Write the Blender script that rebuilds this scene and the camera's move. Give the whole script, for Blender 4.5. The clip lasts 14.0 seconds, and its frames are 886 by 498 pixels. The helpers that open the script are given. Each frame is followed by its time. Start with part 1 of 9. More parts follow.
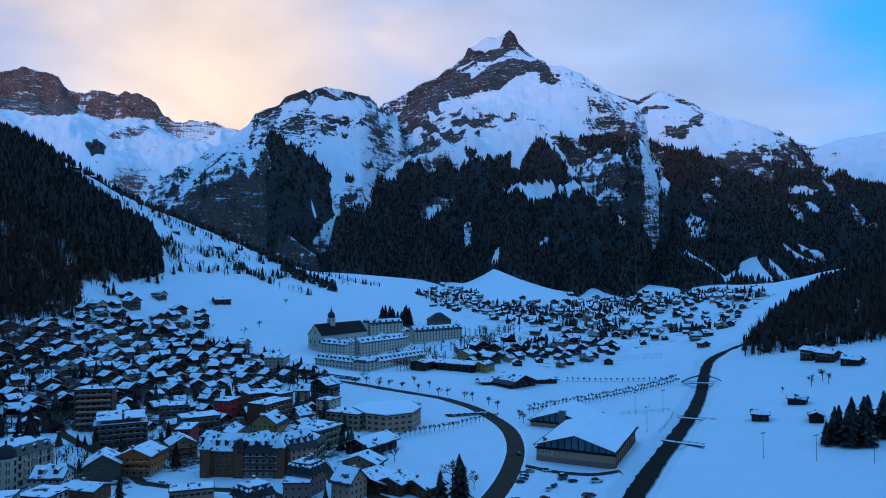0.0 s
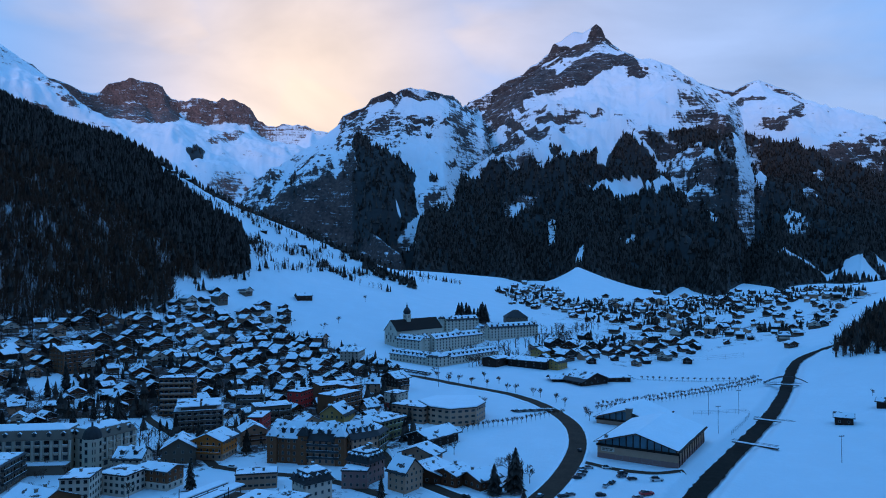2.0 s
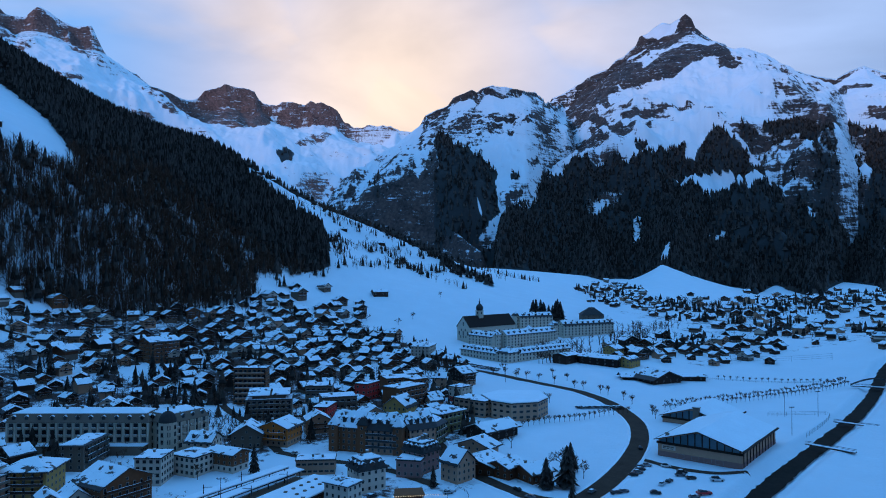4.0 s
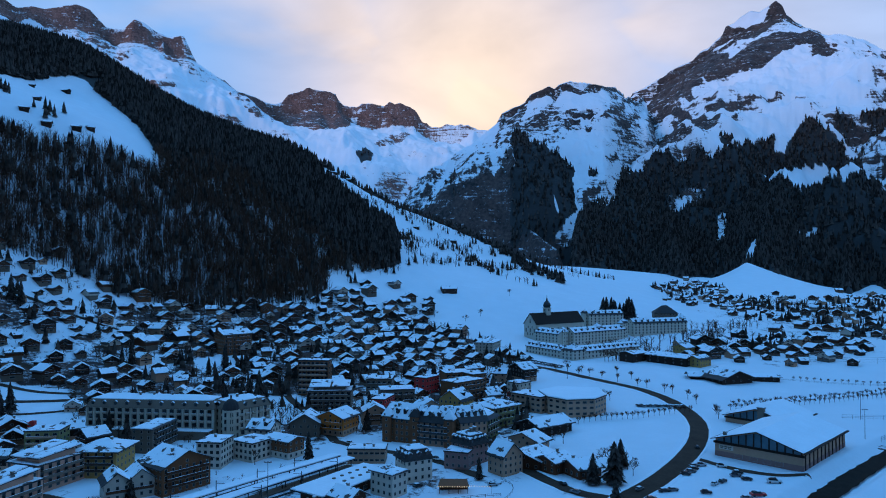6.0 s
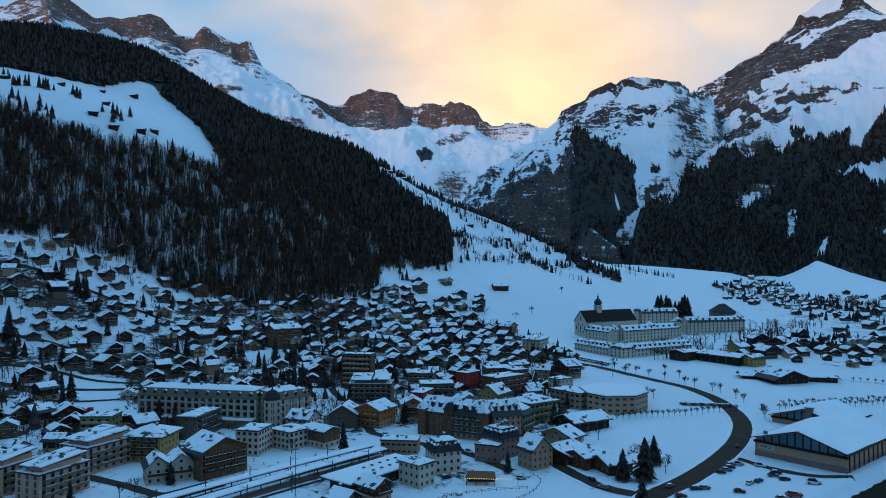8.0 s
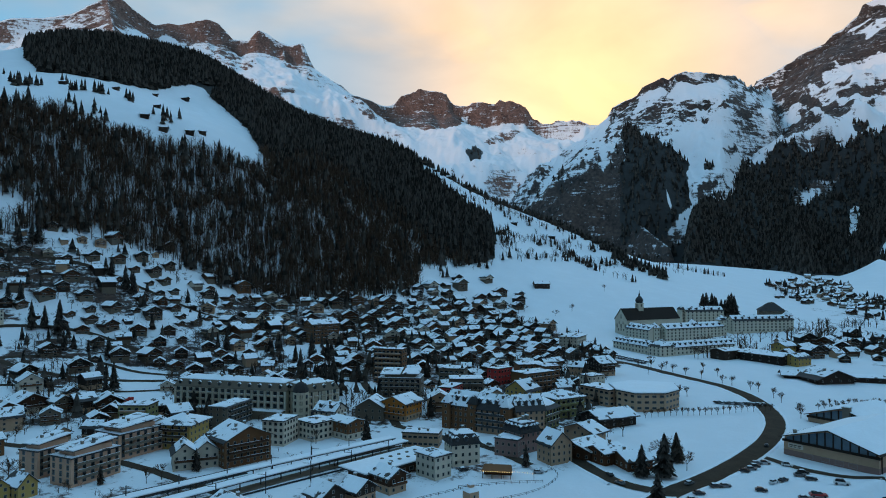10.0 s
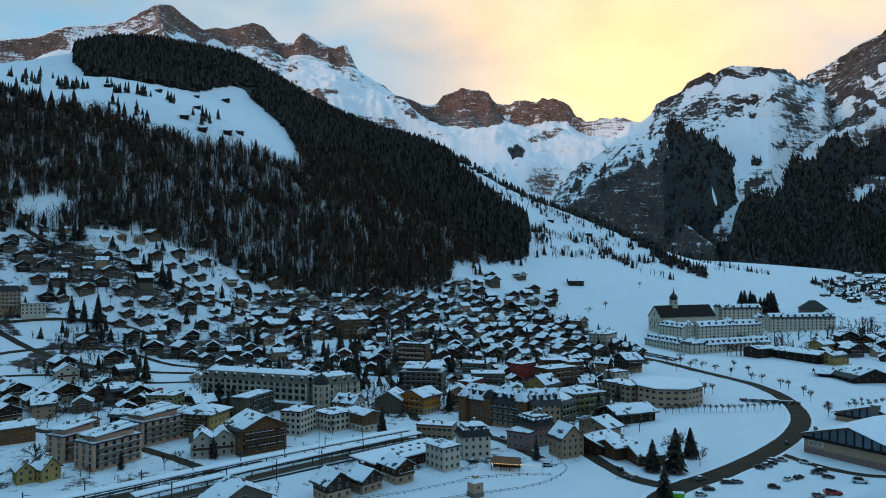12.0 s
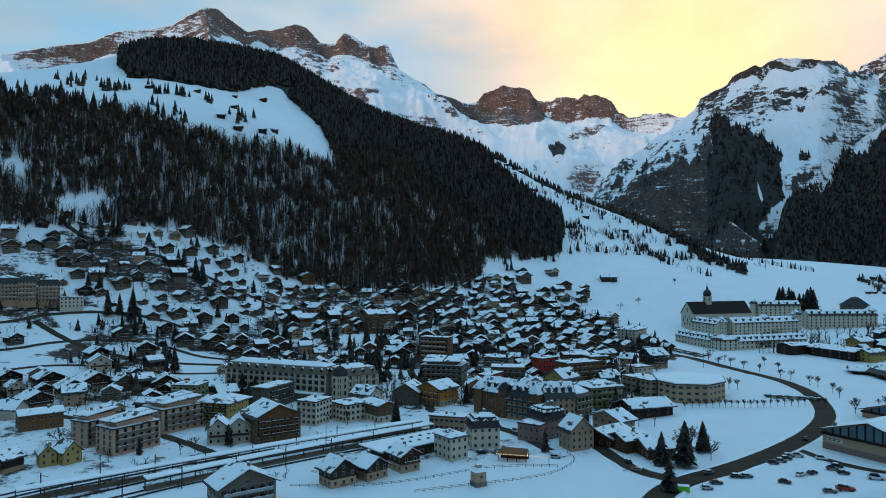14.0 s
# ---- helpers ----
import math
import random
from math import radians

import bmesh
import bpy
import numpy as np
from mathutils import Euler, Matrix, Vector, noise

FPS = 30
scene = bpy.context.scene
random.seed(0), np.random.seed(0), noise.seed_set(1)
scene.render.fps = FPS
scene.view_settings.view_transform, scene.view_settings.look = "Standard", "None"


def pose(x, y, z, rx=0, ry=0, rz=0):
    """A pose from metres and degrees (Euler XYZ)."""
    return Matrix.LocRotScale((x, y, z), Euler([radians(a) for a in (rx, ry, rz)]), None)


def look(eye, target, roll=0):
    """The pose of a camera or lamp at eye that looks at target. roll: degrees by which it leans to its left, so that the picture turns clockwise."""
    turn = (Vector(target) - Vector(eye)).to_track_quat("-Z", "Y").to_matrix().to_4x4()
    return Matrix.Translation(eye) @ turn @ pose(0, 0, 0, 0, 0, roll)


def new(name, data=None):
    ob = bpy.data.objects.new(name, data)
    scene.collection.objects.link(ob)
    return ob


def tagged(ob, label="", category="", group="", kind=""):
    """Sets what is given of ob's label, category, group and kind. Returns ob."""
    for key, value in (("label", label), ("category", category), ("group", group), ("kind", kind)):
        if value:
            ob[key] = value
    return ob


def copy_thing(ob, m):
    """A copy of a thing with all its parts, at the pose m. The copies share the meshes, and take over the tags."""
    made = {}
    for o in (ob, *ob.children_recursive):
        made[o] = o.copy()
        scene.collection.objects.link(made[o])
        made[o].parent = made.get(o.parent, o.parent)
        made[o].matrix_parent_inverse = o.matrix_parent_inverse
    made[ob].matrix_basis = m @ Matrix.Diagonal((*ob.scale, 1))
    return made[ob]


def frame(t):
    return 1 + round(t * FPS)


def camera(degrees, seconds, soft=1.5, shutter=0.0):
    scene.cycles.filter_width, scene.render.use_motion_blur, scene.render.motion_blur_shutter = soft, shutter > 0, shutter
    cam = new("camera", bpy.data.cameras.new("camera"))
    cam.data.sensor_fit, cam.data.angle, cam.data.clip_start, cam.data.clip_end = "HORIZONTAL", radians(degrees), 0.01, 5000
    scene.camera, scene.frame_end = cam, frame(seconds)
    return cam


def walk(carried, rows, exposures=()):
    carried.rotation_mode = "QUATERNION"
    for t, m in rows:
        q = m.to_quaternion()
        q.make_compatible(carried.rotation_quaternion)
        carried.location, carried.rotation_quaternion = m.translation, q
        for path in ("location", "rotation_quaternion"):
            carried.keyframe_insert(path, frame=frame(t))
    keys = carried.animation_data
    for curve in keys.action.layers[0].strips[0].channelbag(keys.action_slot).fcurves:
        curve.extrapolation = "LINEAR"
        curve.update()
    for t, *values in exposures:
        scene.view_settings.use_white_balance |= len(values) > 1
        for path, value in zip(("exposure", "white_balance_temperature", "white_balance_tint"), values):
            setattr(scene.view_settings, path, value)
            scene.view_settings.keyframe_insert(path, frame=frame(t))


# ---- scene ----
cam = camera(63.9, 14.0, 1.0)
METRES, EYE, TILT, LEAN, TURN = 100.0, 93.0, 1.5, 0.0, 0.0
ROWS = [
    (0.0, 0.0, 0.0, 0.0, 0.0, 0.0, -0.0),
    (0.5, 0.0343, -0.0054, -0.0056, 1.78, -0.0, 0.07),
    (1.0, 0.069, -0.0098, -0.0108, 3.55, -0.02, 0.12),
    (1.5, 0.1037, -0.013, -0.0162, 5.31, -0.05, 0.18),
    (2.0, 0.1388, -0.0152, -0.0216, 7.05, -0.07, 0.23),
    (2.5, 0.1733, -0.0165, -0.0271, 8.79, -0.09, 0.27),
    (3.0, 0.2086, -0.0171, -0.0326, 10.52, -0.12, 0.32),
    (5.5, 0.3858, -0.0047, -0.0602, 18.91, -0.16, 0.54),
    (6.0, 0.4205, 0.0018, -0.0659, 20.4, -0.18, 0.57),
    (6.5, 0.455, 0.0091, -0.072, 21.55, -0.18, 0.6),
    (7.0, 0.4883, 0.0172, -0.0783, 22.82, -0.19, 0.61),
    (7.5, 0.522, 0.0267, -0.0844, 24.15, -0.19, 0.65),
    (8.0, 0.5558, 0.0368, -0.0906, 25.45, -0.19, 0.67),
    (10.5, 0.7183, 0.1034, -0.1236, 30.6, -0.17, 0.77),
    (11.0, 0.7503, 0.1181, -0.1307, 31.54, -0.17, 0.79),
    (11.5, 0.7819, 0.1337, -0.1379, 32.4, -0.17, 0.81),
    (12.0, 0.8131, 0.1499, -0.1452, 33.25, -0.18, 0.84),
    (12.5, 0.8441, 0.1668, -0.1527, 34.11, -0.2, 0.86),
    (13.0, 0.8744, 0.1839, -0.1609, 34.98, -0.21, 0.9),
    (13.5, 0.9046, 0.2018, -0.169, 35.85, -0.23, 0.92),
    (14.0, 0.9344, 0.2202, -0.1773, 36.72, -0.24, 0.93),
]
# seconds, stops, kelvin, tint
EXPOSURES = [(0.0, 0.64, 4750, 18), (3.0, 0.64, 4750, 18), (5.5, 0.67, 4850, 17), (7.0, 0.70, 5050, 15), (8.0, 0.76, 5850, 12), (10.5, 0.92, 7050, 12), (14.0, 1.04, 7200, 12)]
walk(cam, [(t, pose(0, 0, EYE, TILT, LEAN, TURN) @ pose(METRES * x, METRES * y, METRES * z, 90 + pitch, roll, yaw)) for t, x, y, z, yaw, pitch, roll in ROWS], EXPOSURES)

# ---- world and sun: dusk; the low sun behind the viewer reaches only the high slopes, and a bright cloud stands over the ridge ahead ----
SUN_AZ, SUN_EL = 152.0, 14.0  # degrees left of the first view, and above the level
GLOW_AZ, GLOW_EL = 18.0, 14.0  # the brightest cloud


def towards(az, el):
    return Vector((-math.sin(radians(az)) * math.cos(radians(el)), math.cos(radians(az)) * math.cos(radians(el)), math.sin(radians(el))))


sun_dir, glow_dir = towards(SUN_AZ, SUN_EL), towards(GLOW_AZ, GLOW_EL)


def make_world():
    world = bpy.data.worlds.new("dusk_sky")
    scene.world = world
    world.use_nodes = True
    nt = world.node_tree
    nt.nodes.clear()
    N, L = nt.nodes.new, nt.links.new

    def math_node(op, a, b=None, c=None):
        n = N("ShaderNodeMath")
        n.operation = op
        for i, v in enumerate((a, b, c)):
            if v is None:
                continue
            if isinstance(v, (int, float)):
                n.inputs[i].default_value = v
            else:
                L(v, n.inputs[i])
        return n.outputs[0]

    def mix(fac, a, b):
        n = N("ShaderNodeMix")
        n.data_type = "RGBA"
        for sock, v in ((n.inputs[0], fac), (n.inputs[6], a), (n.inputs[7], b)):
            if isinstance(v, (int, float)):
                sock.default_value = v
            elif isinstance(v, tuple):
                sock.default_value = v
            else:
                L(v, sock)
        return n.outputs[2]

    sky = N("ShaderNodeTexSky")
    sky.sky_type, sky.sun_disc = "NISHITA", False
    sky.sun_elevation, sky.sun_rotation = radians(SUN_EL), radians(-SUN_AZ)
    sky.altitude, sky.air_density, sky.dust_density, sky.ozone_density = 1000, 1.0, 0.6, 3.0
    dim = N("ShaderNodeMix")
    dim.data_type, dim.blend_type = "RGBA", "MULTIPLY"
    dim.inputs[0].default_value = 1.0
    L(sky.outputs[0], dim.inputs[6])
    dim.inputs[7].default_value = (SKY_GAIN * 0.62, SKY_GAIN * 0.9, SKY_GAIN * 1.15, 1)
    co = N("ShaderNodeTexCoord")
    # how near the bright cloud a direction lies
    dot = N("ShaderNodeVectorMath")
    dot.operation = "DOT_PRODUCT"
    L(co.outputs["Generated"], dot.inputs[0])
    dot.inputs[1].default_value = glow_dir
    near = math_node("MAXIMUM", dot.outputs["Value"], 0.0)
    glow = math_node("POWER", near, 19.0)
    core = math_node("POWER", near, 60.0)
    # streaky cloud
    maps = N("ShaderNodeMapping")
    maps.inputs["Scale"].default_value = (1.2, 1.2, 2.6)
    maps.inputs["Rotation"].default_value = (0.35, 0.25, 0.0)
    L(co.outputs["Generated"], maps.inputs[0])
    n1 = N("ShaderNodeTexNoise")
    n1.inputs["Scale"].default_value, n1.inputs["Detail"].default_value, n1.inputs["Roughness"].default_value = 1.5, 5, 0.45
    n1.inputs["Distortion"].default_value = 0.3
    L(maps.outputs[0], n1.inputs["Vector"])
    cover = N("ShaderNodeMapRange")
    cover.interpolation_type = "SMOOTHSTEP"
    cover.inputs["From Min"].default_value, cover.inputs["From Max"].default_value = 0.37, 0.62
    L(n1.outputs["Fac"], cover.inputs["Value"])
    thick = math_node("MAXIMUM", cover.outputs[0], math_node("MULTIPLY", math_node("POWER", near, 10.0), 0.97))
    cloud = mix(math_node("MULTIPLY", glow, 1.0), CLOUD_FAR, CLOUD_NEAR)
    cloud = mix(math_node("MULTIPLY", core, 0.95), cloud, CLOUD_CORE)
    # lighter and darker wisps
    n2 = N("ShaderNodeTexNoise")
    n2.inputs["Scale"].default_value, n2.inputs["Detail"].default_value, n2.inputs["Roughness"].default_value = 2.8, 5, 0.5
    n2.inputs["Distortion"].default_value = 0.4
    L(maps.outputs[0], n2.inputs["Vector"])
    wisp = N("ShaderNodeMapRange")
    wisp.inputs["From Min"].default_value, wisp.inputs["From Max"].default_value = 0.3, 0.7
    wisp.inputs["To Min"].default_value, wisp.inputs["To Max"].default_value = 0.78, 1.18
    L(n2.outputs["Fac"], wisp.inputs["Value"])
    shade = N("ShaderNodeMix")
    shade.data_type, shade.blend_type = "RGBA", "MULTIPLY"
    shade.inputs[0].default_value = 1.0
    L(cloud, shade.inputs[6])
    L(wisp.outputs[0], shade.inputs[7])
    cloud = shade.outputs[2]
    # the high sky overhead is brighter than the sky near the hills
    sep = N("ShaderNodeSeparateXYZ")
    L(co.outputs["Generated"], sep.inputs[0])
    high = N("ShaderNodeMapRange")
    high.interpolation_type = "SMOOTHSTEP"
    high.inputs["From Min"].default_value, high.inputs["From Max"].default_value = 0.38, 0.9
    L(sep.outputs[2], high.inputs["Value"])
    cloud = mix(high.outputs[0], cloud, CLOUD_HIGH)
    clear = mix(0.25, CLEAR, dim.outputs[2])
    clear = mix(high.outputs[0], clear, CLOUD_HIGH)
    both = mix(math_node("MULTIPLY", thick, 0.92), clear, cloud)
    bg = N("ShaderNodeBackground")
    L(both, bg.inputs[0])
    bg.inputs[1].default_value = SKY_STRENGTH
    out = N("ShaderNodeOutputWorld")
    L(bg.outputs[0], out.inputs[0])


SKY_STRENGTH, SKY_GAIN = 0.1, 1.0
CLOUD_FAR, CLOUD_NEAR, CLOUD_CORE = (2.95, 3.2, 3.4, 1), (6.6, 4.5, 2.75, 1), (9.4, 6.1, 2.9, 1)
CLOUD_HIGH, CLEAR = (1.42, 3.5, 5.5, 1), (0.75, 3.0, 4.8, 1)
make_world()
sun_data = bpy.data.lights.new("sun", "SUN")
sun_data.energy, sun_data.angle, sun_data.color = 0.85, radians(10), (1.0, 0.62, 0.38)
sun = new("sun", sun_data)
sun.matrix_world = look(sun_dir * 500, (0, 0, 0))

# ---- materials ----
MATS = {}


def material(name, colour, rough=0.8, metal=0.0, spread=0.15, scale=3.0, bump=0.3, tint=None, spec=0.3, by_object=0.0, island=0.0, fine=8.0):
    """A surface whose colour wanders at two scales, with a fine relief."""
    m = bpy.data.materials.new(name)
    MATS[name] = m
    m.use_nodes = True
    nt = m.node_tree
    N, L = nt.nodes.new, nt.links.new
    b = nt.nodes["Principled BSDF"]
    b.inputs["Roughness"].default_value, b.inputs["Metallic"].default_value = rough, metal
    b.inputs["Specular IOR Level"].default_value = spec
    co = N("ShaderNodeTexCoord")
    big, small = N("ShaderNodeTexNoise"), N("ShaderNodeTexNoise")
    big.inputs["Scale"].default_value, big.inputs["Detail"].default_value = scale * 0.2, 3
    small.inputs["Scale"].default_value, small.inputs["Detail"].default_value = scale * fine * 0.2, 4
    L(co.outputs["Object"], big.inputs["Vector"])
    L(co.outputs["Object"], small.inputs["Vector"])
    add = N("ShaderNodeMath")
    add.operation = "MULTIPLY_ADD"
    L(small.outputs["Fac"], add.inputs[0])
    add.inputs[1].default_value = 0.5
    half = N("ShaderNodeMath")
    half.operation = "MULTIPLY"
    L(big.outputs["Fac"], half.inputs[0])
    half.inputs[1].default_value = 0.5
    L(half.outputs[0], add.inputs[2])
    fac = add.outputs[0]
    if by_object or island:
        src = N("ShaderNodeObjectInfo").outputs["Random"] if by_object else N("ShaderNodeNewGeometry").outputs["Random Per Island"]
        n = N("ShaderNodeMath")
        n.operation = "MULTIPLY_ADD"
        L(src, n.inputs[0])
        n.inputs[1].default_value = by_object or island
        shift = N("ShaderNodeMath")
        shift.operation = "SUBTRACT"
        L(fac, shift.inputs[0])
        shift.inputs[1].default_value = (by_object or island) / 2
        L(shift.outputs[0], n.inputs[2])
        fac = n.outputs[0]
    ramp = N("ShaderNodeValToRGB")
    ramp.color_ramp.elements[0].position, ramp.color_ramp.elements[1].position = 0.25, 0.75
    lo = [c * (1 - spread) for c in colour]
    hi = [min(1, c * (1 + spread)) for c in (tint or colour)]
    ramp.color_ramp.elements[0].color, ramp.color_ramp.elements[1].color = (*lo, 1), (*hi, 1)
    L(fac, ramp.inputs[0])
    L(ramp.outputs[0], b.inputs["Base Color"])
    if bump:
        bp = N("ShaderNodeBump")
        bp.inputs["Strength"].default_value, bp.inputs["Distance"].default_value = bump, 0.1
        L(small.outputs["Fac"], bp.inputs["Height"])
        L(bp.outputs[0], b.inputs["Normal"])
    return m


def glow_material(name, colour, strength):
    m = bpy.data.materials.new(name)
    m.use_nodes = True
    b = m.node_tree.nodes["Principled BSDF"]
    b.inputs["Base Color"].default_value = (*colour, 1)
    b.inputs["Emission Color"].default_value = (*colour, 1)
    b.inputs["Emission Strength"].default_value = strength
    return m


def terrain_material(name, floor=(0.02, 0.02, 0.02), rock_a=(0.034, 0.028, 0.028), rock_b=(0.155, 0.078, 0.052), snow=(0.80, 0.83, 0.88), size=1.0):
    """Snow, bare rock and wooded ground, shared out by the mesh's own layers."""
    m = bpy.data.materials.new(name)
    m.use_nodes = True
    nt = m.node_tree
    N, L = nt.nodes.new, nt.links.new
    b = nt.nodes["Principled BSDF"]
    b.inputs["Roughness"].default_value = 0.75
    b.inputs["Specular IOR Level"].default_value = 0.2
    co = N("ShaderNodeTexCoord")

    def noise_tex(scale, detail, rough=0.55, squash=None):
        n = N("ShaderNodeTexNoise")
        n.inputs["Scale"].default_value, n.inputs["Detail"].default_value, n.inputs["Roughness"].default_value = scale, detail, rough
        if squash:
            mp = N("ShaderNodeMapping")
            mp.inputs["Scale"].default_value = squash
            mp.inputs["Rotation"].default_value = (0.12, -0.2, 0.0)
            L(co.outputs["Object"], mp.inputs[0])
            L(mp.outputs[0], n.inputs["Vector"])
        else:
            L(co.outputs["Object"], n.inputs["Vector"])
        return n.outputs["Fac"]

    def attribute(key):
        a = N("ShaderNodeAttribute")
        a.attribute_name = key
        return a.outputs["Fac"]

    def combine(fac, wobble, amount, soft):
        """fac made uneven by wobble, then cut to an edge."""
        a = N("ShaderNodeMath")
        a.operation = "MULTIPLY_ADD"
        L(wobble, a.inputs[0])
        a.inputs[1].default_value = amount
        L(fac, a.inputs[2])
        r = N("ShaderNodeMapRange")
        mid = 0.5 + amount * 0.5
        r.inputs["From Min"].default_value, r.inputs["From Max"].default_value = mid - soft, mid + soft
        L(a.outputs[0], r.inputs["Value"])
        return r.outputs[0]

    def mix(fac, a, bcol):
        n = N("ShaderNodeMix")
        n.data_type = "RGBA"
        L(fac, n.inputs[0])
        for sock, v in ((n.inputs[6], a), (n.inputs[7], bcol)):
            if isinstance(v, tuple):
                sock.default_value = (*v, 1)
            else:
                L(v, sock)
        return n.outputs[2]

    fine = noise_tex(0.09 / size, 8, 0.62)
    coarse = noise_tex(0.012 / size, 6)
    strata = noise_tex(0.022 / size, 12, 0.74, (0.5, 0.5, 3.4))
    gully = noise_tex(0.04 / size, 10, 0.72, (1.7, 1.7, 0.5))
    half = N("ShaderNodeMath")
    half.operation = "MULTIPLY_ADD"
    L(strata, half.inputs[0])
    half.inputs[1].default_value = 0.62
    less = N("ShaderNodeMath")
    less.operation = "MULTIPLY"
    L(gully, less.inputs[0])
    less.inputs[1].default_value = 0.38
    L(less.outputs[0], half.inputs[2])
    strata = half.outputs[0]
    rock = mix(strata, rock_a, rock_b)
    rock = mix(combine(fine, coarse, 0.6, 0.2), rock, tuple(c * 0.6 for c in rock_a))
    white = mix(coarse, snow, tuple(c * 0.86 for c in snow))
    white = mix(combine(fine, coarse, 0.8, 0.3), white, tuple(c * 0.9 for c in snow))
    white = mix(combine(attribute("rock"), strata, 2.2, 0.07), white, rock)
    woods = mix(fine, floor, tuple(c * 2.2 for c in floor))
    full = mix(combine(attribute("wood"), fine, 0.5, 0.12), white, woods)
    L(full, b.inputs["Base Color"])
    bp = N("ShaderNodeBump")
    bp.inputs["Strength"].default_value, bp.inputs["Distance"].default_value = 0.5, 3.0 * size
    L(fine, bp.inputs["Height"])
    L(bp.outputs[0], b.inputs["Normal"])
    return m


M_MOUNT = terrain_material("mountain_surface", rock_a=(0.026, 0.022, 0.022), rock_b=(0.16, 0.105, 0.085))
# reddish rock, its colour also lightened and warmed for sunset glow on the wall
M_WALL = terrain_material("glow_tinted_rock_wall", rock_a=(0.085, 0.052, 0.046), rock_b=(0.36, 0.205, 0.16))
M_GROUND = terrain_material("valley_snow", size=0.25)
M_SNOW = material("roof_snow", (0.80, 0.83, 0.88), 0.7, spread=0.06, scale=1.5, bump=0.4)

M_THICKSNOW = material("thick_snow", (0.80, 0.83, 0.88), 0.7, spread=0.06, scale=0.6, bump=0.4)
M_STUCCO = material("pale_stucco", (0.48, 0.40, 0.30), 0.9, spread=0.10)
M_ABBEY = material("whitewashed_wall", (0.55, 0.48, 0.38), 0.9, spread=0.10)


def thaw(m, share, dark):
    """Snow melted through in places, where the dark roof shows."""
    nt = m.node_tree
    N, L = nt.nodes.new, nt.links.new
    b = nt.nodes["Principled BSDF"]
    old = b.inputs["Base Color"].links[0].from_socket
    co, info, at = N("ShaderNodeTexCoord"), N("ShaderNodeObjectInfo"), N("ShaderNodeVectorMath")
    at.operation = "ADD"
    far = N("ShaderNodeMath")
    far.operation = "MULTIPLY"
    L(info.outputs["Random"], far.inputs[0])
    far.inputs[1].default_value = 400.0
    L(co.outputs["Object"], at.inputs[0])
    L(far.outputs[0], at.inputs[1])
    n = N("ShaderNodeTexNoise")
    n.inputs["Scale"].default_value, n.inputs["Detail"].default_value, n.inputs["Roughness"].default_value = 0.22, 5, 0.6
    L(at.outputs[0], n.inputs["Vector"])
    r = N("ShaderNodeMapRange")
    r.inputs["From Min"].default_value, r.inputs["From Max"].default_value = share, share + 0.03
    L(n.outputs["Fac"], r.inputs["Value"])
    mx = N("ShaderNodeMix")
    mx.data_type = "RGBA"
    L(r.outputs[0], mx.inputs[0])
    L(old, mx.inputs[6])
    mx.inputs[7].default_value = (*dark, 1)
    L(mx.outputs[2], b.inputs["Base Color"])


thaw(M_SNOW, 0.58, (0.06, 0.05, 0.045))
M_ROOF = material("dark_roof", (0.045, 0.04, 0.04), 0.8, spread=0.4, by_object=0.4)
M_CONIFER = material("conifer_needles", (0.050, 0.041, 0.035), 0.95, spread=0.6, island=0.9, bump=0, spec=0.04)
M_BARE = material("bare_twigs", (0.085, 0.052, 0.036), 0.95, spread=0.4, island=0.6, bump=0, spec=0.04)
M_TRUNK = material("bark", (0.05, 0.04, 0.035), 0.9, spread=0.3)
M_ROAD = material("wet_asphalt", (0.055, 0.038, 0.027), 0.9, spread=0.45, scale=0.8, bump=0.15, spec=0.1)
M_WATER = material("river_water", (0.02, 0.015, 0.011), 0.85, spread=0.7, scale=1.2, bump=0.6, spec=0.08)
M_CREAM = material("cream_render", (0.43, 0.26, 0.165), 0.9, spread=0.12, by_object=0.5)
M_WHITE = material("white_render", (0.58, 0.48, 0.38), 0.9, spread=0.10, by_object=0.4)
M_GREY = material("grey_render", (0.15, 0.115, 0.085), 0.9, spread=0.15, by_object=0.5)
M_WOOD = material("brown_timber", (0.085, 0.031, 0.012), 0.85, spread=0.4, by_object=0.6)
M_DARKWOOD = material("dark_timber", (0.032, 0.018, 0.012), 0.85, spread=0.4, by_object=0.6)
M_OCHRE = material("ochre_render", (0.42, 0.26, 0.08), 0.9, spread=0.12)
M_ORANGE = material("orange_timber", (0.46, 0.15, 0.022), 0.8, spread=0.25)
M_RED = material("red_render", (0.42, 0.035, 0.03), 0.85, spread=0.15)
M_ROSE = material("rose_render", (0.26, 0.15, 0.13), 0.9, spread=0.12)
M_BRICK = material("brown_facade", (0.17, 0.072, 0.03), 0.9, spread=0.25)
M_SAND = material("rosy_sand_render", (0.55, 0.31, 0.21), 0.9, spread=0.12)
M_GREENISH = material("lime_render", (0.24, 0.22, 0.09), 0.9, spread=0.12)
M_STONE = material("grey_stone", (0.18, 0.15, 0.12), 0.9, spread=0.25)
M_GLASS = material("window_glass", (0.02, 0.023, 0.028), 0.12, spread=0.3, bump=0, spec=0.6, by_object=0.6)
M_FRAME = material("window_frame_paint", (0.30, 0.27, 0.23), 0.7, spread=0.1)
M_METAL = material("galvanised_metal", (0.3, 0.31, 0.32), 0.45, metal=0.8, spread=0.15)
M_DARKMETAL = material("dark_metal", (0.04, 0.042, 0.045), 0.5, metal=0.4, spread=0.2)

# ---- the lie of the land ----
LATTICE = np.random.RandomState(7).rand(256, 256)


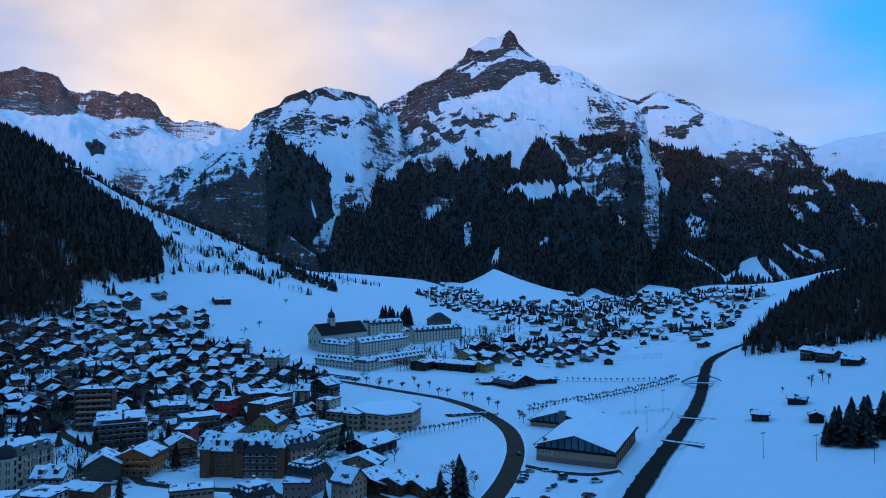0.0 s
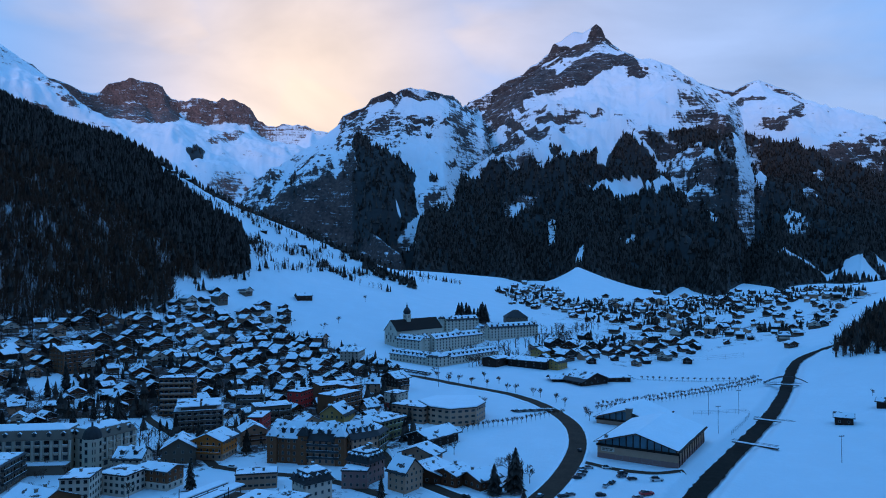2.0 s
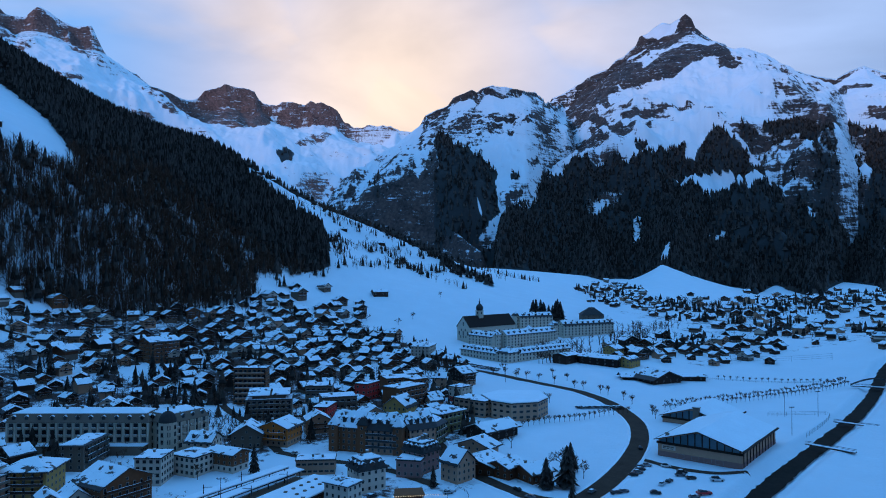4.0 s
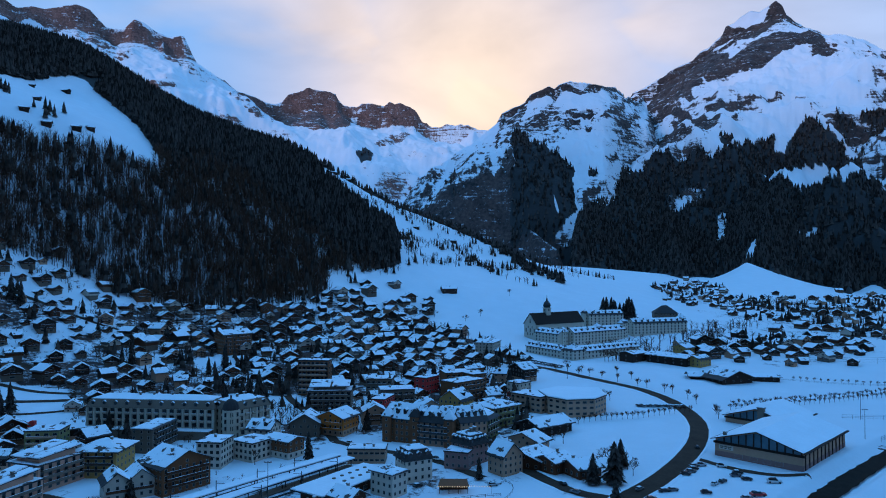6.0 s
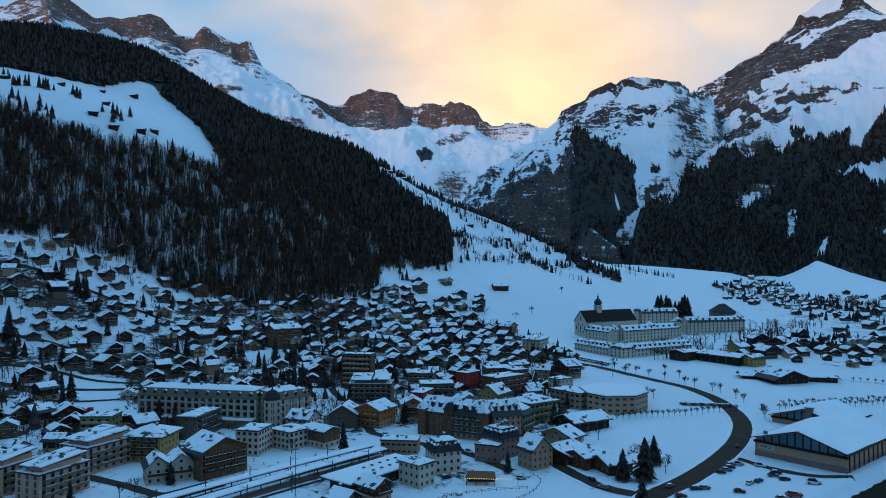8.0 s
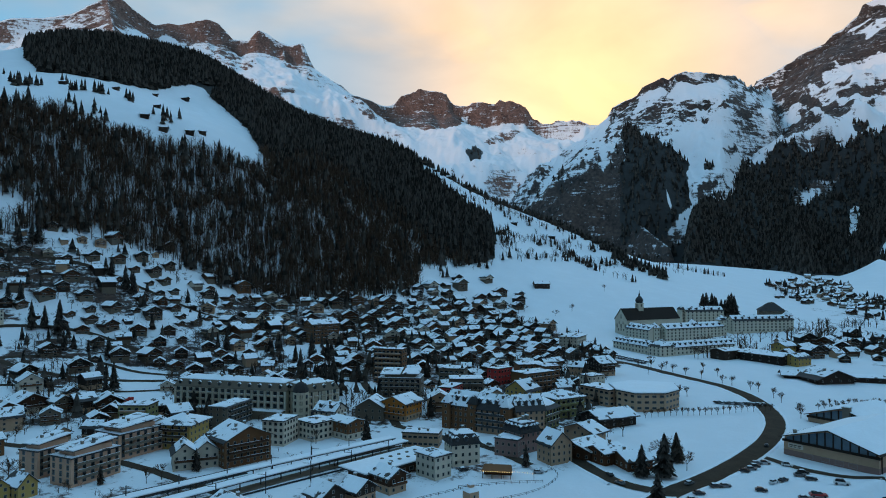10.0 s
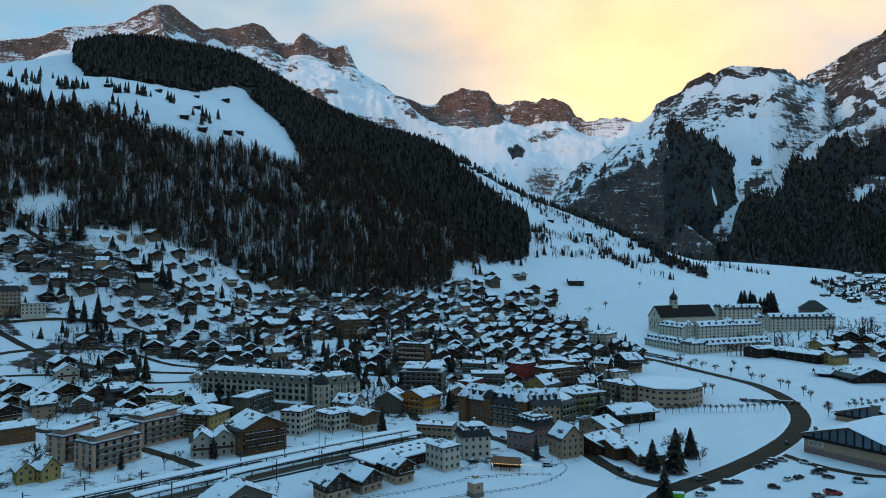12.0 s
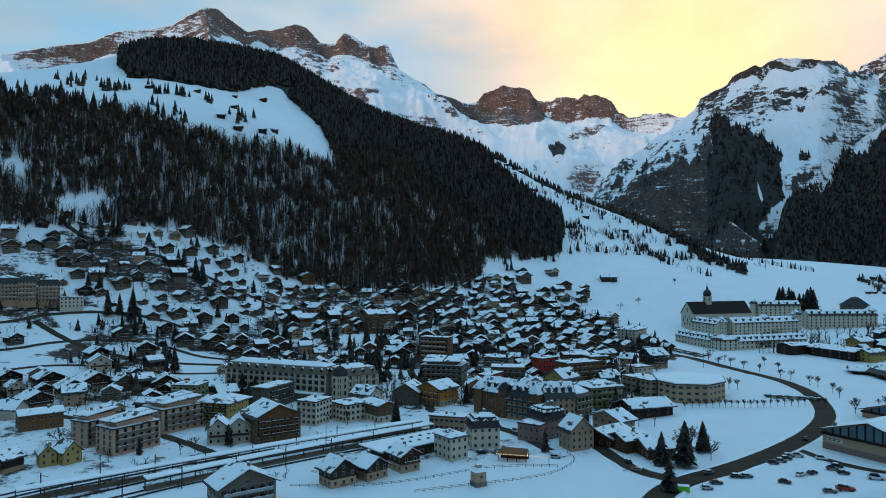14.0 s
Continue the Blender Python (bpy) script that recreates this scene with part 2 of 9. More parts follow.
def value_noise(x, y):
    xi, yi = np.floor(x).astype(int), np.floor(y).astype(int)
    u, v = x - xi, y - yi
    u, v = u * u * (3 - 2 * u), v * v * (3 - 2 * v)
    a, b = LATTICE[xi & 255, yi & 255], LATTICE[(xi + 1) & 255, yi & 255]
    c, d = LATTICE[xi & 255, (yi + 1) & 255], LATTICE[(xi + 1) & 255, (yi + 1) & 255]
    return (a * (1 - u) + b * u) * (1 - v) + (c * (1 - u) + d * u) * v


def fbm(x, y, size, octaves=5, ridged=False, gain=0.5):
    """Fractal noise about 0, from -1 to 1."""
    total, amp, norm = 0.0, 1.0, 0.0
    for k in range(octaves):
        n = value_noise(x / size + 17.3 * k, y / size - 9.1 * k)
        total = total + amp * ((1 - 2 * abs(2 * n - 1)) if ridged else (2 * n - 1))
        norm, amp, size = norm + amp, amp * gain, size * 0.47
    return total / norm


def smooth(a, b, x):
    t = np.clip((x - a) / (b - a), 0, 1)
    return t * t * (3 - 2 * t)


# spot heights: x, y, z
FLOOR_SPOTS = [(0, -60, -7), (0, 230, -2.5), (75, 310, 0.5), (40, 400, 2), (-80, 553, 5), (200, 560, 4), (-112, 720, 9), (50, 650, 7), (100, 1000, 18),
               (-56, 842, 24), (300, 900, 16), (517, 1517, 33), (362, 1561, 36), (-165, 1595, 74), (200, 200, -2), (-150, 150, -4), (-250, 300, 0),
               (-200, 450, 5), (-220, 620, 15), (160, 390, 2), (-90, 240, -2.5), (-30, 297, -0.3), (80, 1350, 40), (-20, 1150, 34)]
HILL_SPOTS = [(-334, 243, 3), (-364, 346, 13), (-383, 413, 27), (-440, 507, 55), (-486, 363, 68), (-335, 752, 60), (-239, 861, 58), (-331, 1078, 112),
              (-390, 1047, 138), (-498, 1051, 195), (-610, 600, 238), (-800, 748, 328), (-479, 261, 40), (-909, 476, 326), (-745, 349, 258), (-1048, 743, 455),
              (-970, 933, 450), (-784, 1049, 325), (-626, 1105, 275), (-366, 1131, 146), (-233, 1229, 88), (-700, 1500, 130), (-350, 1450, 66), (-1250, 1100, 380)]
EDGE_SPOTS = [(-400, 100, 12), (-600, 200, 100), (-400, -300, 20), (300, -300, 15), (400, 250, 25), (272, 537, 22), (330, 640, 36), (520, 700, 85), (600, 350, 110),
              (900, 1000, 170), (900, 1700, 70), (-325, 1961, 88), (-120, 1900, 70), (-900, 0, 200), (900, -300, 150), (-1300, 500, 370), (-1700, 1700, 300), (300, 2000, 36), (650, 1950, 40)]
SPOTS = np.array(FLOOR_SPOTS + HILL_SPOTS + EDGE_SPOTS, float)


def spread_spots():
    """Weights of a smooth surface through the spot heights."""
    p = SPOTS[:, :2] / 100
    n = len(p)
    d = np.sqrt(((p[:, None] - p[None]) ** 2).sum(-1) + 0.3)
    a = np.zeros((n + 3, n + 3))
    a[:n, :n] = d - 0.02 * np.eye(n)
    a[:n, n], a[:n, n + 1:] = 1, p
    a[n:, :n] = a[:n, n:].T
    return np.linalg.solve(a, np.concatenate([SPOTS[:, 2], np.zeros(3)]))


WEIGHTS = spread_spots()
RIVER = [(30, 170), (58, 250), (80, 299), (104, 347), (128, 394), (158, 453), (187, 517), (210, 575), (229, 619), (251, 645), (330, 690)]


def along(line, x, y):
    """Distance from a polyline, and how far along it (0 to its length)."""
    best, where, run = np.full(np.shape(x), 1e9), np.zeros(np.shape(x)), 0.0
    for (ax, ay), (bx, by) in zip(line, line[1:]):
        n = math.hypot(bx - ax, by - ay)
        t = np.clip(((x - ax) * (bx - ax) + (y - ay) * (by - ay)) / n ** 2, 0, 1)
        d = np.hypot(x - ax - t * (bx - ax), y - ay - t * (by - ay))
        where = np.where(d < best, run + t * n, where)
        best = np.minimum(best, d)
        run += n
    return best, where


def bare_land(x, y):
    x, y = np.asarray(x, float), np.asarray(y, float)
    px, py = x / 100, y / 100
    z = WEIGHTS[-3] + WEIGHTS[-2] * px + WEIGHTS[-1] * py
    for (sx, sy, _), w in zip(SPOTS, WEIGHTS):
        z = z + w * np.sqrt((px - sx / 100) ** 2 + (py - sy / 100) ** 2 + 0.3)
    far = smooth(1800, 2500, np.hypot(x, y))
    z = z * (1 - far) + 40 * far
    # mountains behind and beside the camera, out of view, added to block low light
    return z + 1300 * smooth(300, 2400, -y) + 1100 * smooth(900, 2600, x - 0.9 * y) + 900 * smooth(1300, 3000, -x - 1.2 * y)


def land(x, y):
    """Height of the ground."""
    z = bare_land(x, y)
    # the snowy fan at the mountain's foot
    z = z - 16 * np.exp(-(((x - 260) / 330) ** 2 + ((y - 1650) / 300) ** 2)) + 54 * np.clip(1 - np.hypot((x - 126) / np.where(x < 126, 95, 240), (y - 1760) / 340), 0, 1) ** 1.45
    rough = smooth(8, 80, z) * smooth(1300, 1100, y)
    z = z + rough * (5 * fbm(x, y, 90, 4) + 1.2 * fbm(x + 50, y, 17, 3)) + 0.12 * fbm(x, y, 14, 3)
    d, _ = along(RIVER, np.asarray(x, float), np.asarray(y, float))
    return z - 2.6 * (1 - smooth(4.5, 10.5, d)) + 0.8 * (1 - smooth(9, 20, d)) * smooth(8, 11, d)


def ground_z(x, y):
    return float(land(np.array([x]), np.array([y]))[0])


# ---- mesh helpers ----
def fast_mesh(name, verts, faces, mat=None, layers=None, smooth_faces=False):
    """A mesh from arrays: verts n x 3, faces m x 3 or m x 4."""
    verts, faces = np.asarray(verts, np.float32), np.asarray(faces, np.int32)
    me = bpy.data.meshes.new(name)
    me.vertices.add(len(verts))
    me.vertices.foreach_set("co", verts.ravel())
    k = faces.shape[1]
    me.loops.add(faces.size)
    me.loops.foreach_set("vertex_index", faces.ravel())
    me.polygons.add(len(faces))
    me.polygons.foreach_set("loop_start", np.arange(0, faces.size, k, dtype=np.int32))
    me.polygons.foreach_set("use_smooth", np.full(len(faces), smooth_faces))
    for key, values in (layers or {}).items():
        at = me.attributes.new(key, "FLOAT", "POINT")
        at.data.foreach_set("value", np.asarray(values, np.float32))
    me.update(calc_edges=True)
    me.validate()
    if mat:
        me.materials.append(mat)
    return me


def grid_faces(n, m, keep=None):
    i = np.arange(n * m).reshape(n, m)
    f = np.stack([i[:-1, :-1], i[1:, :-1], i[1:, 1:], i[:-1, 1:]], -1).reshape(-1, 4)
    if keep is not None:
        k = keep.reshape(n, m)
        k = (k[:-1, :-1] | k[1:, :-1] | k[1:, 1:] | k[:-1, 1:]).ravel()
        f = f[k]
    return f


def compact(verts, faces, layers):
    used = np.unique(faces)
    remap = np.full(len(verts), -1)
    remap[used] = np.arange(len(used))
    return verts[used], remap[faces], {k: v[used] for k, v in layers.items()}


def polar(az0, az1, n_az, r0, r1, n_r):
    """A fan of places round the origin; az in degrees to the left of +y."""
    az = np.radians(np.linspace(az0, az1, n_az))[:, None]
    r = np.geomspace(r0, r1, n_r)[None]
    return (-np.sin(az) * r).ravel(), (np.cos(az) * r).ravel()


# ---- ground ----
def wood_masks(x, y):
    """Where trees stand on the near hills: 0 to 1."""
    z = bare_land(x, y)
    n = fbm(x, y, 120, 4)
    # the meadow on the hill's shoulder, the strips of meadow down its flank, and the open foot
    shoulder = inside(SHOULDER, x, y, 18 * n)
    flank = inside(FLANK, x, y, 16 * n)
    hill = inside(HILLWOOD, x, y, 14 * n)
    right = inside(RIGHTWOOD, x, y, 10 * n)
    gap = np.maximum(inside(GLADE, x, y, 6 * n), inside(GLADE_LOW, x, y, 6 * n))
    # treeless slopes behind the camera, coloured dark to cut the light they bounce
    back = smooth(150, 300, z) * smooth(-100, -400, y)
    return np.clip(np.maximum(np.maximum(hill - shoulder - flank - gap, right), back), 0, 1)


def bare_zone(x, y):
    """The lower wood, where leafless trees let the snow show."""
    z = bare_land(x, y)
    return smooth(15, -15, z + 80 * fbm(x, y, 150, 4) - 250) * smooth(860, 780, y)


def town(x, y):
    """Trodden and cleared ground among the houses, with the shade between them painted in."""
    both = np.maximum(inside(TOWN, x, y, 12 * fbm(x, y, 60, 3)), 0.7 * inside(FAR_EDGE, x, y, 25 * fbm(x, y, 90, 3)))
    for c in CLEARINGS:
        both = both * (1 - inside(c, x, y, 3 * fbm(x, y, 20, 3)))
    return both * smooth(-0.5, 0.12, fbm(x + 300, y, 38, 4))


FAR_EDGE = [(20, 640), (110, 630), (180, 690), (300, 800), (400, 930), (460, 1000), (510, 1430), (300, 1300), (214, 1191), (139, 1240), (60, 1200), (40, 1480), (-50, 1281), (30, 1020), (60, 850)]
# open snow between the houses
CLEARINGS = [[(-372, 322), (-337, 336), (-283, 298), (-270, 269), (-298, 266), (-346, 300)], [(-321, 433), (-317, 476), (-286, 444), (-294, 418)], [(-435, 242), (-441, 267), (-426, 281), (-411, 256), (-407, 230)],
             [(-463, 277), (-447, 329), (-428, 322), (-440, 274)]]
TOWN = [(-600, 300), (-490, 205), (-370, 170), (-250, 150), (-200, 130), (-150, 140), (-100, 190), (-60, 260), (-10, 300), (-40, 350), (-60, 420), (-90, 560), (-150, 660), (-230, 700), (-330, 690), (-390, 560), (-500, 445)]


def inside(poly, x, y, wobble=0.0):
    """1 inside a polygon, 0 outside, its edge shifted by wobble metres."""
    hit = np.zeros(np.shape(x), bool)
    for (ax, ay), (bx, by) in zip(poly, poly[1:] + poly[:1]):
        cross = ((ay > y) != (by > y)) & (x < (bx - ax) * (y - ay) / ((by - ay) or 1e-9) + ax)
        hit ^= cross
    d, _ = along(poly + poly[:1], x, y)
    s = np.where(hit, d, -d) + wobble
    return smooth(-3, 3, s)


HILLWOOD = [(-1500, 200), (-700, 225), (-574, 276), (-566, 300), (-556, 335), (-540, 380), (-512, 430), (-476, 470), (-436, 508), (-410, 538), (-378, 572), (-362, 612), (-349, 650), (-344, 678), (-354, 700), (-378, 740), (-358, 800), (-345, 860), (-366, 918), (-412, 1008), (-479, 1016), (-563, 1048), (-640, 1100), (-800, 1090), (-1000, 980),
            (-1150, 850), (-1300, 700), (-1500, 500)]
SHOULDER = [(-735, 340), (-706, 401), (-682, 460), (-642, 507), (-590, 575), (-550, 655), (-600, 700), (-682, 755), (-780, 800), (-845, 815), (-850, 760), (-832, 670), (-848, 612), (-870, 562), (-1051, 652), (-1403, 842), (-1403, 250), (-800, 250)]
FLANK = [(-335, 890), (-366, 930), (-412, 1018), (-478, 1026), (-560, 1056), (-640, 1080), (-690, 1060), (-780, 1040), (-800, 1075), (-700, 1110), (-560, 1130), (-300, 1300), (-200, 1000)]
GLADE = [(-760, 285), (-649, 312), (-634, 338), (-617, 360), (-620, 330), (-634, 300), (-760, 260)]
GLADE_LOW = [(-596, 338), (-584, 378), (-562, 374), (-562, 338), (-577, 326)]
RIGHTWOOD = [(262, 600), (276, 645), (322, 725), (432, 880), (545, 985), (720, 1170), (950, 1500), (1500, 1500), (900, 500), (420, 300), (330, 330), (300, 420), (330, 480), (350, 540), (318, 560)]


def make_ground():
    x, y = polar(-42, 84, 720, 60, 4900, 360)
    z = land(x, y)
    wood = wood_masks(x, y)
    v, f = np.stack([x, y, z], -1), grid_faces(720, 360)
    # the rock layer's town part also darkens the snow for shade between houses
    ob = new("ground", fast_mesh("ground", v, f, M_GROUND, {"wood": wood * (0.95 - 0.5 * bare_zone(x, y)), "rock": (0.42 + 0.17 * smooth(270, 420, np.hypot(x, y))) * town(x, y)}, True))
    tagged(ob, "snow-covered valley floor and meadows at dusk", "ground", kind="structure")
    # the rest of the land, round and behind the camera; its unseen mountains block light
    x, y = polar(84, 318, 120, 60, 4900, 90)
    v = np.stack([x, y, land(x, y)], -1)
    layers = {"wood": wood_masks(x, y) * 0.9, "rock": np.zeros(len(x))}
    tagged(new("ground_behind", fast_mesh("ground_behind", v, grid_faces(120, 90), M_GROUND, layers, True)), "snow-covered valley floor", "ground", kind="structure")
    x, y = polar(0, 360, 60, 0.5, 60, 14)
    v = np.stack([x, y, land(x, y)], -1)
    layers = {"wood": np.zeros(len(x)), "rock": np.zeros(len(x))}
    tagged(new("ground_under", fast_mesh("ground_under", v, grid_faces(60, 14), M_GROUND, layers, True)), "snow-covered valley floor", "ground", kind="structure")


make_ground()


# ---- mountains: crests and spurs, from which the sides fall away ----
def ridge_height(x, y, line, slope, cliff, bench):
    """Land that falls from a ridge line: a cliff first, then an even slope; bench sets how far the sides wander."""
    best = np.full(x.shape, -1e9)
    for (ax, ay, az), (bx, by, bz) in zip(line, line[1:]):
        n2 = (bx - ax) ** 2 + (by - ay) ** 2 + 1e-6
        t = np.clip(((x - ax) * (bx - ax) + (y - ay) * (by - ay)) / n2, 0, 1)
        d = np.hypot(x - ax - t * (bx - ax), y - ay - t * (by - ay)) * (1 + bench)
        fall = np.minimum(d * 2.4, cliff + slope * (d - cliff / 2.4))
        best = np.maximum(best, az + t * (bz - az) - np.maximum(fall, slope * 0.4 * d))
    return best


def fan(az, rings):
    """A fan of places round the valley: az (from, to, count) in degrees to the left of +y, rings (from, to, count) one after another."""
    bearing = np.radians(np.linspace(*az))
    r = np.unique(np.concatenate([np.geomspace(*q) for q in rings]))
    return bearing, r


def relief(ridges, x, y, rough, fade=None):
    """Height of a mountain: its ridges and spurs with ribs, gullies, crags and ledges; and how far a place lies from the crest."""
    bench = 0.3 * fbm(x, y, 420, 4)
    h = np.full(x.shape, -1e9)
    for line, slope, cliff in ridges:
        h = np.maximum(h, ridge_height(x, y, line, slope, cliff, bench))
    for start, end, drop, outer, inner in fade or ():
        h = h - drop * smooth(start, end, np.degrees(np.arctan2(-x, y))) * smooth(outer, inner, np.hypot(x, y))
    up = smooth(60, 420, h)
    off, _ = along([q[:2] for q in ridges[0][0]], x, y)
    calm = 0.12 + 0.88 * smooth(15, 220, off)
    # ribs and gullies that run down the slope, then crags, then ledges
    u, v = np.arctan2(-x, y) * 3400, np.hypot(x, y) * 0.4
    ribs = fbm(u, v, 250, 6, ridged=True)
    h = h + rough * up * calm * (64 * ribs + 58 * fbm(x, y, 520, 6, ridged=True) - 22)
    h = h + rough * up * (0.2 + 0.8 * calm) * (15 * fbm(u + 900, v * 1.6, 55, 4, ridged=True) + 9 * fbm(x + 900, y, 34, 3, ridged=True))
    step = 85 + 40 * fbm(x, y, 700, 3)
    lift = h + 110 * fbm(x, y, 500, 5) + 0.2 * x
    frac = lift / step - np.floor(lift / step)
    ledge = smooth(0.6, 1.0, frac) - frac
    h = h + rough * up * calm * ledge * step * 0.4 * smooth(-0.1, 0.35, fbm(x + 400, y + 100, 420, 4))
    return h, off, ribs


def mountain(label, ridges, az, rings, tree_top, rock_bias, features=(), rough=1.0, crest=0.0, fade=None, mat=None):
    """A mountain with its bare rock, snowfields and woods. Features: (kind, amount, wander in metres, outline)."""
    bearing, r = fan(az, rings)
    n0, n1 = len(bearing), len(r)
    x, y = (-np.sin(bearing)[:, None] * r[None]).ravel(), (np.cos(bearing)[:, None] * r[None]).ravel()
    h, off, ribs = relief(ridges, x, y, rough, fade)
    u, v = np.arctan2(-x, y) * 3400, np.hypot(x, y) * 0.4
    g = land(x, y)
    H, X, Y = h.reshape(n0, n1), x.reshape(n0, n1), y.reshape(n0, n1)
    # steepness from the neighbours
    dr = np.gradient(H, axis=1) / np.maximum(np.hypot(np.gradient(X, axis=1), np.gradient(Y, axis=1)), 1e-3)
    da = np.gradient(H, axis=0) / np.maximum(np.hypot(np.gradient(X, axis=0), np.gradient(Y, axis=0)), 1e-3)
    steep = np.sqrt(dr ** 2 + da ** 2).ravel()
    bands = smooth(0.1, 0.8, fbm(0.25 * u, h + 0.25 * u, 120, 4))
    rock = smooth(0.75, 1.6, steep) * 0.36 + rock_bias + 0.3 * fbm(x, y, 420, 6) + 0.2 * ribs + 0.2 * bands + crest * smooth(170, 30, off)
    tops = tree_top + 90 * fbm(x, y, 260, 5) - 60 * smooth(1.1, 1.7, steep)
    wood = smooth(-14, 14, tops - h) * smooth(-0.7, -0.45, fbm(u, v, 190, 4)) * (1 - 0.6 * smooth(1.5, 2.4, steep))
    for kind, amount, wander, outline in features:
        px, py = [p[0] for p in outline], [p[1] for p in outline]
        near = (x > min(px) - 60) & (x < max(px) + 60) & (y > min(py) - 60) & (y < max(py) + 60)
        m = inside(outline, x[near], y[near], wander * (fbm(u[near], v[near] * 2, 70, 5) + 0.6 * fbm(x[near], y[near], 30, 3)))
        if kind == "rock":
            rock[near] += 0.75 * amount * m
        elif kind == "snow":
            wood[near] *= 1 - m
            rock[near] -= amount * m
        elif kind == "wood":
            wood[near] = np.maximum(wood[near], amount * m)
        else:  # open wood, where snow and stone show between the trees
            wood[near] = wood[near] * (1 - m) + m * amount * smooth(-0.25, 0.3, fbm(u[near], v[near], 90, 5))
            rock[near] += 0.2 * m
    v, f = np.stack([x, y, h], -1), grid_faces(n0, n1, h > g - 25)
    v, f, layers = compact(v, f, {"wood": wood, "rock": np.clip(rock, 0, 0.68)})
    ob = new("mountain", fast_mesh("mountain", v, f, mat or M_MOUNT, layers, True))
    tagged(ob, label, "mountain", kind="thing")
    return bearing, r, h.reshape(n0, n1), wood.reshape(n0, n1), (h > g).reshape(n0, n1)


PEAK = [(-268, 4292, 1050), (-247, 4293, 1078), (-227, 4294, 1130), (-199, 4295, 1162), (-145, 4298, 1204), (-83, 4299, 1235), (-28, 4300, 1253), (17, 4300, 1301), (59, 4300, 1319), (117, 4298, 1370), (145, 4298, 1384), (152, 4297, 1432),
        (193, 4296, 1442), (238, 4293, 1476), (282, 4291, 1500), (323, 4288, 1488), (375, 4284, 1515), (405, 4281, 1538), (436, 4278, 1509), (446, 4277, 1461), (469, 4274, 1422), (550, 4265, 1360), (617, 4255, 1333), (650, 4251, 1274),
        (700, 4243, 1237), (726, 4238, 1199), (798, 4225, 1165), (895, 4206, 1105), (1006, 4181, 1019), (1115, 4153, 929), (1237, 4118, 846)]
PEAK_SPURS = [
    ([(409, 4281, 1500), (500, 4000, 1080), (430, 3500, 720), (340, 3000, 480), (200, 2200, 210), (170, 1900, 110), (200, 1640, 44)], 0.62, 10),
    ([(-268, 4292, 1050), (-220, 3500, 640), (-90, 2700, 300), (-40, 2000, 110), (0, 1620, 50)], 0.75, 10),
    ([(20, 3400, 640), (-130, 3000, 520), (-285, 2600, 395), (-320, 2300, 265), (-300, 1900, 110)], 0.75, 10),
    ([(141, 4298, 1320), (60, 3900, 960), (20, 3400, 620), (60, 2700, 330)], 0.7, 20),
    ([(1237, 4118, 846), (1000, 3200, 500), (720, 2500, 250), (480, 1900, 90), (420, 1600, 38)], 0.7, 30),
    ([(1054, 4169, 960), (760, 3500, 640), (560, 2800, 340), (380, 2100, 110), (310, 1640, 40)], 0.75, 40),
]
RIGHT_RIDGE = [(943, 4604, 1183), (1014, 4589, 1216), (1066, 4577, 1243), (1101, 4569, 1219), (1145, 4558, 1201), (1254, 4530, 1165), (1321, 4510, 1204), (1387, 4491, 1225), (1485, 4459, 1170), (1579, 4427, 1116), (1657, 4398, 1039),
               (1792, 4345, 978), (1937, 4282, 914), (2075, 4217, 854), (2207, 4149, 795), (2333, 4080, 728), (2493, 3984, 646), (2900, 3700, 520)]
RIGHT_SPURS = [
    ([(1387, 4491, 1225), (1330, 3900, 800), (1100, 3100, 420), (860, 2500, 200), (650, 1900, 60), (560, 1640, 36)], 0.7, 10),
    ([(1880, 4308, 910), (1600, 3500, 520), (1200, 2700, 250), (880, 2000, 80), (760, 1700, 44)], 0.65, 10),
    ([(2493, 3984, 646), (1950, 3050, 380), (1450, 2300, 170), (1050, 1750, 60), (900, 1500, 50)], 0.65, 10),
]
FAR_RIDGE = [(1700, 4500, 620), (2119, 4307, 770), (2254, 4238, 820), (2358, 4181, 862), (2549, 4067, 880), (2750, 3950, 900), (3300, 3500, 860)]
CLIFF = [(-824, 2874, 549), (-800, 2886, 621), (-789, 2894, 692), (-770, 2900, 728), (-731, 2910, 744), (-676, 2923, 768), (-654, 2928, 800), (-620, 2935, 818), (-575, 2944, 837), (-555, 2948, 824), (-529, 2953, 842), (-493, 2959, 853),
         (-439, 2978, 846), (-374, 3037, 841)]
CLIFF_BACK = [(-374, 3037, 841), (-336, 3182, 856), (-319, 3435, 892), (-303, 3788, 962), (-268, 4292, 1050)]
CLIFF_SPURS = [
    ([(-763, 2901, 728), (-713, 2604, 455), (-564, 2333, 234), (-360, 2018, 130)], 1.25, 60),
    ([(-525, 2954, 842), (-560, 2760, 640), (-520, 2560, 400)], 0.95, 60),
    ([(-824, 2874, 549), (-980, 2700, 380), (-1100, 2400, 230)], 0.8, 20),
]
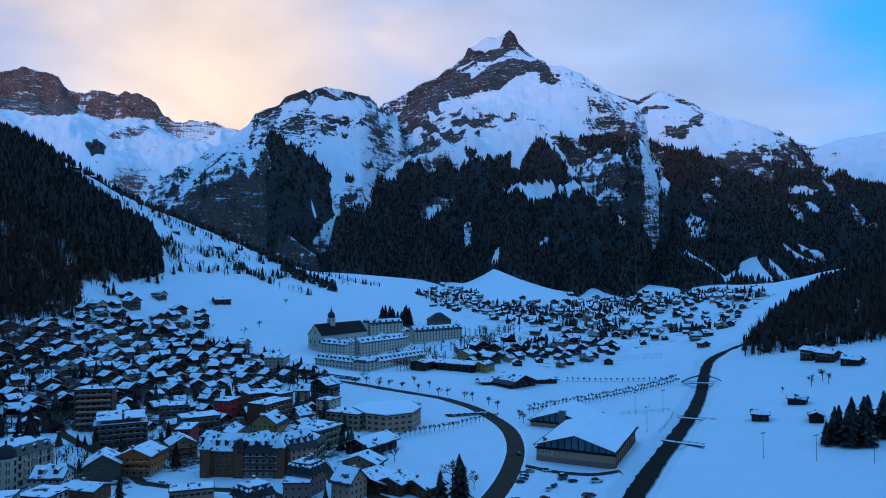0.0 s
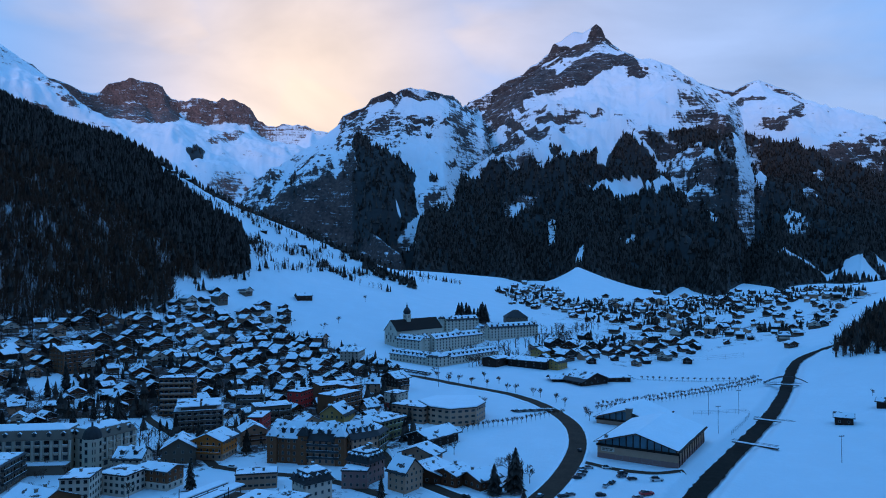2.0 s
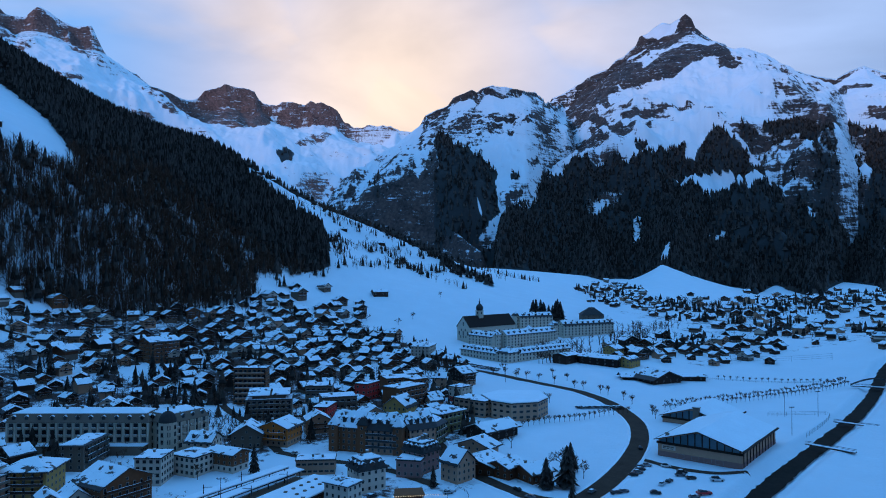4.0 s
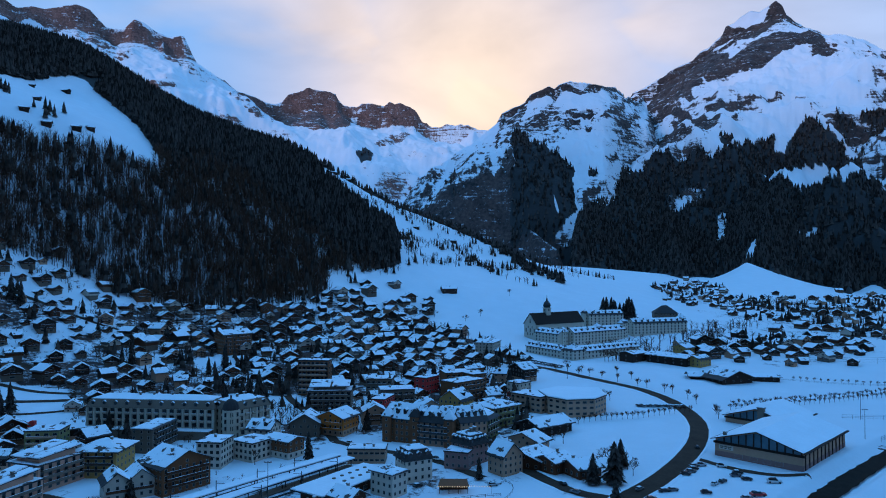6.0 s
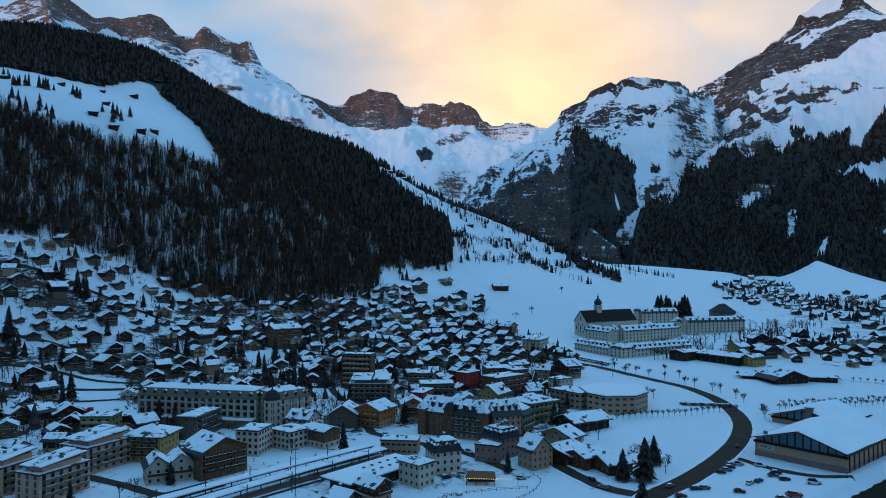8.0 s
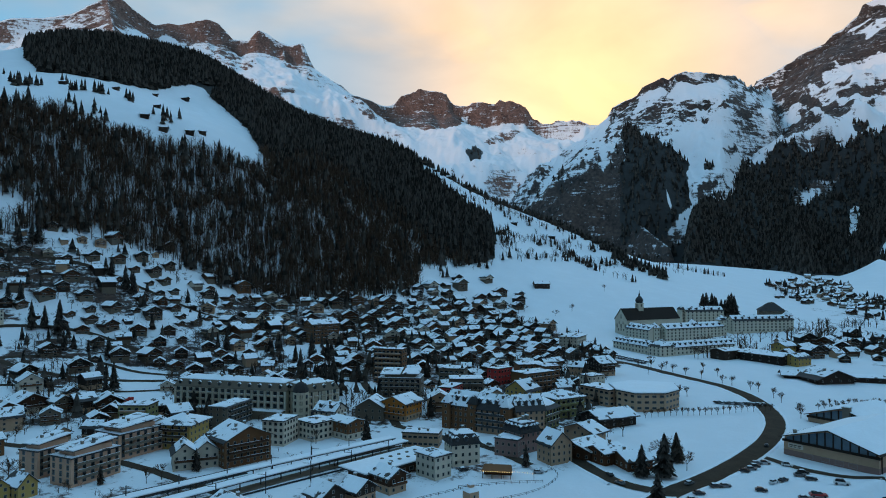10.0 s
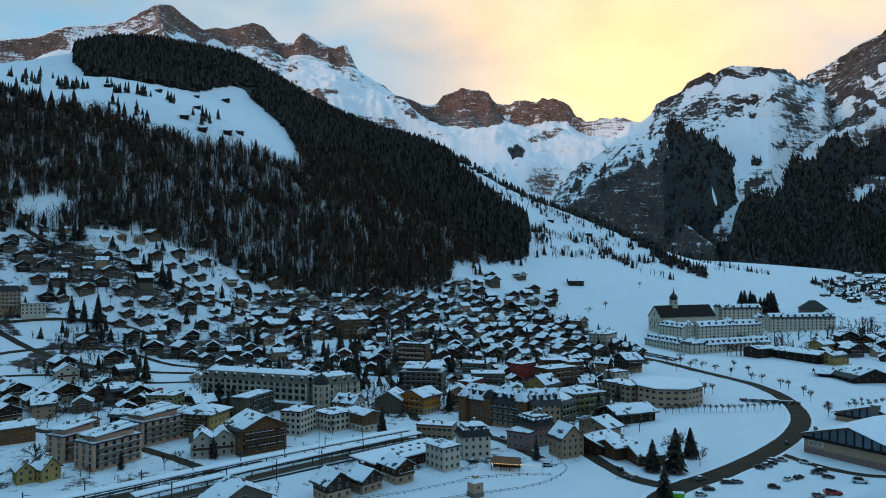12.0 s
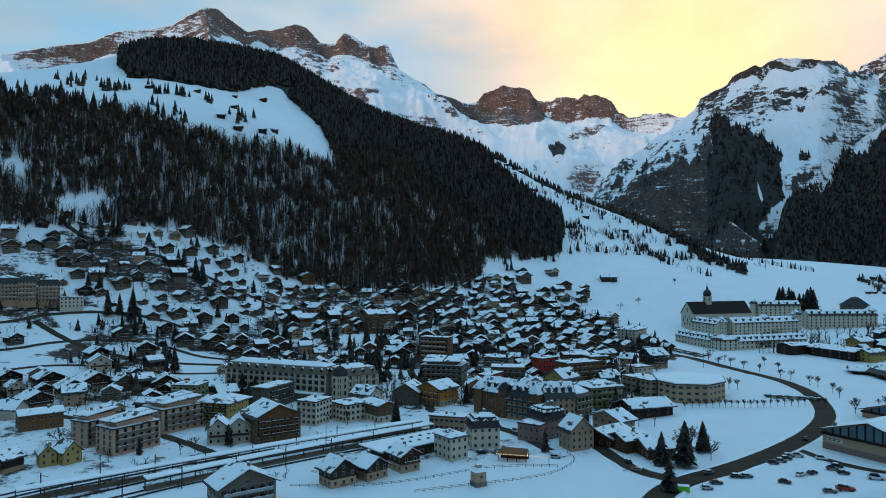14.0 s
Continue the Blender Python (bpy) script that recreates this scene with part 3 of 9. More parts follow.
WALL_A = [(-4495, 432, 894), (-4370, 1139, 1061), (-4198, 1664, 1209), (-4139, 1807, 1265), (-4072, 1954, 1309), (-4009, 2079, 1342), (-3934, 2218, 1430), (-3858, 2347, 1458), (-3784, 2464, 1502), (-3732, 2542, 1572), (-3698, 2634, 1647),
          (-3650, 2700, 1643), (-3616, 2745, 1596), (-3579, 2793, 1553), (-3538, 2845, 1514), (-3495, 2898, 1537), (-3451, 2950, 1532), (-3348, 3066, 1580), (-3301, 3117, 1560), (-3240, 3181, 1468), (-3177, 3243, 1469), (-3131, 3287, 1545),
          (-3087, 3329, 1522), (-3047, 3366, 1484), (-2993, 3413, 1457), (-2930, 3468, 1478), (-2911, 3484, 1420), (-2874, 3514, 1329), (-2840, 3542, 1257), (-2783, 3587, 1247), (-2740, 3620, 1222), (-2681, 3664, 1160), (-2607, 3717, 1142)]
WALL_B = [(-2607, 3717, 1142), (-2532, 3768, 1101), (-2486, 3799, 1094), (-2394, 3858, 1147), (-2316, 3905, 1182), (-2237, 3950, 1162), (-2174, 3986, 1157), (-2142, 4003, 1087), (-2095, 4028, 1067), (-2031, 4061, 1083), (-1982, 4084, 1099),
          (-1853, 4144, 1093), (-1757, 4186, 1078), (-1692, 4213, 1042), (-1666, 4223, 1001), (-1612, 4244, 967), (-1531, 4274, 976), (-1435, 4307, 963), (-1339, 4338, 936), (-1250, 4370, 900), (-1047, 4479, 794), (-700, 4500, 700)]
WALL_SPURS = [
    ([(-3698, 2634, 1647), (-3200, 2350, 1130), (-2700, 2000, 760)], 0.7, 30),
    ([(-4195, 1686, 1221), (-3500, 1500, 950), (-2900, 1300, 700)], 0.6, 20),
    ([(-3034, 3396, 1473), (-2700, 3100, 960), (-2300, 2700, 620)], 0.65, 60),
    ([(-1355, 4338, 930), (-1250, 3900, 700), (-1150, 3300, 420)], 0.6, 10),
]
PEAK_FORM = [(PEAK, 0.72, 120)] + PEAK_SPURS
CLIFF_FORM = [(CLIFF, 0.95, 40), (CLIFF_BACK, 1.0, 20)] + CLIFF_SPURS
RIGHT_FORM = [(RIGHT_RIDGE, 0.6, 60)] + RIGHT_SPURS
PEAK_FADE = [(8.5, 11, 600, 5000, 4900), (-15, -21, 900, 5000, 4900)]
CLIFF_FADE = [(3.6, 0.5, 500, 5000, 4900), (7, 3, 350, 3150, 2700)]
WALL_FORM = [(WALL_A, 0.72, 170), (WALL_B, 0.5, 150)] + WALL_SPURS
# ---- the outlines of rock faces, snowfields and woods ----
PEAK_FACE, RIGHT_FACE, CLIFF_FACE, WALL_FACE = [], [], [], []


def outline(face, kind, amount, wander, *places):
    face.append((kind, amount, wander, list(places)))


outline(PEAK_FACE, "wood", 0.95, 14, (-349, 2281), (-291, 2531), (-268, 2707), (-185, 2766), (-174, 2791), (-100, 2834), (14, 2832), (36, 2820), (91, 2787), (149, 2824), (228, 2975), (296, 3086), (284, 2942), (310, 2940), (373, 3090), (421, 3176), (459, 3086), (526, 3051), (555, 2924), (578, 2723), (621, 2467), (777, 2665), (700, 1700), (650, 1300), (-260, 1330), (-350, 1900), (-340, 2250))
outline(PEAK_FACE, "open", 0.55, 14, (504, 3140), (579, 3204), (740, 3130), (883, 3288), (768, 2705), (753, 2655), (620, 2463), (578, 2723), (566, 2983))
outline(PEAK_FACE, "wood", 0.9, 8, (504, 3140), (548, 3173), (583, 3122), (547, 3100))
outline(PEAK_FACE, "wood", 0.9, 8, (596, 3160), (722, 3273), (858, 3294), (764, 2847), (665, 3130))
outline(PEAK_FACE, "rock", 0.85, 8, (144, 4278), (152, 4297), (219, 4270), (292, 4234), (339, 4234), (374, 4280), (405, 4281), (439, 4278), (447, 4257), (407, 4196), (352, 4145), (281, 4078), (205, 4195))
outline(PEAK_FACE, "snow", 0.6, 5, (165, 4293), (282, 4291), (371, 4284), (340, 4242), (285, 4238), (219, 4274))
outline(PEAK_FACE, "rock", 0.75, 10, (-48, 4300), (21, 4292), (72, 4291), (103, 4167), (149, 4053), (156, 3817), (205, 3875), (253, 4048), (311, 4048), (395, 4069), (458, 4054), (520, 4031), (599, 4133), (595, 3887), (629, 3812), (608, 3775), (513, 3745), (529, 3864), (487, 3898), (416, 3817), (365, 3770), (331, 3725), (281, 3657), (229, 3665), (195, 3695), (121, 3678), (47, 3672), (3, 3748))
outline(PEAK_FACE, "snow", 0.5, 8, (381, 3773), (514, 3866), (512, 3737), (650, 3756), (721, 3519), (766, 3469), (552, 3197), (430, 3445), (204, 3350), (44, 3432), (47, 3648), (194, 3671), (313, 3691))
outline(PEAK_FACE, "rock", 0.6, 12, (-233, 4045), (-208, 4071), (-169, 4297), (-100, 4299), (-31, 4296), (18, 3736), (32, 3648), (-26, 3636), (3, 3468), (-54, 3540), (-112, 3586), (-194, 3791), (-259, 3851), (-298, 3961), (-248, 3932))
outline(PEAK_FACE, "rock", 0.75, 6, (-310, 3916), (-208, 3770), (-38, 3416), (16, 3272), (10, 3240), (-184, 3595))
outline(PEAK_FACE, "rock", 0.75, 6, (29, 3284), (121, 3290), (203, 3338), (316, 3401), (388, 3438), (314, 3389), (201, 3306), (91, 3147))
outline(PEAK_FACE, "rock", 0.7, 7, (-414, 3870), (-316, 3807), (-216, 3650), (-119, 3390), (-38, 3376), (39, 3036), (111, 3010), (187, 3287), (166, 3148), (85, 2939), (14, 2948), (-91, 3339), (-245, 3644), (-346, 3796))
outline(PEAK_FACE, "rock", 0.65, 8, (-337, 3552), (-251, 3351), (-169, 3312), (-115, 3282), (-34, 3040), (37, 2892), (84, 2931), (37, 2864), (-46, 3004), (-101, 2862), (-156, 2824), (-250, 3327))
outline(PEAK_FACE, "rock", 0.35, 12, (719, 3511), (842, 3558), (871, 3340), (1086, 3817), (832, 3297), (732, 3316), (718, 3438))
outline(PEAK_FACE, "rock", 0.3, 14, (605, 3760), (722, 3523), (766, 3469), (588, 3402), (582, 3618))
outline(PEAK_FACE, "snow", 0.7, 6, (397, 3445), (440, 3222), (477, 3124), (530, 3071), (555, 3013), (532, 3046), (494, 3077), (447, 3092), (422, 3180), (373, 3094), (315, 2943), (282, 2947), (296, 3090), (230, 2999), (149, 2832), (91, 2791), (47, 2828), (14, 2828), (36, 2844), (106, 2898), (190, 3134), (278, 3280))
outline(PEAK_FACE, "wood", 0.9, 3, (87, 2855), (101, 2878), (134, 2889), (131, 2837), (95, 2826))
outline(PEAK_FACE, "snow", 0.9, 6, (231, 2738), (280, 2903), (309, 2751), (378, 2944), (465, 2976), (488, 2704), (572, 2835), (553, 2708), (436, 2421), (392, 2384), (402, 2864), (319, 2488), (311, 2670), (261, 2703))
outline(PEAK_FACE, "snow", 0.9, 4, (131, 1968), (153, 2094), (169, 2117), (163, 2025), (146, 1930))
outline(PEAK_FACE, "open", 0.5, 8, (75, 2603), (106, 2610), (94, 2306), (69, 2399))
outline(PEAK_FACE, "open", 0.5, 10, (270, 2248), (347, 2282), (334, 2259), (258, 2145))
outline(PEAK_FACE, "open", 0.5, 10, (-92, 2630), (13, 2744), (57, 2731), (-8, 2664), (-70, 2575))
outline(RIGHT_FACE, "wood", 0.95, 14, (1028, 3828), (1129, 3862), (1194, 3776), (1265, 3634), (1375, 3474), (1433, 3480), (1525, 3437), (1625, 3475), (1672, 3603), (1774, 3607), (2095, 4001), (1940, 3493), (2264, 4018), (2117, 3385), (1900, 2700), (1300, 1300), (450, 1400), (600, 2000), (850, 2800))
outline(RIGHT_FACE, "open", 0.5, 14, (1023, 3813), (1176, 3765), (950, 2934), (826, 2721), (740, 2767))
outline(RIGHT_FACE, "rock", 0.75, 6, (1153, 4226), (1225, 4301), (1276, 4240), (1328, 4140), (1300, 4103), (1238, 4230), (1149, 4036))
outline(RIGHT_FACE, "rock", 0.6, 8, (1210, 3922), (1320, 3831), (1430, 4009), (1595, 4234), (1407, 3860), (1292, 3752), (1227, 3828))
outline(RIGHT_FACE, "rock", 0.4, 14, (1326, 3489), (1534, 3720), (1678, 3846), (1669, 3627), (1554, 3503), (1400, 3468))
outline(RIGHT_FACE, "rock", 0.5, 4, (995, 4589), (1066, 4577), (1144, 4554), (1053, 4523))
outline(RIGHT_FACE, "snow", 0.3, 10, (1240, 3731), (1407, 3860), (1624, 3938), (1915, 3890), (1648, 3645), (1422, 3520), (1318, 3543))
outline(RIGHT_FACE, "snow", 0.9, 3, (1654, 3395), (1687, 3405), (1737, 3398), (1780, 3366), (1731, 3360), (1685, 3375))
outline(RIGHT_FACE, "snow", 0.9, 2, (1204, 2559), (1245, 2602), (1243, 2536), (1316, 2521), (1380, 2560), (1265, 2444), (1217, 2464))
outline(RIGHT_FACE, "snow", 0.9, 2, (1347, 2725), (1390, 2704), (1386, 2570), (1367, 2562), (1313, 2595))
outline(RIGHT_FACE, "snow", 0.9, 6, (895, 2162), (966, 2301), (988, 2266), (957, 2127), (969, 2064), (829, 1877))
outline(RIGHT_FACE, "snow", 0.9, 4, (1051, 2313), (1062, 2259), (1064, 2173), (1026, 2130), (1010, 2186))
outline(RIGHT_FACE, "snow", 0.9, 6, (773, 2335), (802, 2287), (871, 2326), (931, 2268), (895, 2162), (859, 2271), (758, 2184))
outline(RIGHT_FACE, "open", 0.4, 8, (1824, 3433), (1866, 3411), (1802, 3158), (1691, 2736), (1675, 2746), (1700, 2940), (1840, 3316))
outline(RIGHT_FACE, "open", 0.4, 6, (1573, 3283), (1615, 3289), (1559, 3053), (1507, 3021))
outline(RIGHT_FACE, "snow", 0.8, 3, (1666, 3286), (1644, 3153), (1650, 3087), (1629, 3093), (1596, 3110))
outline(RIGHT_FACE, "open", 0.3, 6, (1282, 3377), (1332, 3400), (1273, 3217), (1207, 3127))
outline(RIGHT_FACE, "open", 0.3, 6, (1110, 3052), (1154, 3040), (1159, 3004), (1093, 2943))
outline(RIGHT_FACE, "open", 0.5, 8, (937, 2761), (1011, 2782), (1005, 2652), (878, 2502))
outline(RIGHT_FACE, "open", 0.5, 8, (1697, 3688), (2109, 4151), (2231, 3959), (1936, 3486), (1771, 3488), (1654, 3536))
outline(CLIFF_FACE, "snow", 0.05, 14, (-456, 2694), (-431, 2580), (-396, 2529), (-376, 2431), (-346, 2359), (-301, 2377), (-292, 2439), (-284, 2476), (-263, 2663), (-213, 2844), (-165, 2999), (-258, 4084), (-335, 3122), (-437, 2968), (-525, 2929), (-468, 2801))
outline(CLIFF_FACE, "wood", 0.95, 26, (-656, 2681), (-611, 2618), (-540, 2560), (-480, 2515), (-444, 2541), (-410, 2519), (-384, 2458), (-359, 2369), (-383, 2304), (-434, 2283), (-492, 2177), (-566, 2266), (-599, 2378), (-598, 2448), (-644, 2568))
outline(CLIFF_FACE, "open", 0.55, 20, (-644, 2568), (-598, 2448), (-599, 2378), (-566, 2266), (-653, 2285), (-658, 2333), (-654, 2454))
outline(CLIFF_FACE, "rock", 0.3, 12, (-728, 2650), (-784, 2883), (-762, 2897), (-698, 2872), (-687, 2920), (-602, 2849), (-558, 2858), (-504, 2815), (-464, 2741), (-439, 2591), (-482, 2526), (-546, 2591), (-619, 2636), (-657, 2685), (-644, 2568), (-598, 2448), (-599, 2378), (-587, 2290), (-661, 2282), (-707, 2310), (-717, 2403))
outline(CLIFF_FACE, "snow", 0.25, 8, (-663, 2918), (-618, 2923), (-554, 2899), (-572, 2815), (-624, 2750), (-654, 2764))
outline(CLIFF_FACE, "rock", 0.75, 3, (-547, 2946), (-517, 2951), (-481, 2949), (-435, 2956), (-347, 3117), (-391, 2978), (-441, 2919), (-490, 2927))
outline(CLIFF_FACE, "rock", 0.6, 4, (-646, 2926), (-586, 2938), (-556, 2944), (-536, 2887), (-568, 2909), (-619, 2931))
outline(CLIFF_FACE, "rock", 0.7, 3, (-299, 3146), (-304, 3659), (-275, 4095), (-292, 3889), (-287, 3147))
outline(CLIFF_FACE, "rock", 0.6, 3, (-333, 2816), (-312, 2911), (-286, 2982), (-299, 2901))
outline(CLIFF_FACE, "rock", 0.45, 10, (-479, 2799), (-437, 2818), (-400, 2723), (-438, 2689), (-459, 2709))
outline(CLIFF_FACE, "rock", 0.5, 8, (-400, 2723), (-378, 2795), (-323, 2809), (-296, 2869), (-351, 2762), (-387, 2704))
outline(CLIFF_FACE, "rock", 0.4, 8, (-444, 2793), (-394, 2829), (-358, 2817), (-410, 2786))
outline(CLIFF_FACE, "rock", 0.4, 8, (-286, 2882), (-234, 3111), (-209, 3309), (-246, 2966))
outline(CLIFF_FACE, "rock", 0.5, 6, (-376, 2431), (-298, 2462), (-294, 2455), (-370, 2416))
outline(CLIFF_FACE, "rock", 0.35, 8, (-355, 2418), (-297, 2454), (-307, 2376), (-340, 2372))
outline(CLIFF_FACE, "rock", 0.5, 3, (-300, 2611), (-272, 2747), (-269, 2715), (-295, 2603))
outline(CLIFF_FACE, "open", 0.8, 4, (-346, 2492), (-324, 2507), (-315, 2484), (-339, 2469))
outline(CLIFF_FACE, "snow", 0.9, 3, (-434, 2283), (-409, 2292), (-383, 2304), (-360, 2332), (-339, 2364), (-361, 2361), (-373, 2318), (-383, 2325), (-393, 2319), (-389, 2307), (-404, 2297))
outline(CLIFF_FACE, "snow", 0.8, 2, (-443, 2375), (-428, 2357), (-412, 2328), (-420, 2331), (-435, 2352))
outline(CLIFF_FACE, "open", 0.6, 18, (-923, 2449), (-848, 2393), (-900, 2613), (-808, 2425), (-791, 2351), (-838, 2341))
outline(CLIFF_FACE, "open", 0.6, 18, (-948, 2600), (-924, 2596), (-909, 2477), (-970, 2464))
outline(CLIFF_FACE, "rock", 0.25, 14, (-947, 2313), (-976, 2479), (-858, 2403), (-843, 2644), (-765, 2670), (-646, 2355), (-673, 2266), (-788, 2224))
outline(WALL_FACE, "rock", 0.6, 8, (-2498, 3789), (-2439, 3820), (-2386, 3859), (-2292, 3913), (-2218, 3944), (-2182, 3969), (-2137, 3991), (-2161, 3940), (-2216, 3913), (-2300, 3857), (-2399, 3812))
outline(WALL_FACE, "rock", 0.65, 8, (-2533, 3750), (-2490, 3785), (-2397, 3809), (-2289, 3840), (-2206, 3909), (-2127, 3987), (-2067, 4011), (-1992, 3851), (-1970, 3510), (-2033, 3490), (-2137, 3472), (-2209, 3318))
outline(WALL_FACE, "rock", 0.55, 8, (-2037, 4031), (-1985, 4063), (-1959, 4090), (-1878, 4125), (-1745, 4169), (-1678, 4189), (-1767, 4133), (-1894, 4077), (-1962, 3904))
outline(WALL_FACE, "rock", 0.6, 8, (-1711, 3596), (-1712, 3778), (-1706, 3958), (-1612, 3908), (-1602, 3768), (-1664, 3642))
outline(WALL_FACE, "rock", 0.45, 14, (-2575, 3421), (-2646, 3689), (-2535, 3754), (-2222, 3309), (-2300, 3252), (-2384, 3229))
outline(WALL_FACE, "rock", 0.4, 16, (-3808, 2401), (-3731, 2538), (-3684, 2643), (-3603, 2749), (-3535, 2845), (-3450, 2952), (-3333, 3081), (-3244, 3166), (-3160, 3258), (-3038, 3349), (-2948, 3453), (-2723, 3357), (-2751, 3232), (-2924, 3243), (-3028, 3176), (-3066, 2976), (-3185, 2904), (-3443, 2903), (-3544, 2768), (-3482, 2561), (-3543, 2380), (-3483, 2220), (-3810, 2296))
outline(WALL_FACE, "snow", 0.5, 10, (-3484, 2661), (-3492, 2855), (-3384, 2942), (-3139, 2842), (-3254, 2749), (-3260, 2553), (-3364, 2554))
outline(WALL_FACE, "rock", 0.25, 16, (-4161, 1745), (-4048, 1992), (-3932, 2193), (-3553, 2212), (-3813, 2195), (-4019, 1979), (-4150, 1740))
outline(WALL_FACE, "rock", 0.5, 8, (-2662, 2895), (-2651, 3021), (-2585, 3021), (-2548, 2909), (-2585, 2836))
outline(WALL_FACE, "snow", 0.3, 10, (-2959, 2966), (-2879, 3170), (-2604, 3268), (-2272, 3268), (-2140, 3302), (-1769, 3539), (-1654, 3585), (-1665, 3218), (-2037, 3375), (-2249, 3236), (-2438, 3068), (-2537, 2897), (-2752, 2942))
outline(WALL_FACE, "wood", 0.7, 8, (-1681, 3310), (-1725, 3522), (-1652, 3478), (-1544, 3201))
peak = mountain("pyramid-shaped rocky peak with snowfields above dark conifer woods", PEAK_FORM, (-24, 12, 420), ((1380, 3600, 170), (3600, 4180, 80), (4180, 4330, 36), (4330, 4850, 22)), 260, 0.16, PEAK_FACE, rough=0.6, crest=0.05, fade=PEAK_FADE)
right = mountain("long snowy ridge falling in wooded spurs to the valley", RIGHT_FORM, (-42, -8, 330), ((1450, 3800, 170), (3800, 4550, 90), (4550, 4850, 40)), 300, 0.16, RIGHT_FACE, rough=0.7)
far = mountain("distant snowy ridge under cloud", [(FAR_RIDGE, 0.5, 20)], (-42, -18, 120), ((3800, 4900, 60),), 0, 0.02)
cliff = mountain("dark rock cliff with a snow-filled bowl and snowy top", CLIFF_FORM, (-6, 26, 400), ((1750, 2700, 130), (2700, 3060, 110), (3060, 4350, 80)), 160, 0.2, CLIFF_FACE, crest=0.04, rough=0.6, fade=CLIFF_FADE)
wall = mountain("jagged rock wall above bright snow slopes", WALL_FORM, (8, 84, 640), ((1900, 3900, 110), (3900, 4480, 70), (4480, 4600, 28), (4600, 4890, 10)), 60, 0.08, WALL_FACE, crest=0.0, rough=0.7, mat=M_WALL)


# ---- woods ----
def cone_tree(tiers, sides, rng):
    """One conifer of height 1: stacked ragged skirts."""
    v, f = [], []
    for k in range(tiers):
        z0, z1 = 0.06 + 0.8 * k / tiers, min(1.0, 0.06 + 0.8 * (k + 1) / tiers + 0.22)
        rad = 0.17 * (1 - k / tiers) + 0.03
        base = len(v)
        v.append((0, 0, z1 if k < tiers - 1 else 1.0))
        for s in range(sides):
            a = 2 * math.pi * (s + 0.5 * k) / sides
            q = rad * (0.7 + 0.5 * rng.rand())
            v.append((q * math.cos(a), q * math.sin(a), z0 - 0.04 * rng.rand()))
        f += [(base, base + 1 + s, base + 1 + (s + 1) % sides) for s in range(sides)]
    return np.array(v), np.array(f)


def bare_tree_shape(twigs, rng, spread=0.30):
    """One leafless tree of height 1: a thin stem and slender limbs, as narrow blades."""
    v, f = [], []

    def blade(a, b, wa, wb):
        a, b = np.array(a), np.array(b)
        d = b - a
        side = np.cross(d, rng.randn(3))
        side /= np.linalg.norm(side) + 1e-9
        n = len(v)
        v.extend([a - side * wa, a + side * wa, b + side * wb])
        f.append((n, n + 1, n + 2))

    blade((0, 0, 0), (0.02, 0.01, 0.95), 0.022, 0.004)
    blade((0, 0, 0), (-0.02, 0.02, 0.9), 0.022, 0.004)
    for k in range(twigs):
        z = 0.2 + 0.6 * k / twigs
        a = rng.rand() * 6.28
        reach = spread * (0.5 + 0.6 * rng.rand()) * (1 - 0.5 * z)
        tip = (reach * math.cos(a), reach * math.sin(a), min(1.0, z + 0.18 + 0.25 * rng.rand()))
        blade((0, 0, z), tip, 0.014, 0.004)
        mid = [0.5 * c for c in (tip[0], tip[1])] + [0.5 * (z + tip[2])]
        blade(mid, (tip[0] + 0.06 * rng.randn(), tip[1] + 0.06 * rng.randn(), min(1.0, tip[2] + 0.06)), 0.009, 0.003)
    return np.array(v), np.array(f)


def forest(name, label, x, y, z, height, shapes, mat, rng, wide=1.0):
    """Many trees in one mesh."""
    vs, fs, n = [], [], 0
    pick = rng.randint(len(shapes), size=len(x))
    for k, (v, f) in enumerate(shapes):
        m = pick == k
        if not m.any():
            continue
        a = rng.rand(m.sum()) * 6.28
        hgt = height[m]
        w = hgt * (0.8 + 0.5 * rng.rand(m.sum())) * wide
        c, s = np.cos(a)[:, None], np.sin(a)[:, None]
        px = x[m][:, None] + w[:, None] * (v[:, 0] * c - v[:, 1] * s)
        py = y[m][:, None] + w[:, None] * (v[:, 0] * s + v[:, 1] * c)
        pz = z[m][:, None] + hgt[:, None] * v[:, 2] - 0.3
        vs.append(np.stack([px, py, pz], -1).reshape(-1, 3))
        fs.append((f[None] + n + len(v) * np.arange(m.sum())[:, None, None]).reshape(-1, 3))
        n += len(v) * m.sum()
    ob = new(name, fast_mesh(name, np.concatenate(vs), np.concatenate(fs), mat))
    return tagged(ob, label, "forest", kind="stuff")


rng = np.random.RandomState(3)
FIRS = [cone_tree(4, 5, rng) for _ in range(5)]
FAR_FIRS = [cone_tree(2, 5, rng) for _ in range(4)]
BARES = [bare_tree_shape(9, rng) for _ in range(6)]


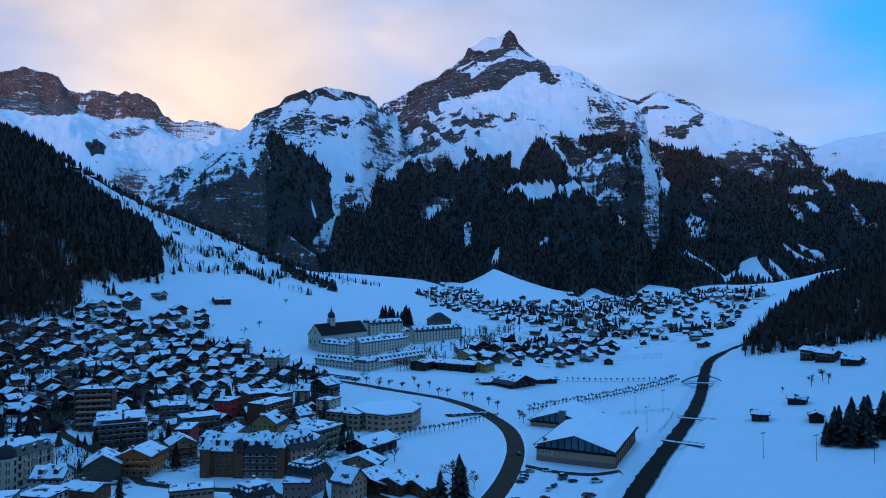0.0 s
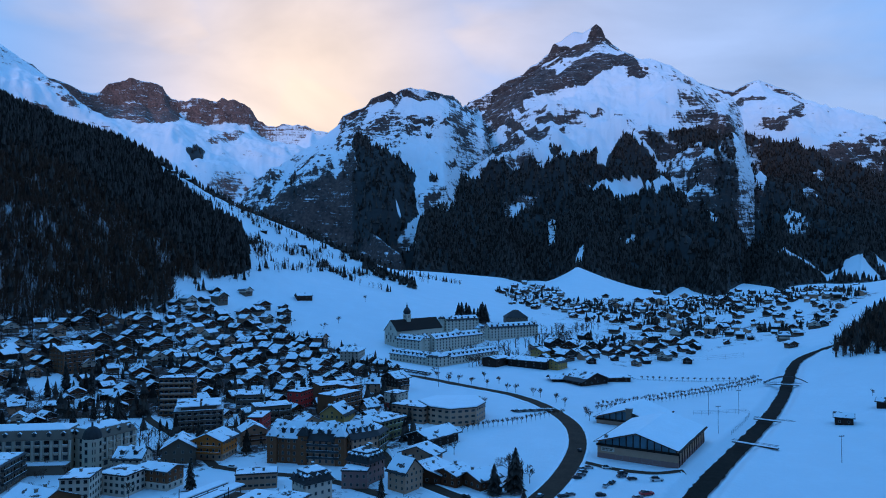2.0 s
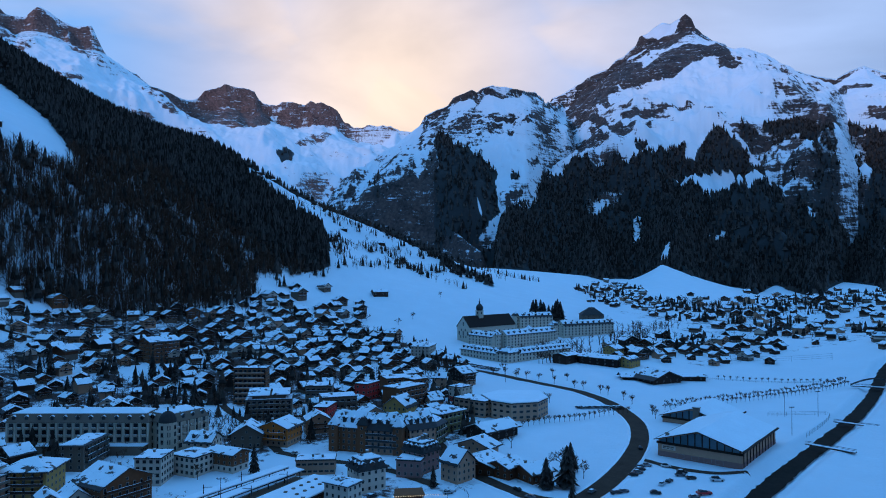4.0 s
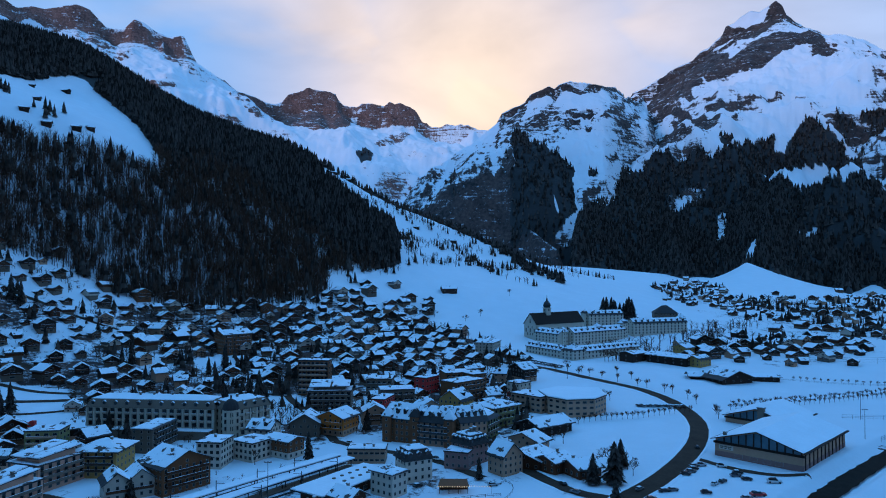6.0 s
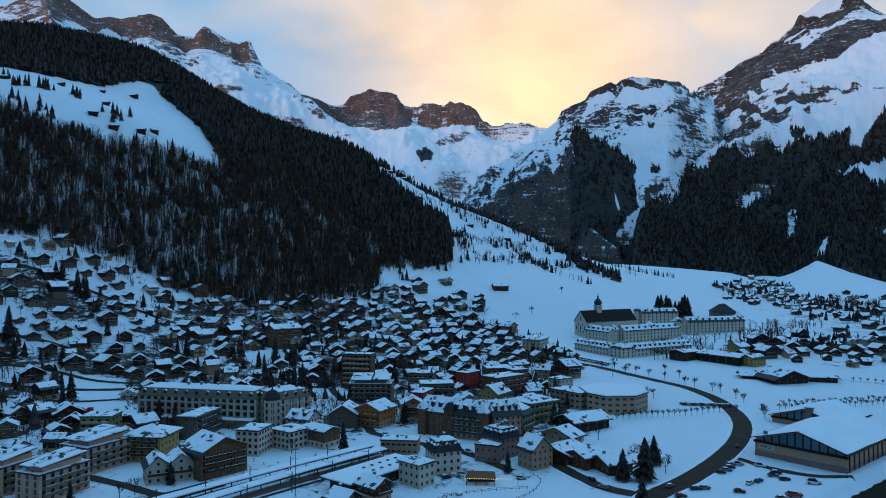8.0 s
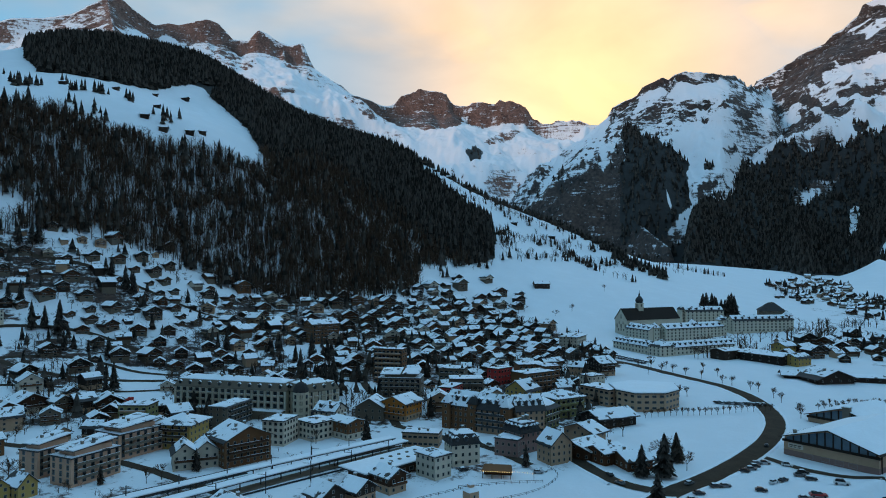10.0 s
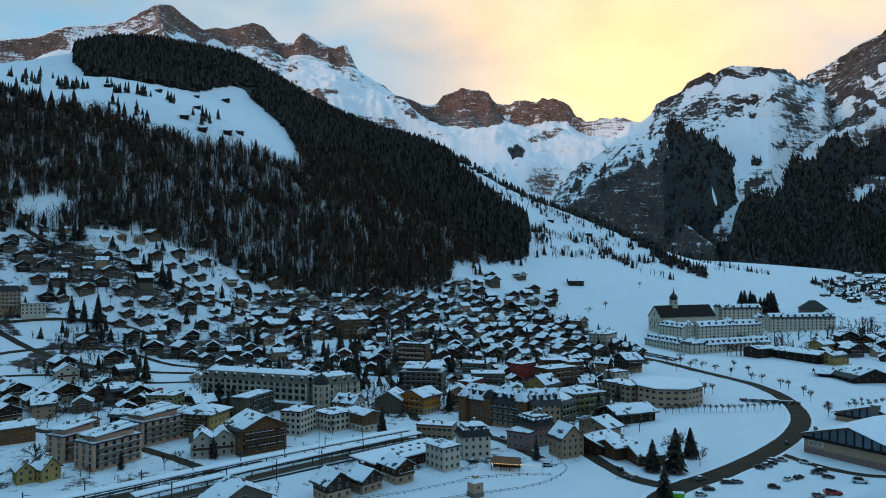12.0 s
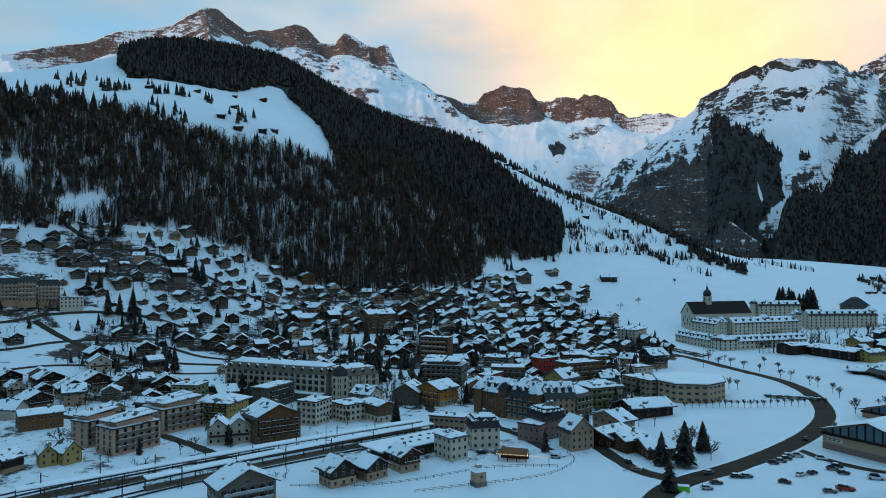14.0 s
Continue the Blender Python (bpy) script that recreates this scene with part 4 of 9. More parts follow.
def sample(data, number, high):
    """Places on a mountain where woods grow."""
    bearing, r, h, wood, above = data
    i = rng.rand(number) * (len(bearing) - 1)
    # even by area
    rr = np.sqrt(rng.rand(number) * (r[-1] ** 2 - r[0] ** 2) + r[0] ** 2)
    j = np.interp(rr, r, np.arange(len(r)))
    a, b = i.astype(int).clip(0, len(bearing) - 2), j.astype(int).clip(0, len(r) - 2)
    u, v = i - a, j - b

    def lerp(d):
        return d[a, b] * (1 - u) * (1 - v) + d[a + 1, b] * u * (1 - v) + d[a, b + 1] * (1 - u) * v + d[a + 1, b + 1] * u * v
    ok = above[a, b] & (lerp(wood) > rng.rand(number) * 0.8 + 0.1) & (lerp(h) < high)
    az = np.interp(i, np.arange(len(bearing)), bearing)
    return (-np.sin(az) * rr)[ok], (np.cos(az) * rr)[ok], lerp(h)[ok]


for data, number in ((peak, 70000), (right, 46000), (cliff, 26000), (wall, 9000)):
    fx, fy, fz = sample(data, number, 900)
    forest("far_wood", "dark conifer forest on the steep mountainside", fx, fy, fz, 15 + 13 * rng.rand(len(fx)), FAR_FIRS, M_CONIFER, rng, 1.25)

# the wooded hillside above the village: bare broadleaf trees at its foot, conifers above
hx, hy = -1300 + 1000 * rng.rand(62000), 200 + 950 * rng.rand(62000)
keep = (wood_masks(hx, hy) > 0.5) & (fbm(hx, hy, 70, 3) > -0.55)
hx, hy = hx[keep], hy[keep]
hz = land(hx, hy)
low = bare_zone(hx, hy) > rng.rand(len(hx))
thin = rng.rand(len(hx)) < 1.1
m = ~low
forest("conifer_wood", "dense dark conifer forest on the hillside", hx[m], hy[m], hz[m], 13 + 13 * rng.rand(m.sum()), FIRS, M_CONIFER, rng)
m = low & thin
bx, by = np.repeat(hx[m], 2) + rng.randn(2 * m.sum()) * 3, np.repeat(hy[m], 2) + rng.randn(2 * m.sum()) * 3
forest("bare_wood", "leafless grey-brown broadleaf forest at the hill's foot", bx, by, land(bx, by), 9 + 8 * rng.rand(len(bx)), BARES, M_BARE, rng, 1.2)
m = low & (rng.rand(len(hx)) < 0.13)
forest("conifer_wood", "scattered dark conifers among leafless trees", hx[m] + 2, hy[m], hz[m], 11 + 11 * rng.rand(m.sum()), FIRS, M_CONIFER, rng)
hx, hy = 250 + 450 * rng.rand(9000), 300 + 600 * rng.rand(9000)
keep = inside(RIGHTWOOD, hx, hy, 10 * fbm(hx, hy, 120, 4)) > 0.5
hx, hy = hx[keep], hy[keep]
m = rng.rand(len(hx)) < 0.4
forest("conifer_wood", "dark conifers in the wood on the bank above the river", hx[m], hy[m], land(hx[m], hy[m]), 9 + 11 * rng.rand(m.sum()), FIRS, M_CONIFER, rng)
bx, by = np.repeat(hx[~m], 2) + rng.randn(2 * (~m).sum()) * 2.5, np.repeat(hy[~m], 2) + rng.randn(2 * (~m).sum()) * 2.5
forest("bare_wood", "leafless brown trees in the wood above the river", bx, by, land(bx, by), 9 + 9 * rng.rand(len(bx)), BARES, M_BARE, rng, 1.2)


hx, hy = 380 + 900 * rng.rand(16000), 850 + 700 * rng.rand(16000)
keep = inside(RIGHTWOOD, hx, hy, 12 * fbm(hx, hy, 120, 4)) > 0.5
hx, hy = hx[keep], hy[keep]
forest("conifer_wood", "dark forest on the slope beyond the river", hx, hy, land(hx, hy), 11 + 11 * rng.rand(len(hx)), FAR_FIRS, M_CONIFER, rng, 1.3)


# ---- builders for houses ----
def solid(name, verts, faces, mat):
    me = bpy.data.meshes.new(name)
    me.from_pydata([tuple(v) for v in verts], [], faces)
    for m in (mat if isinstance(mat, (list, tuple)) else [mat]):
        me.materials.append(m)
    return me


def put(name, me, parent, at=None, label=""):
    """Link a mesh as a part of a thing, at a local pose."""
    ob = new(name, me)
    ob.parent = parent
    if at is not None:
        ob.matrix_basis = at
    if label:
        ob["label"] = label
    return ob


class Shape:
    """Gathers boxes and slabs into one mesh."""

    def __init__(self):
        self.v, self.f, self.m = [], [], []

    def quad(self, pts, mi=0):
        n = len(self.v)
        self.v += [tuple(p) for p in pts]
        self.f.append(tuple(range(n, n + len(pts))))
        self.m.append(mi)

    def box(self, x0, y0, z0, x1, y1, z1, mi=0):
        n = len(self.v)
        self.v += [(x0, y0, z0), (x1, y0, z0), (x1, y1, z0), (x0, y1, z0), (x0, y0, z1), (x1, y0, z1), (x1, y1, z1), (x0, y1, z1)]
        for q in ((0, 3, 2, 1), (4, 5, 6, 7), (0, 1, 5, 4), (1, 2, 6, 5), (2, 3, 7, 6), (3, 0, 4, 7)):
            self.f.append(tuple(n + i for i in q))
            self.m.append(mi)

    def prism(self, base, top, mi=0):
        """A closed body between two rings of the same count."""
        n, k = len(self.v), len(base)
        self.v += [tuple(p) for p in base] + [tuple(p) for p in top]
        self.f.append(tuple(n + i for i in reversed(range(k))))
        self.f.append(tuple(n + k + i for i in range(k)))
        self.m += [mi, mi]
        for i in range(k):
            j = (i + 1) % k
            self.f.append((n + i, n + j, n + k + j, n + k + i))
            self.m.append(mi)

    def slab(self, corners, thick, mi=0):
        """A plate whose upper face has these corners."""
        self.prism([(x, y, z - thick) for x, y, z in corners], corners, mi)

    def mesh(self, name, mats):
        me = solid(name, self.v, self.f, mats)
        me.polygons.foreach_set("material_index", self.m)
        return me


SHARED = {}


def window_mesh(w, h, bars=1, shutters=None, glass=None):
    """A window unit: frame standing a little proud, dark glass set back, a sill, and shutters where it has them."""
    key = (round(w, 1), round(h, 1), bars, shutters.name if shutters else "", glass.name if glass else "")
    if key not in SHARED:
        s = Shape()
        t = 0.1
        rings = []
        for inset, depth in ((0, 0.02), (0, -0.09), (t, -0.09), (t, -0.015)):
            rings.append([(-w / 2 + inset, depth, inset), (w / 2 - inset, depth, inset), (w / 2 - inset, depth, h - inset), (-w / 2 + inset, depth, h - inset)])
        for ring in rings:
            s.v += ring
        for k in range(3):
            for i in range(4):
                j = (i + 1) % 4
                s.f.append((4 * k + i, 4 * k + j, 4 * k + 4 + j, 4 * k + 4 + i))
                s.m.append(0)
        s.f.append((12, 13, 14, 15))
        s.m.append(1)
        mats = [M_FRAME, glass or M_GLASS]
        SHARED[key] = s.mesh("window", mats)
    return SHARED[key]


def balcony_mesh(w, depth, rail):
    key = ("balcony", round(w, 1), depth, rail.name)
    if key not in SHARED:
        s = Shape()
        s.box(-w / 2, -depth, -0.2, w / 2, 0, 0, 0)
        s.box(-w / 2, -depth, 0.0, w / 2, -depth + 0.08, 0.95, 1)
        s.box(-w / 2, -depth + 0.08, 0.1, -w / 2 + 0.08, 0, 0.95, 1)
        s.box(w / 2 - 0.08, -depth + 0.08, 0.1, w / 2, 0, 0.95, 1)
        s.box(-w / 2, -depth - 0.02, 0.95, w / 2, -depth + 0.12, 1.06, 2)
        SHARED[key] = s.mesh("balcony", [M_GREY, rail, M_SNOW])
    return SHARED[key]


def chimney_mesh():
    if "chimney" not in SHARED:
        s = Shape()
        s.box(-0.45, -0.45, -1.2, 0.45, 0.45, 1.3, 0)
        s.box(-0.6, -0.6, 1.3, 0.6, 0.6, 1.45, 0)
        c = Shape()
        c.box(-0.5, -0.5, 1.45, 0.5, 0.5, 1.75)
        SHARED["snow_cap"] = c.mesh("snow_cap", [M_THICKSNOW])
        SHARED["chimney"] = s.mesh("chimney", [M_STONE])
    return SHARED["chimney"]


def dormer_mesh(w=1.6, mat=None):
    mat = mat or M_ROOF
    key = ("dormer", w, mat.name)
    if key not in SHARED:
        s = Shape()
        s.box(-w / 2, -0.2, -0.8, w / 2, 2.2, 1.5, 0)
        s.slab([(-w / 2 - 0.25, -0.5, 1.45), (0, -0.5, 2.15), (0, 2.6, 2.15), (-w / 2 - 0.25, 2.6, 1.45)], 0.15, 0)
        s.slab([(0, -0.5, 2.15), (w / 2 + 0.25, -0.5, 1.45), (w / 2 + 0.25, 2.6, 1.45), (0, 2.6, 2.15)], 0.15, 0)
        s.slab([(-w / 2 - 0.2, -0.4, 1.68), (0, -0.4, 2.38), (0, 2.6, 2.38), (-w / 2 - 0.2, 2.6, 1.68)], 0.22, 1)
        s.slab([(0, -0.4, 2.38), (w / 2 + 0.2, -0.4, 1.68), (w / 2 + 0.2, 2.6, 1.68), (0, 2.6, 2.38)], 0.22, 1)
        s.box(-w / 2 + 0.25, -0.28, 0.1, w / 2 - 0.25, -0.2, 1.3, 2)
        SHARED[key] = s.mesh("dormer", [mat, M_SNOW, M_GLASS])
    return SHARED[key]


def slope_snow(s, a, b, c, d, thick, rnd, bare=0.2, n=8):
    """Snow lying on a roof slope with ridge a-b and eave d-c; its lower edge is uneven where it has slid away."""
    a, b, c, d = (np.array(p, float) for p in (a, b, c, d))
    up = np.array((0, 0, thick))
    lows, ridge = [], []
    drop = 1 - bare * rnd.random() ** 2
    for i in range(n + 1):
        t = i / n
        r, e = a + (b - a) * t, d + (c - d) * t
        q = min(0.985, drop + 0.06 * (rnd.random() - 0.5))
        lows.append(r + (e - r) * q)
        ridge.append(r)
    for i in range(n):
        s.quad([ridge[i] + up, ridge[i + 1] + up, lows[i + 1] + up * 0.8, lows[i] + up * 0.8])
        s.quad([lows[i] + up * 0.8, lows[i + 1] + up * 0.8, lows[i + 1] + up * 0.05, lows[i] + up * 0.05])
    for r, e in ((ridge[0], lows[0]), (ridge[-1], lows[-1])):
        s.quad([r + up, e + up * 0.8, e + up * 0.05, r + up * 0.05])


def roof_parts(root, L, W, H, kind, pitch, over, roof_mat, rnd, bare, snow=True, gables=True):
    """Roof and the snow on it. Local x runs along L. Returns the roof's top height."""
    s, w = Shape(), Shape()
    k = math.tan(radians(pitch))
    top = H
    if kind in "xy":
        a, b = (L, W) if kind == "x" else (W, L)
        turn = (lambda x, y, z: (x, y, z)) if kind == "x" else (lambda x, y, z: (-y, x, z))
        rise, drop = b / 2 * k, over * k
        top = H + rise
        x, y = a / 2 + over, b / 2 + over
        for q in (-1, 1):
            corners = [turn(-x, 0, top + 0.25), turn(x, 0, top + 0.25), turn(x, q * y, H - drop + 0.25), turn(-x, q * y, H - drop + 0.25)]
            s.slab(corners if q < 0 else corners[::-1], 0.28)
            if snow:
                slope_snow(w, turn(-x + 0.3, 0, top + 0.25), turn(x - 0.3, 0, top + 0.25), turn(x - 0.3, q * y * 0.97, H - drop * 0.9 + 0.25), turn(-x + 0.3, q * y * 0.97, H - drop * 0.9 + 0.25), 0.28, rnd, bare)
    elif kind == "h":
        x, y = L / 2 + over, W / 2 + over
        rise = min(x, y) * k
        top = H + rise
        ridge = [(-max(x - y, 0.01), 0), (max(x - y, 0.01), 0)] if x >= y else [(0, -(y - x)), (0, y - x)]
        (rx0, ry0), (rx1, ry1) = ridge
        c = [(-x, -y, H), (x, -y, H), (x, y, H), (-x, y, H)]
        s.prism([(px, py, H - 0.3) for px, py, _ in c], c)
        r0, r1 = (rx0, ry0, top), (rx1, ry1, top)
        if x >= y:
            sides = [(r0, r1, c[1], c[0]), (r1, r0, c[3], c[2]), (r1, r1, c[2], c[1]), (r0, r0, c[0], c[3])]
        else:
            sides = [(r0, r0, c[1], c[0]), (r1, r1, c[3], c[2]), (r0, r1, c[2], c[1]), (r1, r0, c[0], c[3])]
        for a, b, cc, d in sides:
            s.quad([d, cc, b, a] if a != b else [d, cc, a])
            if snow:
                slope_snow(w, a, b, cc, d, 0.35, rnd, bare)
    elif kind == "m":
        # mansard: a steep dark skirt under a low snowy cap
        x, y, q = L / 2 + 0.5, W / 2 + 0.5, 1.9
        c, t = [(-x, -y, H), (x, -y, H), (x, y, H), (-x, y, H)], H + 3.6
        s.box(-x - 0.3, -y - 0.3, H - 0.35, x + 0.3, y + 0.3, H, 0)
        u = [(-x + q, -y + q, t), (x - q, -y + q, t), (x - q, y - q, t), (-x + q, y - q, t)]
        s.prism(c, u)
        m = min(x, y) - q
        top = t + m * 0.28
        inner = [(-x + q + m, -y + q + m, top), (x - q - m, -y + q + m, top), (x - q - m, y - q - m, top), (-x + q + m, y - q - m, top)]
        s.prism(u, inner)
        if snow:
            for i in range(4):
                j = (i + 1) % 4
                slope_snow(w, inner[i], inner[j], u[j], u[i], 0.4, rnd, 0.05)
    else:
        x, y = L / 2 + over * 0.3, W / 2 + over * 0.3
        s.box(-x, -y, H - 0.02, x, y, H + 0.28)
        for x0, y0, x1, y1 in ((-x, -y, x, -y + 0.25), (-x, y - 0.25, x, y), (-x, -y + 0.25, -x + 0.25, y - 0.25), (x - 0.25, -y + 0.25, x, y - 0.25)):
            s.box(x0, y0, H + 0.28, x1, y1, H + 0.5)
        if snow:
            w.box(-x + 0.3, -y + 0.3, H + 0.2, x - 0.3, y - 0.3, H + 0.62)
        top = H + 0.5
    roof = put("roof", s.mesh("roof", [roof_mat]), root)
    if snow:
        put("roof_snow", w.mesh("roof_snow", [M_THICKSNOW if L * W > 700 else M_SNOW]), root, None, "layer of fresh snow")
    return top


def wall_mesh(L, W, H, kind, pitch, depth=4.0, z0=None, z1=None):
    """House body with its gables."""
    s = Shape()
    x, y, k = L / 2, W / 2, math.tan(radians(pitch))
    lo = -depth if z0 is None else z0
    hi = H if z1 is None else z1
    s.box(-x, -y, lo, x, y, hi)
    if z1 is None and kind == "x":
        t = H + y * k
        s.prism([(-x, -y, H), (-x, y, H), (-x, 0, t)], [(x, -y, H), (x, y, H), (x, 0, t)])
    if z1 is None and kind == "y":
        t = H + x * k
        s.prism([(-x, -y, H), (x, -y, H), (0, -y, t)], [(-x, y, H), (x, y, H), (0, y, t)])
    return s


def house_at(x, y, yaw, name="house", sink=0.0):
    root = new(name)
    root.matrix_basis = pose(x, y, ground_z(x, y) - sink, 0, 0, yaw)
    return root


COUNT = [0]
SQUARE = (45, 10)  # the open field south of the village


def building(x, y, yaw, L, W, H, kind="x", wall=None, low=None, roof_mat=None, pitch=24, over=1.1, floors=0, gap=3.0, win=(1.1, 1.4), bars=1, shutters=None,
             balconies="", rail=None, sides="fblr", chimneys=1, dormers=0, snow=True, bare=0.35, label="", name="house", category="house", first=0.9, skip=0.0, parent_z=None, attic=False):
    """One house with walls, roof, lying snow, windows, balconies and chimneys. Sides: f (local -y), b, l, r."""
    COUNT[0] += 1
    rnd = random.Random(COUNT[0])
    wall, roof_mat, rail = wall or M_CREAM, roof_mat or M_ROOF, rail or M_WOOD
    root = house_at(x, y, yaw, name)
    if parent_z is not None:
        root.location.z = parent_z
    if low:
        put("wall", wall_mesh(L, W, H, kind, pitch, z0=3.0).mesh("wall", [wall]), root)
        put("ground_floor", wall_mesh(L - 0.1, W - 0.1, H, kind, pitch, z1=3.0).mesh("ground_floor", [low]), root)
    else:
        put("wall", wall_mesh(L, W, H, kind, pitch).mesh("wall", [wall]), root)
    top = roof_parts(root, L, W, H, kind, pitch, over, roof_mat, rnd, bare, snow)
    floors = floors or max(1, round(H / 2.9))
    step = H / floors
    for side in sides:
        out = radians(yaw + {"f": -90, "b": 90, "l": 180, "r": 0}[side])
        if parent_z is None and math.cos(out) * (SQUARE[0] - x) + math.sin(out) * (SQUARE[1] - y) < -0.1 * math.hypot(x - SQUARE[0], y - SQUARE[1]):
            continue  # a back wall, turned from the open field, stays blank
        run, off, turn = {"f": (L, W / 2, 0), "b": (L, W / 2, 180), "l": (W, L / 2, -90), "r": (W, L / 2, 90)}[side]
        n = max(1, int((run - 1.0) / gap))
        for fl in range(floors):
            z = fl * step + first
            for i in range(n):
                if rnd.random() < skip:
                    continue
                u = (i + 0.5) * run / n - run / 2
                m = pose(0, 0, 0, 0, 0, turn) @ pose(u, -off, z)
                tall = side in balconies and fl > 0
                put("window", window_mesh(win[0], win[1] + (0.6 if tall else 0), bars, None if tall else shutters), root, m @ pose(0, 0, -0.7 if tall else 0))
            if side in balconies and fl > 0:
                put("balcony", balcony_mesh(run * 0.86, 1.3, rail), root, pose(0, 0, 0, 0, 0, turn) @ pose(0, -off, fl * step + 0.1), "")
        if kind in "xy" and ((side in "fb") == (kind == "y")) and top - H > 2.2:
            put("window", window_mesh(win[0], win[1] * 0.8, bars), root, pose(0, 0, 0, 0, 0, turn) @ pose(0, -off, H + 0.3))
    if attic:
        a = Shape()
        a.box(-L * 0.36, -W * 0.38, H + 0.3, L * 0.36, W * 0.38, H + 2.6)
        put("attic", a.mesh("attic", [wall]), root)
        for q, (x0, x1) in enumerate(((-L * 0.46, L * 0.02), (L * 0.06, L * 0.46))):
            r, w = Shape(), Shape()
            z0, z1 = H + 2.4 + 0.3 * q, H + 4.4 - 0.4 * q
            r.slab([(x0, -W * 0.46, z0), (x1, -W * 0.46, z0), (x1, W * 0.46, z1), (x0, W * 0.46, z1)], 0.25)
            w.slab([(x0 + 0.1, -W * 0.45, z0 + 0.4), (x1 - 0.1, -W * 0.45, z0 + 0.4), (x1 - 0.1, W * 0.45, z1 + 0.4), (x0 + 0.1, W * 0.45, z1 + 0.4)], 0.4)
            put("attic_roof", r.mesh("attic_roof", [M_DARKMETAL]), root)
            put("roof_snow", w.mesh("roof_snow", [M_SNOW]), root)
        top = H + 3.5
    for _ in range(chimneys):
        if kind in "xy":
            a = (L if kind == "x" else W) * (rnd.random() - 0.5) * 0.7
            b = (W if kind == "x" else L) * (rnd.choice((-1, 1)) * 0.12)
            cz = top - abs(b) * math.tan(radians(pitch)) + 0.2
            cx, cy = (a, b) if kind == "x" else (b, a)
        else:
            cx, cy = L * (rnd.random() - 0.5) * 0.5, W * (rnd.random() - 0.5) * 0.3
            cz = top - (1.0 if kind == "h" else 0.2)
        stack = put("chimney", chimney_mesh(), root, pose(cx, cy, cz))
        put("snow_cap", SHARED["snow_cap"], stack)
    if dormers and kind in "xy":
        a, b = (L, W) if kind == "x" else (W, L)
        for q in (0, 180):
            for i in range(dormers):
                u = (i + 0.5) * a / dormers - a / 2
                z = H + b * 0.22 * math.tan(radians(pitch))
                put("dormer", dormer_mesh(), root, pose(0, 0, 0, 0, 0, q + (90 if kind == "y" else 0)) @ pose(u, -b * 0.36, z - 0.2))
    if dormers and kind == "m":
        for turn, run, off in ((0, L, W), (180, L, W), (90, W, L), (-90, W, L)):
            n = max(1, round(run / dormers))
            for i in range(n):
                put("dormer", dormer_mesh(), root, pose(0, 0, 0, 0, 0, turn) @ pose((i + 0.5) * run / n - run / 2, -off / 2 + 0.3, H + 0.9))
    return tagged(root, label, category)


def village_types(near):
    """The plain houses of the village, each built once and copied."""
    types = []
    specs = [
        (13, 11, 5.6, M_WOOD, M_CREAM, 23, "brown timber chalet on a cream ground floor under snow"),
        (12, 10, 5.8, M_WHITE, M_WHITE, 26, "white rendered house with snow-covered gable roof"),
        (11, 10, 5.6, M_DARKWOOD, M_CREAM, 23, "dark timber chalet on a pale ground floor"),
        (13, 12, 6.0, M_WOOD, M_WHITE, 22, "brown timber chalet on a white ground floor"),
        (10, 9, 5.4, M_DARKWOOD, None, 25, "dark weathered timber chalet under snow"),
        (15, 12, 8.2, M_CREAM, None, 23, "three-storey cream house under a snowy roof"),
        (14, 12, 8.0, M_DARKWOOD, M_CREAM, 22, "three-storey timber chalet with balconies"),
        (12, 11, 8.0, M_GREY, None, 24, "three-storey grey rendered house under snow"),
        (16, 12, 8.2, M_BRICK, None, 22, "broad brown apartment chalet under snow"),
        (9, 8, 4.6, M_WOOD, None, 26, "small brown timber house under snow"),
        (11, 10, 6.0, M_CREAM, None, 26, "cream house with snow-covered roof"),
        (10, 10, 6.0, M_BRICK, None, 26, "red-brown house with snow-covered roof"),
    ]
    specs = [(L, W, H, wall, low, pitch + 5, label) for L, W, H, wall, low, pitch, label in specs]
    for L, W, H, wall, low, pitch, label in specs:
        b = building(0, 0, 0, L, W, H, "y", wall, (low or (M_CREAM if wall in (M_WOOD, M_DARKWOOD) else None)) if near else (M_GREY if low else None), pitch=pitch, over=1.5, gap=5.0 if near else 6, win=(1.4, 1.4) if near else (2.6, 1.3), label=label, balconies="f" if H > 4.2 else "", sides="fl" if near else "f", chimneys=1 if near else 0, bare=0.3,
                     parent_z=-400.0)
        types.append((b, L))
    return types


# ---- roads, river, railway ----
def smooth_line(line, step=3.0):
    """A polyline rounded off, with a point every few metres."""
    p = np.array(line, float)
    for _ in range(3):
        q = [p[0]]
        for a, b in zip(p, p[1:]):
            q += [a * 0.75 + b * 0.25, a * 0.25 + b * 0.75]
        p = np.array(q + [p[-1]])
    d = np.concatenate([[0], np.cumsum(np.hypot(*np.diff(p, axis=0).T))])
    s = np.linspace(0, d[-1], max(2, int(d[-1] / step)))
    return np.stack([np.interp(s, d, p[:, 0]), np.interp(s, d, p[:, 1])], -1)


